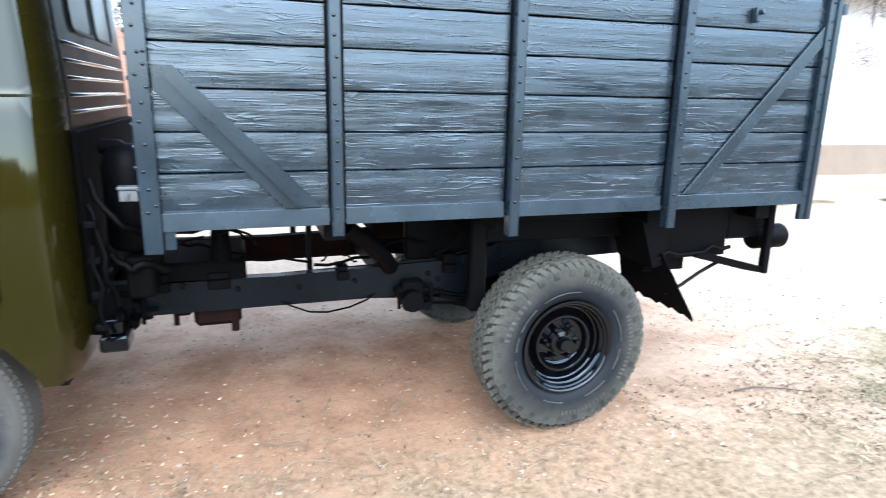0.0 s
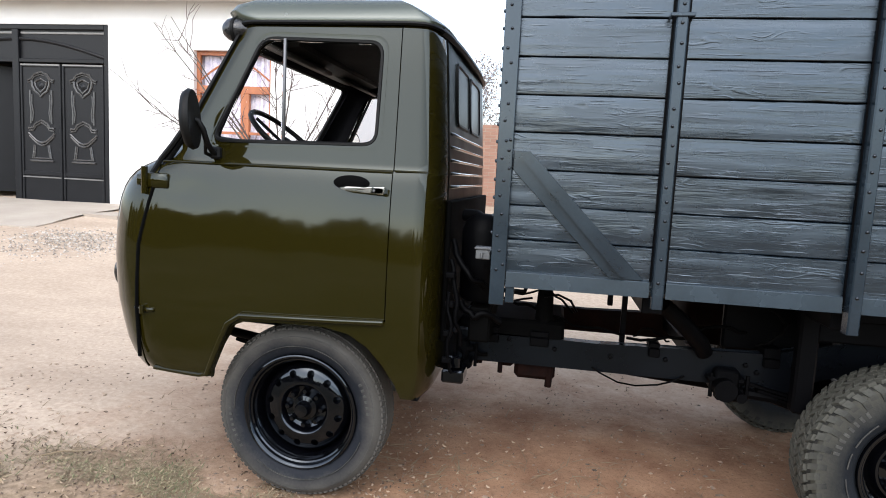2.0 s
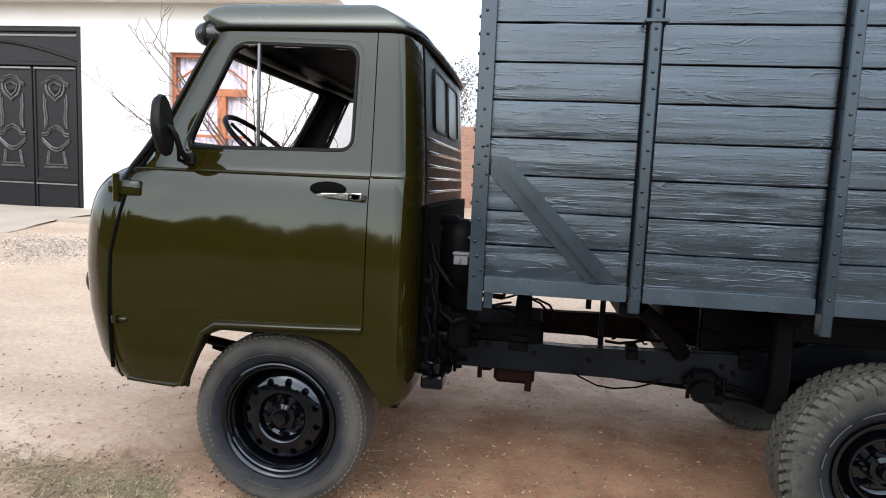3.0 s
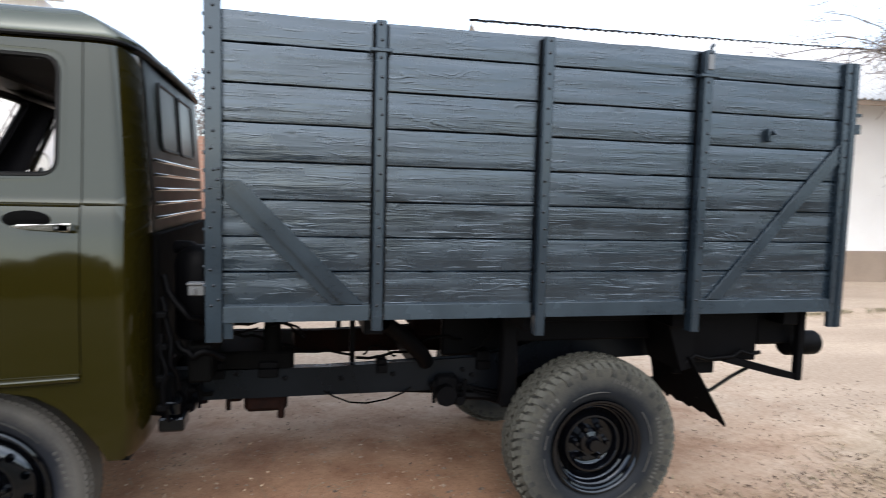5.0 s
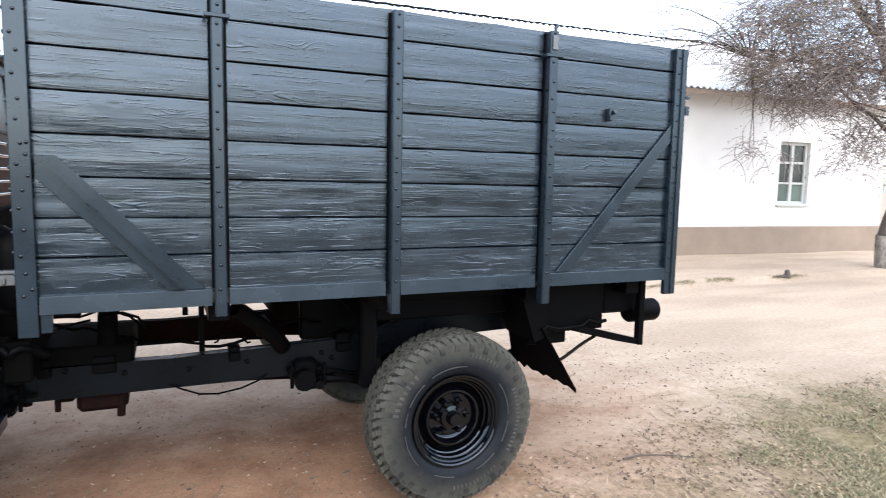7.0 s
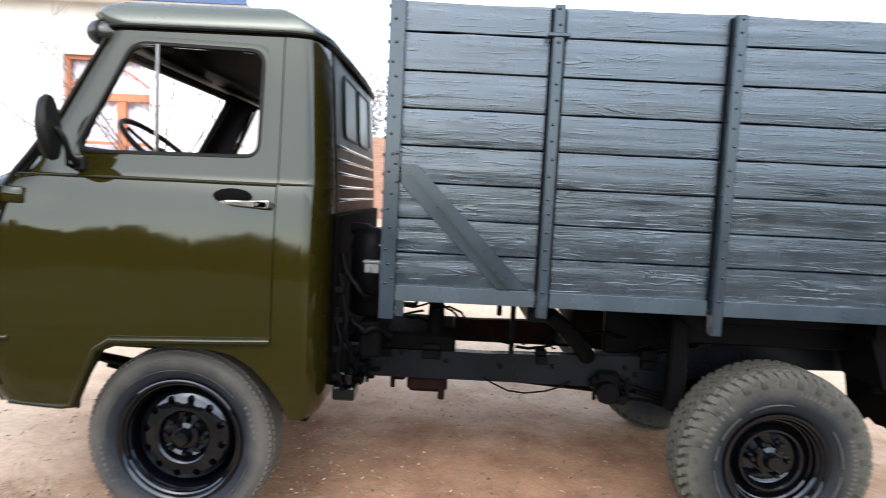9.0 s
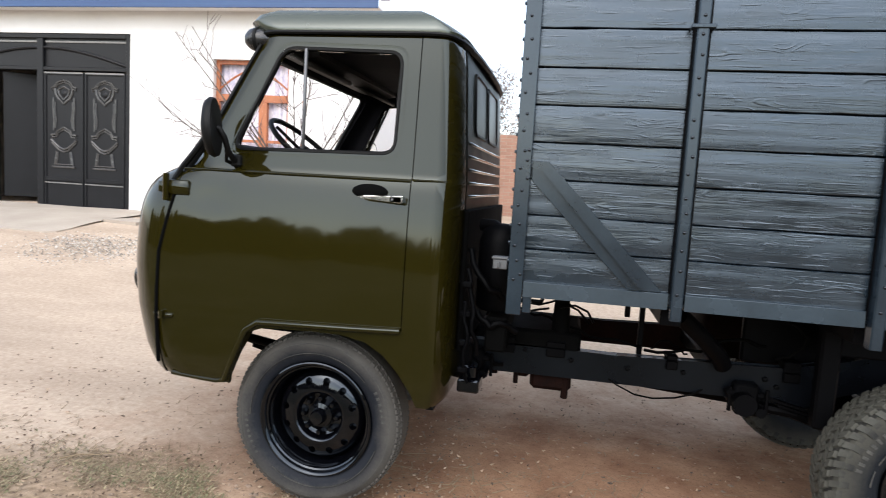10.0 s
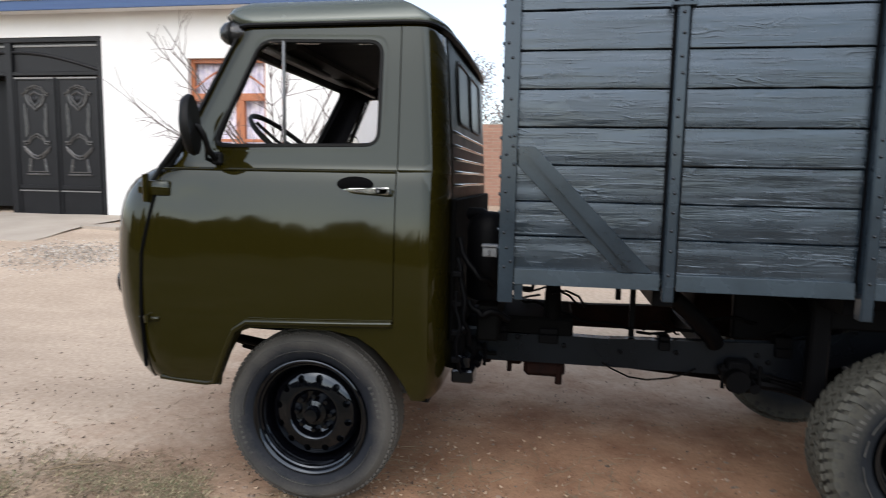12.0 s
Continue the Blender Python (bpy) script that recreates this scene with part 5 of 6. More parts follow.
# body side behind the door, and rear wall ribs
for flip in (False, True):
    bm = bmesh.new()
    tube(bm, [(x, bent(1.495, SIDE) - 0.004, 1.497) for x in (0.415, 0.45, 0.48, 0.52, 0.55)], 0.0045, 6, taper=0.0008)
    part("belt_crease", mirrored(bm) if flip else bm, "cab", truck, smooth=50)
for z in (1.68, 1.62, 1.56, 1.5, 1.44):
    bm = bmesh.new()
    tube(bm, [(bent(z, REAR) - 0.004 + 0.008 * min(1.0, min(y - 0.34, 1.56 - y) / 0.04), y, z) for y in (0.34, 0.38, 0.6, 0.95, 1.3, 1.52, 1.56)], 0.008, 6)
    part("rear_rib", bm, "cab", truck, smooth=60)
bm = bmesh.new()                                         # the seam between the corner panel and the rear wall
tube(bm, [(bent(z, REAR) - 0.002, 0.29, z) for z in (1.05, 1.3, 1.5, 1.7, 1.9, 2.08)], 0.006, 6)
part("rear_seam", bm, "seal", truck, smooth=60)
for a, b in REAR_WINDOWS:
    pts = rounded([(a, RWZ0), (b, RWZ0), (b, RWZ1), (a, RWZ1)], 0.05, 4)
    bm = bmesh.new()
    tube(bm, [(bent(z, REAR) + 0.001, y, z) for y, z in pts], 0.01, 6, closed=True)
    seal = part("rear_window", bm, "seal", truck, "rear cab window in rubber seal", smooth=50)
    bm = bmesh.new()
    prism(bm, [(bent(RWZ0, REAR) - 0.002, RWZ0), (bent(RWZ0, REAR) + 0.003, RWZ0), (bent(RWZ1, REAR) + 0.003, RWZ1), (bent(RWZ1, REAR) - 0.002, RWZ1)], "y", a + 0.006, b - 0.006)
    part("pane", bm, "dusty_pane", seal).visible_shadow = False
for a, b in ((0.2, 1.7),):
    bm = bmesh.new()
    pts = rounded([(a, 1.62), (b, 1.62), (b, 2.045), (a, 2.045)], 0.06, 4)
    tube(bm, [(bent(z, FRONT) - 0.03 + (0.09 * max(0, 1 - min(y - 0.118, 1.782 - y) / 0.2)), y, z) for y, z in pts], 0.014, 6, closed=True)
    part("windscreen_seal", bm, "seal", truck, smooth=50)

# roof
bm = bmesh.new()
rings = []
for z, inset in ((2.10, -0.012), (2.118, -0.018), (2.13, -0.016), (2.16, -0.004), (2.19, 0.02), (2.215, 0.06), (2.235, 0.13), (2.248, 0.24), (2.255, 0.4)):
    pts = outline(2.13, inset)
    brim = 0.075 * step(2.11, 2.15, z) * (1 - step(2.19, 2.25, z))
    back = 0.2 * max(0.0, (z - 2.12) / 0.135) ** 1.2      # the roof falls away towards the rear
    rings.append([bm.verts.new((x - brim * step(0.0, -0.33, x) - back * step(0.25, 0.58, x), y, z)) for x, y in pts])
n = len(rings[0])
for A, B in zip(rings, rings[1:]):
    for i in range(n):
        bm.faces.new((A[i], A[(i + 1) % n], B[(i + 1) % n], B[i]))
bm.faces.new(rings[0][::-1])
bm.faces.new(rings[-1])
roof = part("cab_roof", bm, "roof", truck, "rounded olive cab roof, sky light greyed into its paint", smooth=40)
bm = bmesh.new()
tube(bm, [(x, y, 2.104 - 0.012 * step(0.4, 0.66, x)) for x, y in outline(2.11, -0.017)], 0.0085, 6, closed=True)
part("gutter", bm, "seal", roof, "black drip rail", smooth=50)
bm = bmesh.new()
tube(bm, [(bent(2.11, REAR) + 0.022 - 0.03 * abs(i / 6 - 1) ** 3, 0.2 + 1.5 * i / 12, 2.096) for i in range(13)], 0.017, 6)
part("rear_drip_rail", bm, "seal", roof, smooth=50)
part("roof_lining", boxes(((-0.25, 0.16, 2.07), (0.52, 1.74, 2.095)), bevel=0.01), "trim", truck)
bm = bmesh.new()
prism(bm, [(-0.5, 2.1), (-0.36, 2.06), (-0.2, 2.03), (-0.13, 2.045), (-0.13, 2.07), (-0.45, 2.13)], "y", 0.3, 1.6)
part("header_lining", bm, "visor", truck, "grey vinyl lining above the windscreen", smooth=40)

# small lamp under the brim, at the pillar
bm = bmesh.new()
turned(bm, [(0.0, -0.062), (0.03, -0.056), (0.046, -0.036), (0.052, -0.01), (0.046, 0.03), (0.026, 0.075), (0.0, 0.09)], 20, (-0.36, 0.16, 2.083), "x", closed=False)
lamp = part("marker_lamp", bm, "lens", truck, "small grey glass marker lamp", smooth=40)
bm = bmesh.new()
turned(bm, [(0.048, -0.014), (0.0545, -0.009), (0.0545, 0.003), (0.048, 0.008)], 20, (-0.36, 0.16, 2.083), "x")
part("lamp_ring", bm, "seal", lamp, smooth=40)

# mirrors
for flip in (False, True):
    bm = bmesh.new()
    turned(bm, [(0.0, -0.03), (0.05, -0.028), (0.09, -0.016), (0.1, 0.0), (0.096, 0.012), (0.0, 0.014)], 28, (0, 0, 0), "x", closed=False)
    for v in bm.verts:
        v.co.z *= 0.85 if flip else 1.25
        v.co.y *= 0.9 if flip else 1.0
        v.co.x *= 1.25
    tilt = pose(-0.427, -0.09, 1.698 if flip else 1.668, 0, -4, 16)
    bmesh.ops.transform(bm, matrix=tilt, verts=bm.verts[:])
    mir = part("side_mirror", mirrored(bm) if flip else bm, "seal", truck, "round black side mirror", smooth=50)
    bm = bmesh.new()
    tube(bm, [(-0.43, -0.08, 1.67), (-0.405, -0.075, 1.665), (-0.39, -0.06, 1.63), (-0.388, -0.03, 1.575), (-0.392, 0.02, 1.54), (-0.395, 0.07, 1.535)], 0.012, 8)
    tube(bm, [(-0.392, -0.04, 1.6), (-0.402, -0.02, 1.56), (-0.42, 0.01, 1.535), (-0.41, 0.06, 1.52)], 0.008, 8)
    arm = bm
    bm = bmesh.new()
    turned(bm, [(0.0, 0.0), (0.04, -0.002), (0.052, 0.004), (0.052, 0.014)], 18, (-0.034, 0, -0.01), "x", closed=False)
    bmesh.ops.transform(bm, matrix=tilt, verts=bm.verts[:])
    part("mirror_boss", mirrored(bm) if flip else bm, "seal", mir, smooth=50)
    bm = bmesh.new()
    turned(bm, [(0.0, 0.004), (0.07, 0.004), (0.07, 0.0)], 28, (0.0175, 0, 0), "x", closed=False)
    for v in bm.verts:
        v.co.z *= 0.95
    bmesh.ops.transform(bm, matrix=tilt, verts=bm.verts[:])
    if flip:
        part("mirror_glass", mirrored(bm), "chrome", mir, "silvered mirror glass", smooth=50)
    bm = arm
    part("mirror_arm", mirrored(bm) if flip else bm, "seal", mir, smooth=50)
    bm = bmesh.new()
    box(bm, (-0.42, 0.035, 1.512), (-0.372, 0.07, 1.565), 0.008)
    part("mirror_bracket", mirrored(bm) if flip else bm, "seal", mir)

# bonnet seam at the pillar foot, and a front lamp bulge
bm = bmesh.new()
tube(bm, [(-0.565, 0.078, 1.64), (-0.61, 0.066, 1.57), (-0.66, 0.052, 1.5), (-0.70, 0.044, 1.43)], 0.012, 6)
part("pillar_seal", bm, "seal", truck, smooth=50)
bm = bmesh.new()
tube(bm, [(x + 0.002, bent(z, SIDE) + 0.002, z) for x, z in ((-0.668, 1.42), (-0.684, 1.36), (-0.70, 1.3), (-0.722, 1.21), (-0.742, 1.12), (-0.748, 0.95), (-0.75, 0.83), (-0.751, 0.6))], 0.0085, 6)
part("hinge_seal", bm, "void", truck, "black rubber along the door's hinge edge", smooth=50)
for y in (0.36, 1.54):
    bm = bmesh.new()
    turned(bm, [(0.0, -0.05), (0.06, -0.042), (0.085, -0.02), (0.09, 0.0), (0.09, 0.05)], 24, (-1.05, y, 0.93), "x", closed=False)
    part("headlamp", bm, "lens", truck, "round headlamp", smooth=40)

# cab inside
bm = bmesh.new()
tube(bm, [(0.222 * math.cos(q), 0.222 * math.sin(q), 0) for q in (2 * math.pi * i / 32 for i in range(32))], 0.013, 8, closed=True)
wheel_at = pose(-0.25, 0.48, 1.615, 0, 40, 0)
sw = part("steering_wheel", bm, "seal", truck, "thin black steering wheel", smooth=60, at=wheel_at)
for q in (90, 210, 330):
    bm = bmesh.new()
    a = radians(q)
    tube(bm, [(0.03 * math.cos(a), 0.03 * math.sin(a), -0.02), (0.19 * math.cos(a), 0.19 * math.sin(a), 0)], 0.009, 6)
    part("spoke", bm, "seal", sw)
bm = bmesh.new()
turned(bm, [(0.0, 0.012), (0.035, 0.008), (0.04, -0.01), (0.025, -0.05), (0.02, -0.6), (0.0, -0.6)], 16, (0, 0, 0), "z", closed=False)
part("steering_column", bm, "seal", sw, smooth=40)
for y0, y1 in ((0.25, 0.75), (1.15, 1.65)):
    seat = part("cab_seat", boxes(((0.0, y0, 1.12), (0.46, y1, 1.24)), bevel=0.03), "trim", truck, "dark vinyl cab seat", smooth=60)
    part("backrest", boxes(((0.44, y0, 1.2), (0.54, y1, 1.56)), bevel=0.03), "trim", seat, smooth=60)
part("dashboard", boxes(((-0.66, 0.12, 1.32), (-0.5, 1.78, 1.52)), bevel=0.03), "cab", truck, smooth=60)
part("engine_cover", boxes(((-0.35, 0.72, 0.98), (0.5, 1.18, 1.3)), bevel=0.05), "trim", truck, smooth=60)
for y0, y1 in ((0.25, 0.8), (1.1, 1.65)):
    part("sun_visor", boxes(((-0.012, y0, -0.15), (0.012, y1, 0)), bevel=0.01), "visor", truck, "grey vinyl sun visor", smooth=60, at=pose(-0.28, 0, 2.065, 0, -62, 0))
bm = bmesh.new()
tube(bm, [(-0.33, 1.72, 1.52), (-0.31, 1.7, 1.6), (-0.3, 1.7, 1.66)], 0.008, 6)
part("grab_handle", bm, "bright", truck)


# ---- wheels ----
def tyre_profile(r, w, k, deep):
    """Half-round carcass between bead and tread, across a width w; deep: how far it lies below the tread."""
    h = w / 2
    mid = min(0.275 * k, r - 0.062)
    half = [(0.205 * k, h * 0.62), (0.212 * k, h * 0.74), (0.222 * k, h * 0.84), (0.24 * k, h * 0.93), (0.255 * k, h * 0.975), (mid, h), (mid + 0.012, h * 0.995), (r - 0.04, h * 0.95),
            (r - 0.028 - deep * 0.3, h * 0.84), (r - 0.014 - deep * 0.7, h * 0.66), (r - 0.006 - deep, h * 0.4), (r - 0.004 - deep, 0.0)]
    return [(u, -v) for u, v in half] + [(u, v) for u, v in half[-2::-1]]


def tread(bm, r, w, rows, count, proud, fill, rnd):
    """Rubber blocks round the carcass; fill: the share of each pitch that is rubber."""
    h = w / 2
    for k in range(count):
        for row, (a, b, drop, turn) in enumerate(rows):
            q = 2 * math.pi * (k + 0.5 * (row % 2)) / count
            half = math.pi / count * fill * (rnd.uniform(0.88, 1.08) if proud > 0 else 1.0)
            q += rnd.uniform(-0.009, 0.009) if proud > 0 else 0.0
            y0, y1 = a * h, b * h
            if (k + row) % 2 and proud > 0:             # every other block is shorter
                y0, y1 = (y0 + 0.04 * h, y1) if a < 0 else (y0, y1 - 0.04 * h)
            lo, hi = [], []
            for (dy, dq, pinch) in ((y0, -half, 1.0), (y1, -half, 0.82), (y1, half, 1.0), (y0, half, 0.82)):
                skew = turn * (dy - (y0 + y1) / 2)
                edge = drop * (abs(dy) / h) ** 4
                for out, rad, shrink in ((lo, r - 0.035 - edge, 1.0), (hi, r + proud - 0.004 - edge, 0.94)):
                    g = q + dq * pinch * shrink + skew
                    out.append(bm.verts.new((rad * math.cos(g), dy, rad * math.sin(g))))
            bm.faces.new(hi)
            for i in range(4):
                bm.faces.new((lo[i], lo[(i + 1) % 4], hi[(i + 1) % 4], hi[i]))


def sidewall_marks(bm, y, spans):
    """Raised marks on the sidewall, from one angle to another: thin ribs, or rows of short bars where letters are moulded."""
    for a0, a1, rad, wide, bars in spans:
        n = bars or max(2, int((a1 - a0) / 4))
        for i in range(n):
            f = 0.42 if bars else 1.02
            q0, q1 = radians(a0 + (a1 - a0) * i / n), radians(a0 + (a1 - a0) * (i + f) / n)
            vs = [bm.verts.new((rr * math.cos(q), y, rr * math.sin(q))) for rr, q in ((rad - wide, q0), (rad - wide, q1), (rad + wide, q1), (rad + wide, q0))]
            bm.faces.new(vs)
            ws = [bm.verts.new((v.co.x, y + 0.008, v.co.z)) for v in vs]
            for j in range(4):
                bm.faces.new((vs[j], vs[(j + 1) % 4], ws[(j + 1) % 4], ws[j]))


def wheel(x, y, z, r, front, flip, label):
    """Disc wheel with its tyre; its outer face looks to -y."""
    rnd = random.Random(5)
    w = 0.215 if front else 0.225
    at = pose(x, y, z, 0, rnd.uniform(0, 30), 180 if flip else 0) @ Matrix.Scale(1.043 if front else 1.0, 4)
    o = -w / 2
    bm = bmesh.new()
    if front:
        disc = [(0.0, 0.1), (0.08, 0.1), (0.095, 0.092), (0.103, 0.07), (0.108, 0.061), (0.114, 0.058), (0.12, 0.059), (0.15, 0.066), (0.172, 0.075), (0.182, 0.086), (0.188, 0.1), (0.193, 0.117), (0.199, 0.1), (0.203, 0.07), (0.208, 0.056),
                (0.212, 0.052), (0.215, 0.036), (0.221, 0.032), (0.225, 0.02), (0.231, 0.014), (0.236, 0.012), (0.241, 0.014), (0.243, 0.026), (0.237, 0.04), (0.23, 0.09), (0.218, 0.15)]
        disc = [(u * (1 + 0.07 * step(0.08, 0.15, u)), v) for u, v in disc]
    else:
        disc = [(0.0, 0.105), (0.098, 0.105), (0.114, 0.098), (0.121, 0.072), (0.128, 0.063), (0.137, 0.064), (0.145, 0.076), (0.151, 0.1), (0.16, 0.11), (0.168, 0.102), (0.174, 0.077), (0.18, 0.074), (0.186, 0.052),
                (0.192, 0.048), (0.198, 0.031), (0.206, 0.028), (0.21, 0.016), (0.216, 0.012), (0.223, 0.012), (0.225, 0.026), (0.22, 0.04), (0.214, 0.1), (0.204, 0.15)]
    k = 1.225 if front else 1.06
    disc = [(u, o + v) for u, v in disc] + [(0.2 * k, -o - 0.03), (0.215 * k, -o - 0.02), (0.21 * k, -o - 0.01), (0.18 * k, -o - 0.04), (0.17 * k, o + 0.16), (0.05, o + 0.14), (0.0, o + 0.14)]
    turned(bm, disc, 72, (0, 0, 0), "y", closed=False)
    bmesh.ops.remove_doubles(bm, verts=bm.verts[:], dist=0.0002)
    if front:                                            # twelve round vent holes
        whole, drill = solid(bm), bmesh.new()
        for i in range(12):
            q = 2 * math.pi * i / 12 + 0.15
            turned(drill, [(0.0165, o + 0.03), (0.0165, o + 0.118)], 16, (0.162 * math.cos(q), 0, 0.162 * math.sin(q)), "y", closed=False)
        drill = solid(drill)
        bm = carved(whole, ("DIFFERENCE", drill))
        discard(whole, drill)
    base = part("wheel", bm, "rim", truck, label, smooth=38, at=at)
    bm = bmesh.new()
    turned(bm, tyre_profile(r, w, k, 0.0 if front else 0.012), 96, (0, 0, 0), "y", closed=True)
    part("tyre", bm, "rubber" if front else "rubber_rear", base, "dusty road tyre" if front else "dusty block-tread tyre", smooth=35)
    bm, marks = bmesh.new(), bmesh.new()
    if front:
        tread(bm, r, w, [(-0.8, -0.62, 0.028, 0.2), (-0.58, -0.32, 0.004, 0.3), (-0.28, 0.0, 0.0, 0.3), (0.04, 0.3, 0.0, -0.3), (0.34, 0.58, 0.004, -0.3), (0.62, 0.8, 0.028, -0.2)], 92, -0.0015, 0.74, rnd)
        sidewall_marks(marks, o - 0.0008, [(200, 236, 0.318, 0.007, 8), (24, 52, 0.318, 0.007, 6), (0, 360, 0.344, 0.0012, 0), (60, 200, 0.3, 0.001, 0), (250, 360, 0.3, 0.001, 0)])
    else:
        ring = [(r - 0.026, -0.84 * w / 2), (r - 0.0145, -0.6 * w / 2), (r - 0.0115, 0.0), (r - 0.0145, 0.6 * w / 2), (r - 0.026, 0.84 * w / 2), (r - 0.045, 0.0)]
        groove = bmesh.new()
        turned(groove, ring, 72, (0, 0, 0), "y", closed=True)
        part("tread_groove", groove, "rubber_groove", base, smooth=40)
        tread(bm, r, w, [(-1.0, -0.77, 0.042, 0.9), (-0.73, -0.5, 0.014, 1.8), (-0.46, -0.2, 0.002, -1.6), (-0.15, 0.1, 0.0, 1.7), (0.15, 0.4, 0.002, -1.6), (0.45, 0.7, 0.014, -1.6), (0.75, 1.0, 0.042, -0.5)], 58, 0.0035, 0.78, rnd)
        sidewall_marks(marks, o - 0.0008, [(150, 190, 0.322, 0.012, 8), (345, 405, 0.322, 0.01, 16), (285, 330, 0.322, 0.009, 12), (70, 100, 0.322, 0.009, 8), (100, 140, 0.268, 0.002, 0), (150, 176, 0.268, 0.002, 0), (182, 196, 0.268, 0.002, 0),
                                           (205, 240, 0.27, 0.002, 0), (262, 285, 0.268, 0.002, 0), (310, 336, 0.268, 0.002, 0), (350, 372, 0.268, 0.002, 0), (20, 56, 0.268, 0.002, 0)])
    tagged(part("tread", bm, "rubber" if front else "rubber_tread", base), kind="stuff")
    tagged(part("sidewall_mark", marks, "rubber_mark", base, "dusty raised rib and moulded marks"), kind="stuff")
    # hub and nuts
    bm = bmesh.new()
    turned(bm, [(0.0, o + 0.03), (0.028, o + 0.032), (0.034, o + 0.045), (0.036, o + 0.07), (0.055, o + 0.075), (0.06, o + 0.1)], 24, (0, 0, 0), "y", closed=False)
    part("hub", bm, "rim", base, smooth=40)
    nut = None
    for i in range(8 if front else 6):
        q = 2 * math.pi * i / (8 if front else 6) + 0.3
        p = pose(0.078 * math.cos(q), o + 0.086, 0.078 * math.sin(q), 0, 360 * i / 8 + 17, 0)
        if nut is None:
            bm = bmesh.new()
            turned(bm, [(0.0, -0.022), (0.01, -0.021), (0.015, -0.013), (0.0165, 0.012)], 6, (0, 0, 0), "y", closed=False)
            nut = part("wheel_nut", bm, "rim", base, at=p).data
        else:
            again("wheel_nut", nut, base, p)
    bm = bmesh.new()
    turned(bm, [(0.0, o + 0.14), (0.15, o + 0.14), (0.15, o + 0.2), (0.0, o + 0.2)], 24, (0, 0, 0), "y", closed=False)
    part("brake_drum", bm, "black", base, smooth=40)
    return base


wheel(-0.01, 0.215, 0.382, 0.395, True, False, "front wheel with black rim")
wheel(-0.01, 1.685, 0.382, 0.395, True, True, "front wheel with black rim")
wheel(WB - 0.01, 0.215, 0.413, 0.418, False, False, "rear wheel with black dished rim")
wheel(WB - 0.01, 1.685, 0.413, 0.418, False, True, "rear wheel with black dished rim")

# ---- chassis ----
for y in (0.5, 1.32):
    rail = bmesh.new()
    prism(rail, [(-0.9, 0.68), (-0.25, 0.675), (0.2, 0.61), (0.5, 0.6), (1.6, 0.6), (1.9, 0.6), (2.15, 0.58), (2.3, 0.66), (2.5, 0.73), (3.55, 0.75), (3.55, 0.86), (2.45, 0.86), (2.25, 0.80), (2.05, 0.752), (1.3, 0.735), (0.5, 0.748), (-0.9, 0.76)], "y", y, y + 0.06)
    bmesh.ops.bevel(rail, geom=rail.edges[:], offset=0.006, segments=2, affect="EDGES")
    part("chassis_rail", rail, "rail" if y < 1 else "rust", truck, "black painted frame rail" if y < 1 else "rusty primed frame rail")
for x in (0.75, 1.75, 2.3, 3.0, 3.5):
    part("cross_member", boxes(((x, 0.56, 0.66), (x + 0.08, 1.32, 0.74)) if x < 2.2 else ((x, 0.56, 0.76), (x + 0.08, 1.32, 0.84)), bevel=0.008), "black", truck)
for x, z in ((0.0, 0.395), (WB, 0.40)):
    bm = bmesh.new()
    tube(bm, [(x, 0.33, z), (x, 0.7, z), (x, 1.57, z)], 0.045, 12)
    turned(bm, [(0.0, -0.13), (0.1, -0.1), (0.15, 0.0), (0.1, 0.1), (0.0, 0.13)], 20, (x, 1.05, z), "x", closed=False)
    part("axle", bm, "black", truck, smooth=40)
    for y in (0.47, 1.36):
        bm = bmesh.new()
        for k in range(6):
            half = 0.6 - k * 0.085
            line = [(x - half + 2 * half * i / 10, z + 0.07 + 0.016 * (5 - k) + 0.09 * ((i / 5 - 1) * half / 0.6) ** 2) for i in range(11)]
            up, dn = line, [(u, v - 0.012) for u, v in line]
            prism(bm, up + dn[::-1], "y", y, y + 0.055)
        part("leaf_spring", bm, "black", truck)
# front spring hanger and shackles seen behind the cab and before the rear wheel
for x, z in ((0.66, 0.63), (1.9, 0.6)):
    bm = bmesh.new()
    box(bm, (x - 0.06, 0.44, z - 0.035), (x + 0.05, 0.55, z + 0.085), 0.015)
    box(bm, (x - 0.09, 0.45, z + 0.02), (x + 0.075, 0.5, z + 0.05), 0.008)
    tube(bm, [(x - 0.02, 0.39, z), (x - 0.02, 0.58, z)], 0.05, 14)
    tube(bm, [(x + 0.05, 0.4, z - 0.03), (x + 0.05, 0.58, z - 0.03)], 0.022, 10)
    box(bm, (x - 0.05, 0.44, z - 0.062), (x + 0.07, 0.5, z - 0.03), 0.01)
    for q in (-0.07, 0.085):
        tube(bm, [(x + q, 0.46, z - 0.05), (x + q, 0.46, z + 0.06)], 0.009, 6)
    part("spring_hanger", bm, "black", truck, smooth=40)
bm = bmesh.new()
tube(bm, [(1.9, 0.5, 0.575), (2.1, 0.5, 0.56), (2.3, 0.5, 0.5)], 0.024, 8)
part("spring_end", bm, "black", truck, smooth=40)
bm = bmesh.new()
tube(bm, [(0.5, 0.98, 0.55), (1.0, 0.98, 0.53), (2.4, 1.02, 0.42)], 0.035, 12)
part("propeller_shaft", bm, "black", truck, smooth=50)
part("gearbox", boxes(((0.42, 0.78, 0.5), (1.0, 1.18, 0.74)), bevel=0.05), "black", truck, smooth=60)
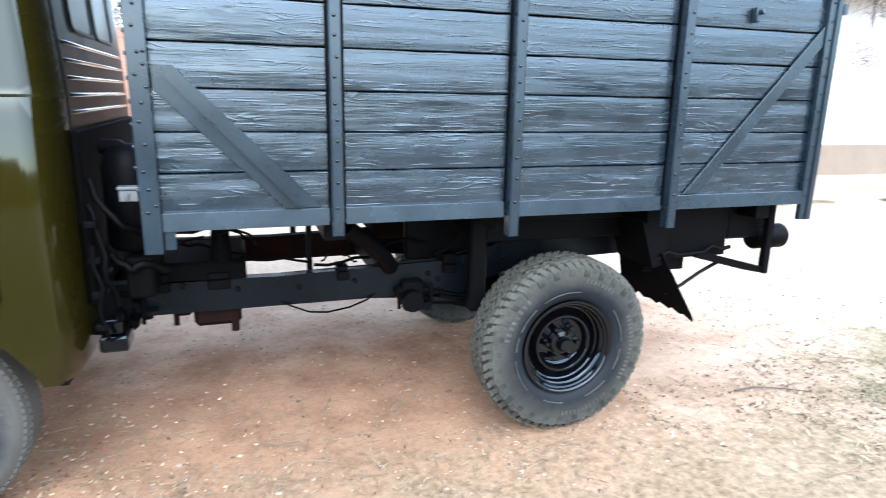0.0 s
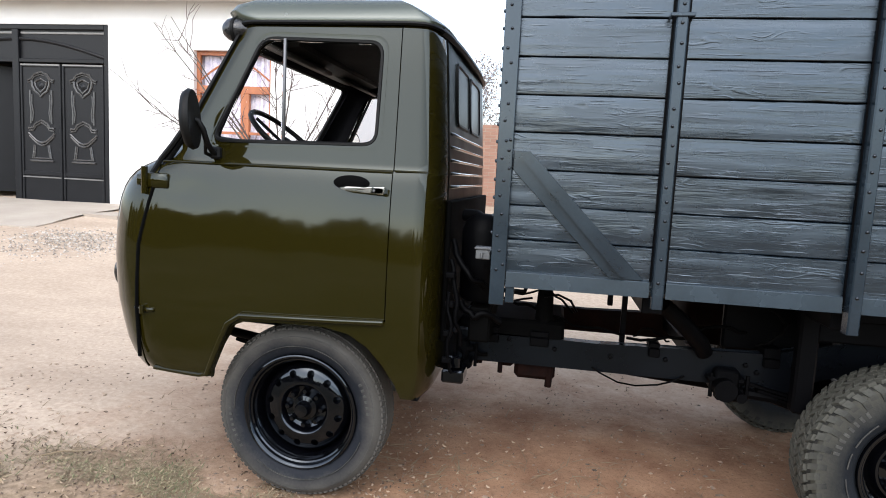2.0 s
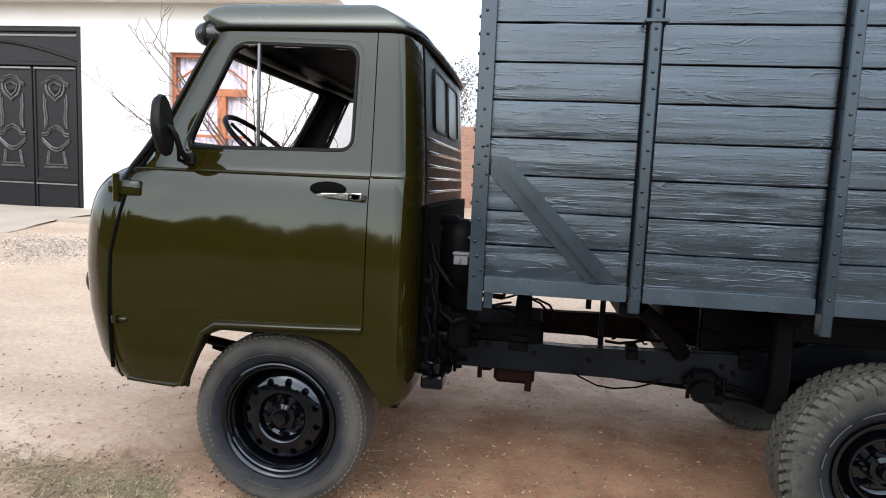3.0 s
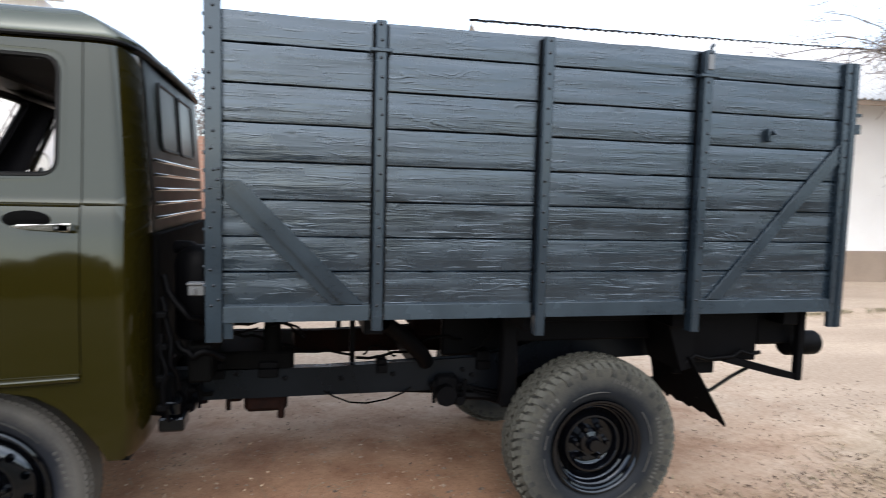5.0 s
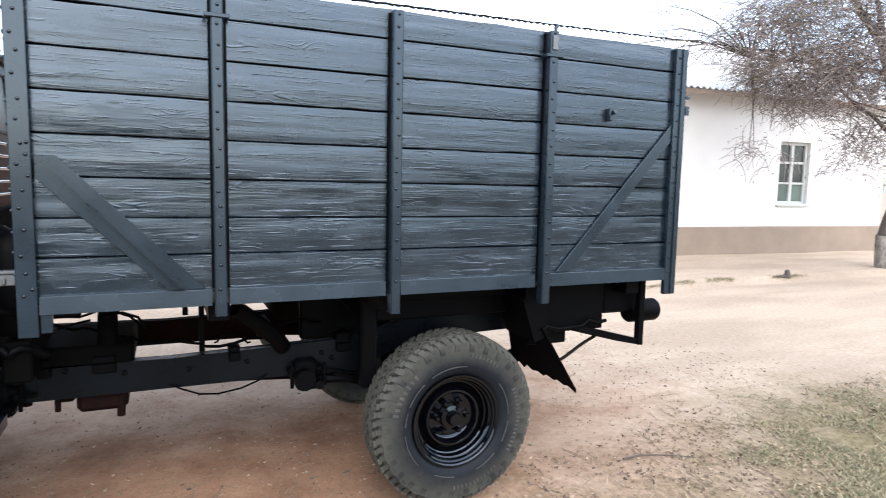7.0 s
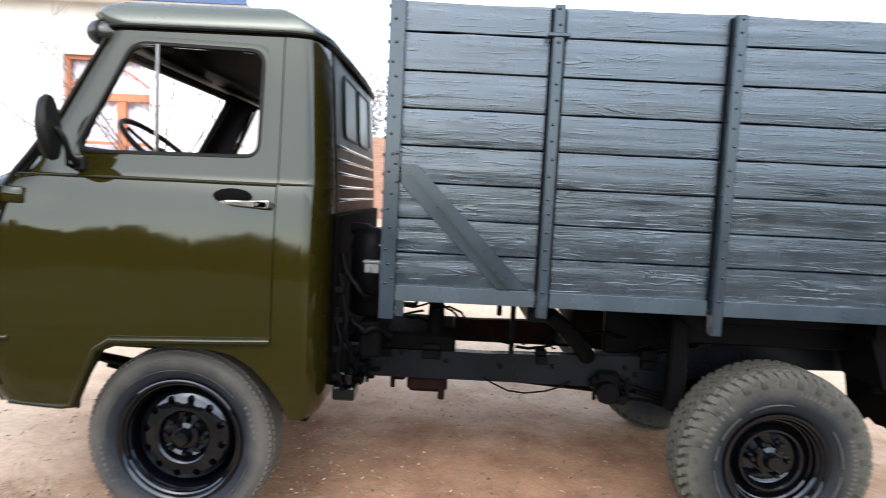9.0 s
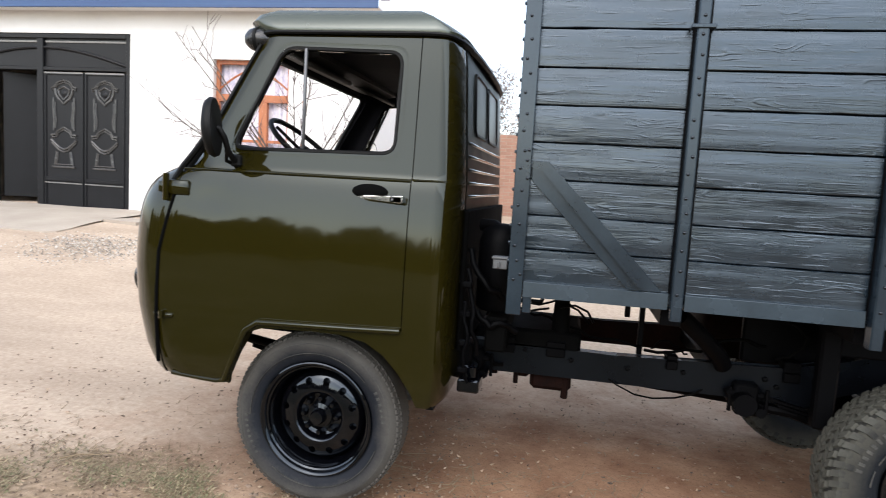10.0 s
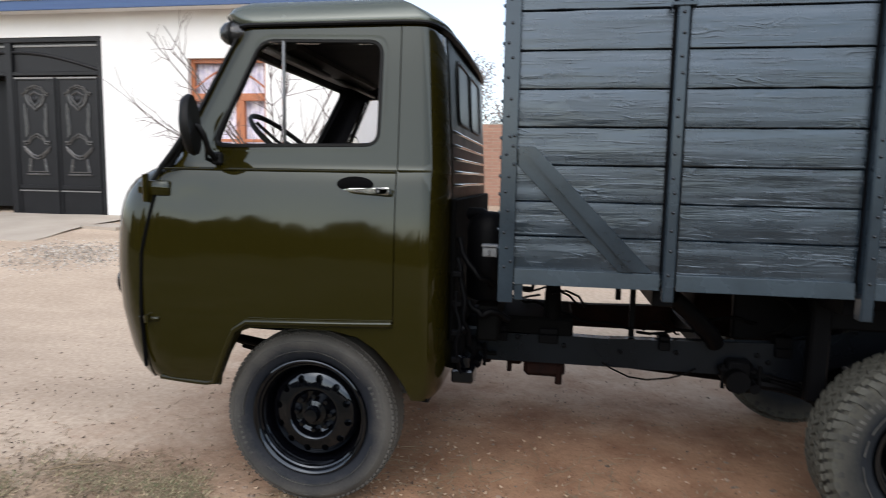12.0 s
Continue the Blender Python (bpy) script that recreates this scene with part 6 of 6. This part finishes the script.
part("transfer_case", boxes(((0.93, 0.54, 0.515), (1.13, 0.9, 0.74)), ((0.84, 0.58, 0.555), (0.93, 0.85, 0.72)), bevel=0.02), "rust", truck, "rusty transfer case with a drain lug")
for a, b, r in (((1.105, 0.55, 0.6), (1.1, 0.55, 0.485), 0.017), ((0.86, 0.56, 0.6), (0.86, 0.56, 0.53), 0.012), ((0.75, 0.56, 0.62), (0.75, 0.56, 0.57), 0.02)):
    part("drain_lug", tube(bmesh.new(), [a, b], r, 8), "rust", truck)
bm = bmesh.new()
tube(bm, [(1.3, 0.5, 0.62), (1.34, 0.48, 0.6), (1.42, 0.47, 0.568), (1.5, 0.47, 0.56), (1.6, 0.47, 0.575), (1.68, 0.48, 0.6), (1.72, 0.5, 0.62)], 0.0045, 6)
part("brake_hose", bm, "void", truck, smooth=60)
bm = bmesh.new()
tube(bm, [(1.18, 0.8, 0.66), (1.3, 0.8, 0.61), (1.4, 0.82, 0.6), (1.6, 0.85, 0.62)], 0.004, 5)
part("brake_pipe", bm, "rust", truck)
# steering arm and rod in front of the wheel
bm = bmesh.new()
tube(bm, [(-0.9, 0.46, 0.655), (-0.55, 0.44, 0.645), (-0.3, 0.42, 0.615), (-0.1, 0.42, 0.57)], 0.024, 8)
tube(bm, [(-0.42, 0.4, 0.61), (-0.38, 0.39, 0.585), (-0.34, 0.4, 0.6)], 0.007, 6)
part("drag_link", bm, "black", truck, smooth=50)
# inner wheel arch
bm = bmesh.new()
prism(bm, [(-0.2, 0.85), (0.2, 0.86), (0.4, 0.74), (0.52, 0.52), (0.55, 0.52), (0.43, 0.77), (0.22, 0.89), (-0.2, 0.88)], "y", 0.06, 0.5)
part("inner_arch", bm, "black", truck)

# black sheet added to keep the lower rear wall dark, hoses and clips behind the cab
part("splash_guard", boxes(((0.6, 0.25, 0.74), (0.625, 1.65, 1.38)), bevel=0.006), "void", truck, "black sheet added over the dark lower part of the rear wall")
for k, (pts, r) in enumerate((([(0.64, 0.22, 1.12), (0.67, 0.2, 1.0), (0.68, 0.19, 0.86), (0.7, 0.24, 0.74)], 0.011), ([(0.63, 0.3, 1.2), (0.68, 0.26, 1.1), (0.74, 0.24, 1.04), (0.8, 0.3, 1.0)], 0.014),
                              ([(0.64, 0.17, 0.98), (0.66, 0.16, 0.84), (0.65, 0.17, 0.7), (0.67, 0.2, 0.62)], 0.008), ([(0.68, 0.3, 0.92), (0.74, 0.28, 0.86), (0.8, 0.3, 0.88), (0.86, 0.34, 0.84)], 0.016))):
    bm = bmesh.new()
    line = []
    for i in range(13):
        a, f = divmod(i, 4)
        p, q = Vector(pts[a]), Vector(pts[min(a + 1, 3)])
        line.append(p.lerp(q, f / 4) + Vector((0.006 * math.sin(i * 1.4 + k), 0, 0.006 * math.cos(i * 1.9))))
    tube(bm, line, r, 8)
    part("hose", bm, "black", truck, smooth=60)
for z in (0.68, 0.8, 0.93, 1.06):
    part("clip", boxes(((0.626, 0.165, z - 0.012), (0.668, 0.2, z + 0.012)), bevel=0.004), "black", truck)
part("cab_mount", boxes(((0.62, 0.22, 0.56), (0.72, 0.36, 0.62)), ((0.64, 0.24, 0.62), (0.7, 0.32, 0.68)), bevel=0.008), "rim", truck, "black rubber and steel cab mount")

# steering box, air cleaner and pipes between cab and box
bm = bmesh.new()
turned(bm, [(0.0, -0.18), (0.09, -0.18), (0.105, -0.16), (0.105, 0.14), (0.09, 0.19), (0.05, 0.22), (0.0, 0.225)], 24, (0.76, 0.42, 1.1), "z", closed=False)
tube(bm, [(0.78, 0.36, 1.22), (0.77, 0.38, 1.28), (0.72, 0.42, 1.31), (0.66, 0.44, 1.31)], 0.03, 12)
part("air_cleaner", bm, "black", truck, "black round air cleaner behind the cab", smooth=40)
part("junction_box", boxes(((0.765, 0.06, 1.155), (0.825, 0.1, 1.195)), ((0.76, 0.055, 1.195), (0.83, 0.105, 1.206)), ((0.785, 0.052, 1.16), (0.797, 0.06, 1.185)), bevel=0.003), "bright", truck, "small grey metal junction box")
part("battery_tray", boxes(((0.72, 0.3, 0.74), (0.82, 0.75, 0.9)), bevel=0.01), "void", truck)
part("tool_tray", boxes(((0.8, 0.5, 0.72), (1.16, 0.95, 0.82)), bevel=0.015), "void", truck, smooth=40)
bm = bmesh.new()
tube(bm, [(1.06, 0.55, 0.81), (1.06, 0.55, 0.93), (1.06, 0.55, 0.975), (1.06, 0.55, 0.995)], 0.045, 12, taper=0.03)
part("filler_neck", bm, "void", truck, smooth=40)
bm = bmesh.new()
tube(bm, [(1.05, 0.5, 0.94), (1.12, 0.5, 0.955), (1.18, 0.5, 0.93), (1.21, 0.5, 0.88)], 0.006, 6)
tube(bm, [(0.88, 0.5, 0.9), (0.95, 0.5, 0.92), (1.0, 0.5, 0.93)], 0.006, 6)
tube(bm, [(0.86, 0.48, 0.96), (0.96, 0.48, 0.96), (0.98, 0.48, 1.03)], 0.012, 8)
part("loom", bm, "black", truck, smooth=60)
for x, z in ((1.36, 0.9), (1.43, 0.72)):
    part("box_strut", boxes(((x, 0.62, z), (x + 0.025, 0.65, 1.06)), bevel=0.003), "black", truck)
# the slanting support and the black housing before the rear wheel
bm = bmesh.new()
tube(bm, [(1.56, 0.3, 0.985), (1.66, 0.36, 0.9), (1.76, 0.43, 0.8), (1.79, 0.47, 0.75)], 0.038, 12)
part("exhaust_elbow", bm, "black", truck, "glossy black slanting pipe", smooth=50)
part("bracket_post", boxes(((2.12, 0.3, 0.56), (2.2, 0.36, 1.05)), bevel=0.01), "black", truck)
part("fuel_tank", boxes(((1.85, 1.15, 0.72), (2.3, 1.7, 0.99)), bevel=0.04), "rust", truck, "rusty brown tank across the frame", smooth=60)
part("black_shield", boxes(((1.9, 0.62, 0.74), (2.35, 0.66, 1.04)), bevel=0.01), "black", truck)
part("sub_frame", boxes(((2.2, 0.34, 0.87), (3.72, 0.42, 0.985)), bevel=0.008), "black", truck, "black painted beam below the box")
part("side_skirt", boxes(((2.2, 0.26, 0.98), (3.62, 0.29, 1.06)), bevel=0.004), "black", truck)
TAIL = pose(-0.025, 0, 0)
part("skirt_plate", boxes(((2.98, 0.16, 0.79), (3.42, 0.175, 1.055)), bevel=0.003), "black", truck, at=TAIL)
part("lower_plate", boxes(((3.0, 0.2, 0.72), (3.22, 0.23, 0.79)), bevel=0.005), "black", truck, at=TAIL)
bm = bmesh.new()
tube(bm, [(3.0, 0.13, 0.79), (3.05, 0.12, 0.835), (3.12, 0.12, 0.815), (3.26, 0.12, 0.822), (3.3, 0.12, 0.85), (3.36, 0.12, 0.83), (3.41, 0.12, 0.84)], 0.01, 8)
part("latch_rod", bm, "black", truck, smooth=60, at=TAIL)
part("rear_housing", boxes(((3.44, 0.18, 0.86), (3.72, 0.5, 1.05)), bevel=0.01), "black", truck, at=TAIL)
bm = bmesh.new()
prism(bm, [(3.2, 0.8), (3.26, 0.82), (3.66, 0.715), (3.66, 0.685), (3.5, 0.72)], "y", 0.12, 0.16)
part("rear_guard", bm, "black", truck, at=TAIL)
part("guard_bar", boxes(((3.625, 0.11, 0.69), (3.66, 0.15, 1.06)), bevel=0.004), "black", truck, at=TAIL)
bm = bmesh.new()
turned(bm, [(0.0, -0.1), (0.055, -0.1), (0.062, -0.09), (0.062, 0.08), (0.056, 0.09), (0.0, 0.09)], 24, (3.73, 0.22, 0.855), "x", closed=False)
part("tail_lamp", bm, "black", truck, "black round tail lamp housing", smooth=40, at=TAIL)
bm = bmesh.new()
tube(bm, [(3.12, 0.19, 0.605), (3.2, 0.18, 0.645), (3.3, 0.17, 0.71), (3.42, 0.16, 0.77)], 0.009, 6)
part("flap_stay", bm, "seal", truck, smooth=60, at=TAIL)
bm = bmesh.new()
edge = [(0.0, 0.0), (0.2, 0.0), (0.2, -0.345), (0.193, -0.37), (0.18, -0.335), (0.168, -0.34), (0.15, -0.312), (0.14, -0.325), (0.118, -0.3), (0.105, -0.315), (0.09, -0.295), (0.07, -0.3), (0.055, -0.272), (0.04, -0.295), (0.025, -0.262), (0.012, -0.285), (0.0, -0.27)]
prism(bm, [(0.07 + u, v) for u, v in edge], "x", 0.0, 0.008)
for v in bm.verts:                                       # the flap leans back and curls a little
    d = -v.co.z
    v.co = Vector((3.01 + v.co.x + d * (0.1 + 2.0 * (v.co.y - 0.07)) + d * d * 0.3, 0.1 + (0.27 - v.co.y) * 1.8, 0.83 + v.co.z * 0.96))
part("mud_flap", bm, "black", truck, "torn black rubber mud flap", smooth=30, at=TAIL)
bm = bmesh.new()
prism(bm, [(2.88, 1.05), (3.0, 1.05), (3.06, 0.78), (2.98, 0.76)], "y", 0.12, 0.4)
part("flap_plate", bm, "black", truck, at=TAIL)

# lines, clips and brackets along the frame
for k, pts in enumerate(([(0.72, 0.6, 1.0), (0.86, 0.56, 0.9), (1.0, 0.57, 0.87), (1.2, 0.58, 0.8), (1.45, 0.6, 0.77)], [(0.74, 0.66, 1.04), (0.9, 0.62, 0.92), (1.08, 0.64, 0.95), (1.2, 0.7, 0.84)],
                         [(1.45, 0.52, 0.765), (1.7, 0.53, 0.79), (1.84, 0.56, 0.86), (2.0, 0.6, 0.83)], [(1.5, 0.66, 0.75), (1.55, 0.62, 0.81), (1.6, 0.6, 0.79), (1.66, 0.6, 0.75)],
                         [(0.56, 0.52, 0.66), (0.62, 0.47, 0.7), (0.72, 0.46, 0.66), (0.8, 0.48, 0.63)], [(2.02, 0.4, 0.99), (2.1, 0.38, 0.93), (2.08, 0.42, 0.86), (2.0, 0.45, 0.8)])):
    bm = bmesh.new()
    fine = []
    for i in range(len(pts) * 4 - 3):
        a, f = divmod(i, 4)
        p, q = Vector(pts[a]), Vector(pts[min(a + 1, len(pts) - 1)])
        fine.append(p.lerp(q, f / 4) + Vector((0, 0, 0.008 * math.sin(i * 1.9 + k))))
    tube(bm, fine, (0.007, 0.006, 0.008, 0.005, 0.011, 0.007)[k], 6)
    part("pipe", bm, "void", truck, smooth=60)
for x, z in ((0.62, 0.7), (0.9, 0.72), (1.12, 0.69), (1.38, 0.68), (1.63, 0.69), (1.98, 0.7), (2.03, 0.67)):
    bm = bmesh.new()
    turned(bm, [(0.0, -0.014), (0.011, -0.012), (0.013, 0.0)], 6, (x, 0.5, z), "y", closed=False)
    part("frame_bolt", bm, "black", truck)
for x, w, h in ((0.56, 0.07, 0.06), (0.8, 0.05, 0.035), (1.0, 0.09, 0.03), (1.55, 0.05, 0.025), (2.05, 0.07, 0.05)):
    part("bracket", boxes(((x, 0.485, 0.742), (x + w, 0.58, 0.742 + h)), ((x, 0.478, 0.7), (x + w, 0.5, 0.742)), bevel=0.004), "black", truck)
bm = bmesh.new()
turned(bm, [(0.0, -0.05), (0.05, -0.05), (0.06, -0.03), (0.06, 0.05), (0.04, 0.075), (0.0, 0.08)], 18, (0.6, 0.48, 0.7), "y", closed=False)
part("steering_joint", bm, "black", truck, smooth=40)
part("splash_plate", boxes(((0.58, 0.36, 0.58), (0.66, 0.44, 0.76)), bevel=0.012), "black", truck)

# ---- cargo box ----
BX0, BX1 = 0.862, 3.665
JOINTS = [1.07, 1.253, 1.389, 1.531, 1.676, 1.82, 1.964, 2.112, 2.228]
deck = part("cargo_box", boxes(((BX0, 0.05, 1.055), (BX1, 1.85, 1.09)), bevel=0.004), "plank", truck, "tall grey painted plank cargo box with steel straps")


def plank(x0, x1, z0, z1, top, seed):
    """A board along x with eased edges and slightly uneven faces; top: a waney upper edge."""
    rnd = random.Random(seed)
    n = 30
    crown, peak = rnd.uniform(0.0002, 0.0016), rnd.uniform(0.35, 0.6)
    gap = 0.0022
    rows = []
    for i in range(n + 1):
        x = x0 + (x1 - x0) * i / n
        dz0, dz1 = rnd.gauss(0, 0.0008), rnd.gauss(0, 0.0008)
        if top:
            dz1 += 0.006 * noise.noise(Vector((x * 2.1, seed, 0))) + 0.003 * noise.noise(Vector((x * 9, seed, 1)))
        dy = 0.0012 * noise.noise(Vector((x * 1.5, z0 * 3, seed)))
        a, b = z0 + gap + dz0, z1 - gap + dz1
        prof = [(0.023, a), (0.0197 + crown, a + 0.0025)]
        for j in range(1, 8):
            f = j / 8
            u = (f - peak) / (peak if f < peak else 1 - peak)
            prof.append((0.0195 + crown * abs(u) ** 1.7, a + 0.0025 + (b - a - 0.005) * f))
        prof += [(0.0197 + crown, b - 0.0025), (0.0235 + crown, b), (0.045, b), (0.045, a)]
        rows.append([(x, y + dy if y < 0.04 else y, z) for y, z in prof])
    bm = bmesh.new()
    vr = [[bm.verts.new(p) for p in row] for row in rows]
    k = len(vr[0])
    for A, B in zip(vr, vr[1:]):
        for i in range(k):
            bm.faces.new((A[i], A[(i + 1) % k], B[(i + 1) % k], B[i]))
    bm.faces.new(vr[0][::-1])
    bm.faces.new(vr[-1])
    return bm


for k, (z0, z1) in enumerate(zip(JOINTS, JOINTS[1:])):
    for far in (0, 1):
        bm = plank(BX0, BX1, z0, z1, k == 7, 100 + k + 20 * far)
        part("plank", mirrored(bm) if far else bm, "plank", deck, smooth=30)
    for x in (BX0 + 0.0, BX1 - 0.03):
        part("end_plank", boxes(((x, 0.05, z0 + 0.003), (x + 0.03, 1.85, z1 - 0.003)), bevel=0.003), "plank", deck)

# a dark backing, so that no light shows through the joints
part("lining", boxes(((BX0 + 0.004, 0.0455, 1.08), (3.712, 0.0495, 2.2))), "trim", deck)

POSTS = [(1.482, 1.022, 2.222, 0.062), (2.17, 0.986, 2.216, 0.062), (2.91, 0.985, 2.218, 0.062)]
FACE = -0.032       # the outer face of the posts in y
rivet_bm = bmesh.new()
turned(rivet_bm, [(0.0, -0.0045), (0.004, -0.004), (0.0062, -0.0022), (0.007, 0.001)], 10, (0, 0, 0), "y", closed=False)
rivet = None


def rivets(xs, zs, y, parent):
    global rivet, rivet_bm
    for x, z in zip(xs, zs):
        if rivet is None:
            rivet = part("bolt", rivet_bm, "rim", parent, at=pose(x, y, z), smooth=40).data
        else:
            again("bolt", rivet, parent, pose(x, y, z))


rr = random.Random(3)


def strap(x, z0, z1, w, angle_side=1):
    """A vertical steel channel: a flat face with two flanges standing on the boards."""
    # black strip laid on the boards as the shade along the post's sides
    part("post_backing", boxes(((x - w / 2 + 0.002, 0.0125, z0 + 0.1), (x + w / 2 + 0.004, 0.0165, z1 - 0.005))), "black", deck)
    h = w / 2 - 0.01
    e = 0.0045
    bm = bmesh.new()
    prism(bm, [(x - h, 0.017), (x - h, FACE + e), (x - h + e, FACE), (x + h - e, FACE), (x + h, FACE + e), (x + h, 0.017), (x + h - 0.006, 0.017), (x + h - 0.006, FACE + 0.006), (x - h + 0.006, FACE + 0.006), (x - h + 0.006, 0.017)], "z", z0, z1)
    part("post", bm, "steel", deck, "grey steel channel post", smooth=40)
    zs = []
    for a, b in zip(JOINTS, JOINTS[1:]):
        zs += [a + (b - a) * 0.28, a + (b - a) * 0.75]
    rivets([x + rr.uniform(-0.006, 0.006) for _ in zs], [z + rr.uniform(-0.01, 0.01) for z in zs], FACE, deck)


for x, z0, z1, w in POSTS:
    strap(x, z0, z1, w)
# the front corner: a plain angle
part("corner_post", boxes(((0.836, -0.012, 0.985), (0.897, -0.004, 2.3)), ((0.836, -0.004, 0.985), (0.844, 0.06, 2.3)), bevel=0.002), "steel", deck, "grey steel corner angle", smooth=40)
zs = [1.13 + 0.0725 * i for i in range(18)]
rivets([0.856 + (0.012 if i % 2 else 0.0) + rr.uniform(-0.004, 0.004) for i in range(18)], [z + rr.uniform(-0.012, 0.012) for z in zs], -0.012, deck)
rivets([0.884, 0.887, 0.882, 0.886], [1.15, 1.53, 1.6, 1.64], -0.012, deck)
part("corner_foot", boxes(((0.9, 0.0, 0.995), (0.935, 0.03, 1.06)), bevel=0.002), "steel", deck)
# edge bolts seen in outline on the front of the corner
for i in range(15):
    z = 1.2 + 0.072 * i
    if i == 0:
        bm = bmesh.new()
        turned(bm, [(0.0, -0.009), (0.006, -0.008), (0.008, 0.0)], 8, (0, 0, 0), "x", closed=False)
        nub = part("bolt", bm, "steel", deck, at=pose(0.835, 0.02, z)).data
    else:
        again("bolt", nub, deck, pose(0.835, 0.02, z + rr.uniform(-0.008, 0.008)))
# the rear corner channel
part("rear_post", prism(bmesh.new(), [(3.648, 0.017), (3.648, -0.004), (3.65, -0.006), (3.682, -0.006), (3.683, -0.014), (3.69, -0.014), (3.691, -0.006), (3.718, -0.006), (3.72, -0.004), (3.72, 0.05), (3.714, 0.05), (3.714, 0.0), (3.654, 0.0), (3.654, 0.017)], "z", 0.985, 2.222),
     "steel", deck, "grey steel rear corner channel", smooth=40)
rivets([3.667] * 15, [1.1 + 0.077 * i for i in range(15)], -0.006, deck)
for za, zb in ((1.98, 1.995), (1.9, 1.945)):
    part("tail_hinge", boxes(((3.721, -0.01, za), (3.744, 0.03, zb)), bevel=0.002), "steel", deck)
# lower rail in bays
for a, b in ((0.9, 1.452), (1.514, 2.135), (2.201, 2.865), (2.941, 3.648)):
    part("bottom_rail", prism(bmesh.new(), [(-0.0065, 1.06), (-0.002, 1.119), (0.0, 1.121), (0.0175, 1.121), (0.0175, 1.115), (0.004, 1.115), (-0.0005, 1.06)], "x", a, b), "steel", deck, "grey steel angle rail", smooth=40)
# clamps near the top
for x in (1.482, 2.91):
    part("clamp", boxes(((x - 0.043, FACE - 0.008, 2.104), (x + 0.043, FACE, 2.118)), ((x - 0.043, FACE, 2.104), (x - 0.035, 0.0165, 2.118)), ((x + 0.035, FACE, 2.104), (x + 0.043, 0.0165, 2.118)), bevel=0.002), "steel", deck)
bm = bmesh.new()
tube(bm, [(2.913, -0.024, 2.2), (2.915, -0.024, 2.235), (2.926, -0.024, 2.245)], 0.008, 6)
part("hook", bm, "steel", deck)
part("clamp_plate", boxes(((2.896, FACE - 0.007, 2.135), (2.924, FACE, 2.2)), bevel=0.002), "bright", deck, "pale bare metal clamp plate")
# slanting braces
for pts in ([(0.902, 1.60), (0.965, 1.60), (1.43, 1.124), (1.30, 1.124), (0.902, 1.525)],):
    bm = bmesh.new()
    prism(bm, pts, "y", 0.005, 0.0125)
    bmesh.ops.bevel(bm, geom=bm.edges[:], offset=0.0015, segments=1, affect="EDGES")
    part("brace", bm, "steel", deck, "slanting grey steel brace")
    bm = bmesh.new()
    prism(bm, [(0.93, 1.575), (0.945, 1.58), (1.36, 1.135), (1.34, 1.135)], "y", -0.012, 0.005)
    part("brace_rib", bm, "steel", deck)
bm = bmesh.new()
prism(bm, [(3.647, 1.85), (3.647, 1.765), (3.06, 1.124), (2.985, 1.124)], "y", 0.004, 0.012)
bmesh.ops.bevel(bm, geom=bm.edges[:], offset=0.0015, segments=1, affect="EDGES")
part("brace", bm, "steel", deck, "slanting grey steel brace")
# rope peg on the third board
bm = bmesh.new()
box(bm, (3.245, -0.012, 1.845), (3.268, 0.016, 1.905), 0.004)
tube(bm, [(3.258, 0.0, 1.885), (3.26, -0.022, 1.884), (3.262, -0.032, 1.888)], 0.011, 10)
part("rope_peg", bm, "steel", deck, smooth=40)
# cross bearers below the deck
for x in (1.48, 2.17, 2.9, 3.5):
    part("bearer", boxes(((x - 0.04, 0.06, 0.985), (x + 0.04, 1.84, 1.054)), bevel=0.004), "black", deck)
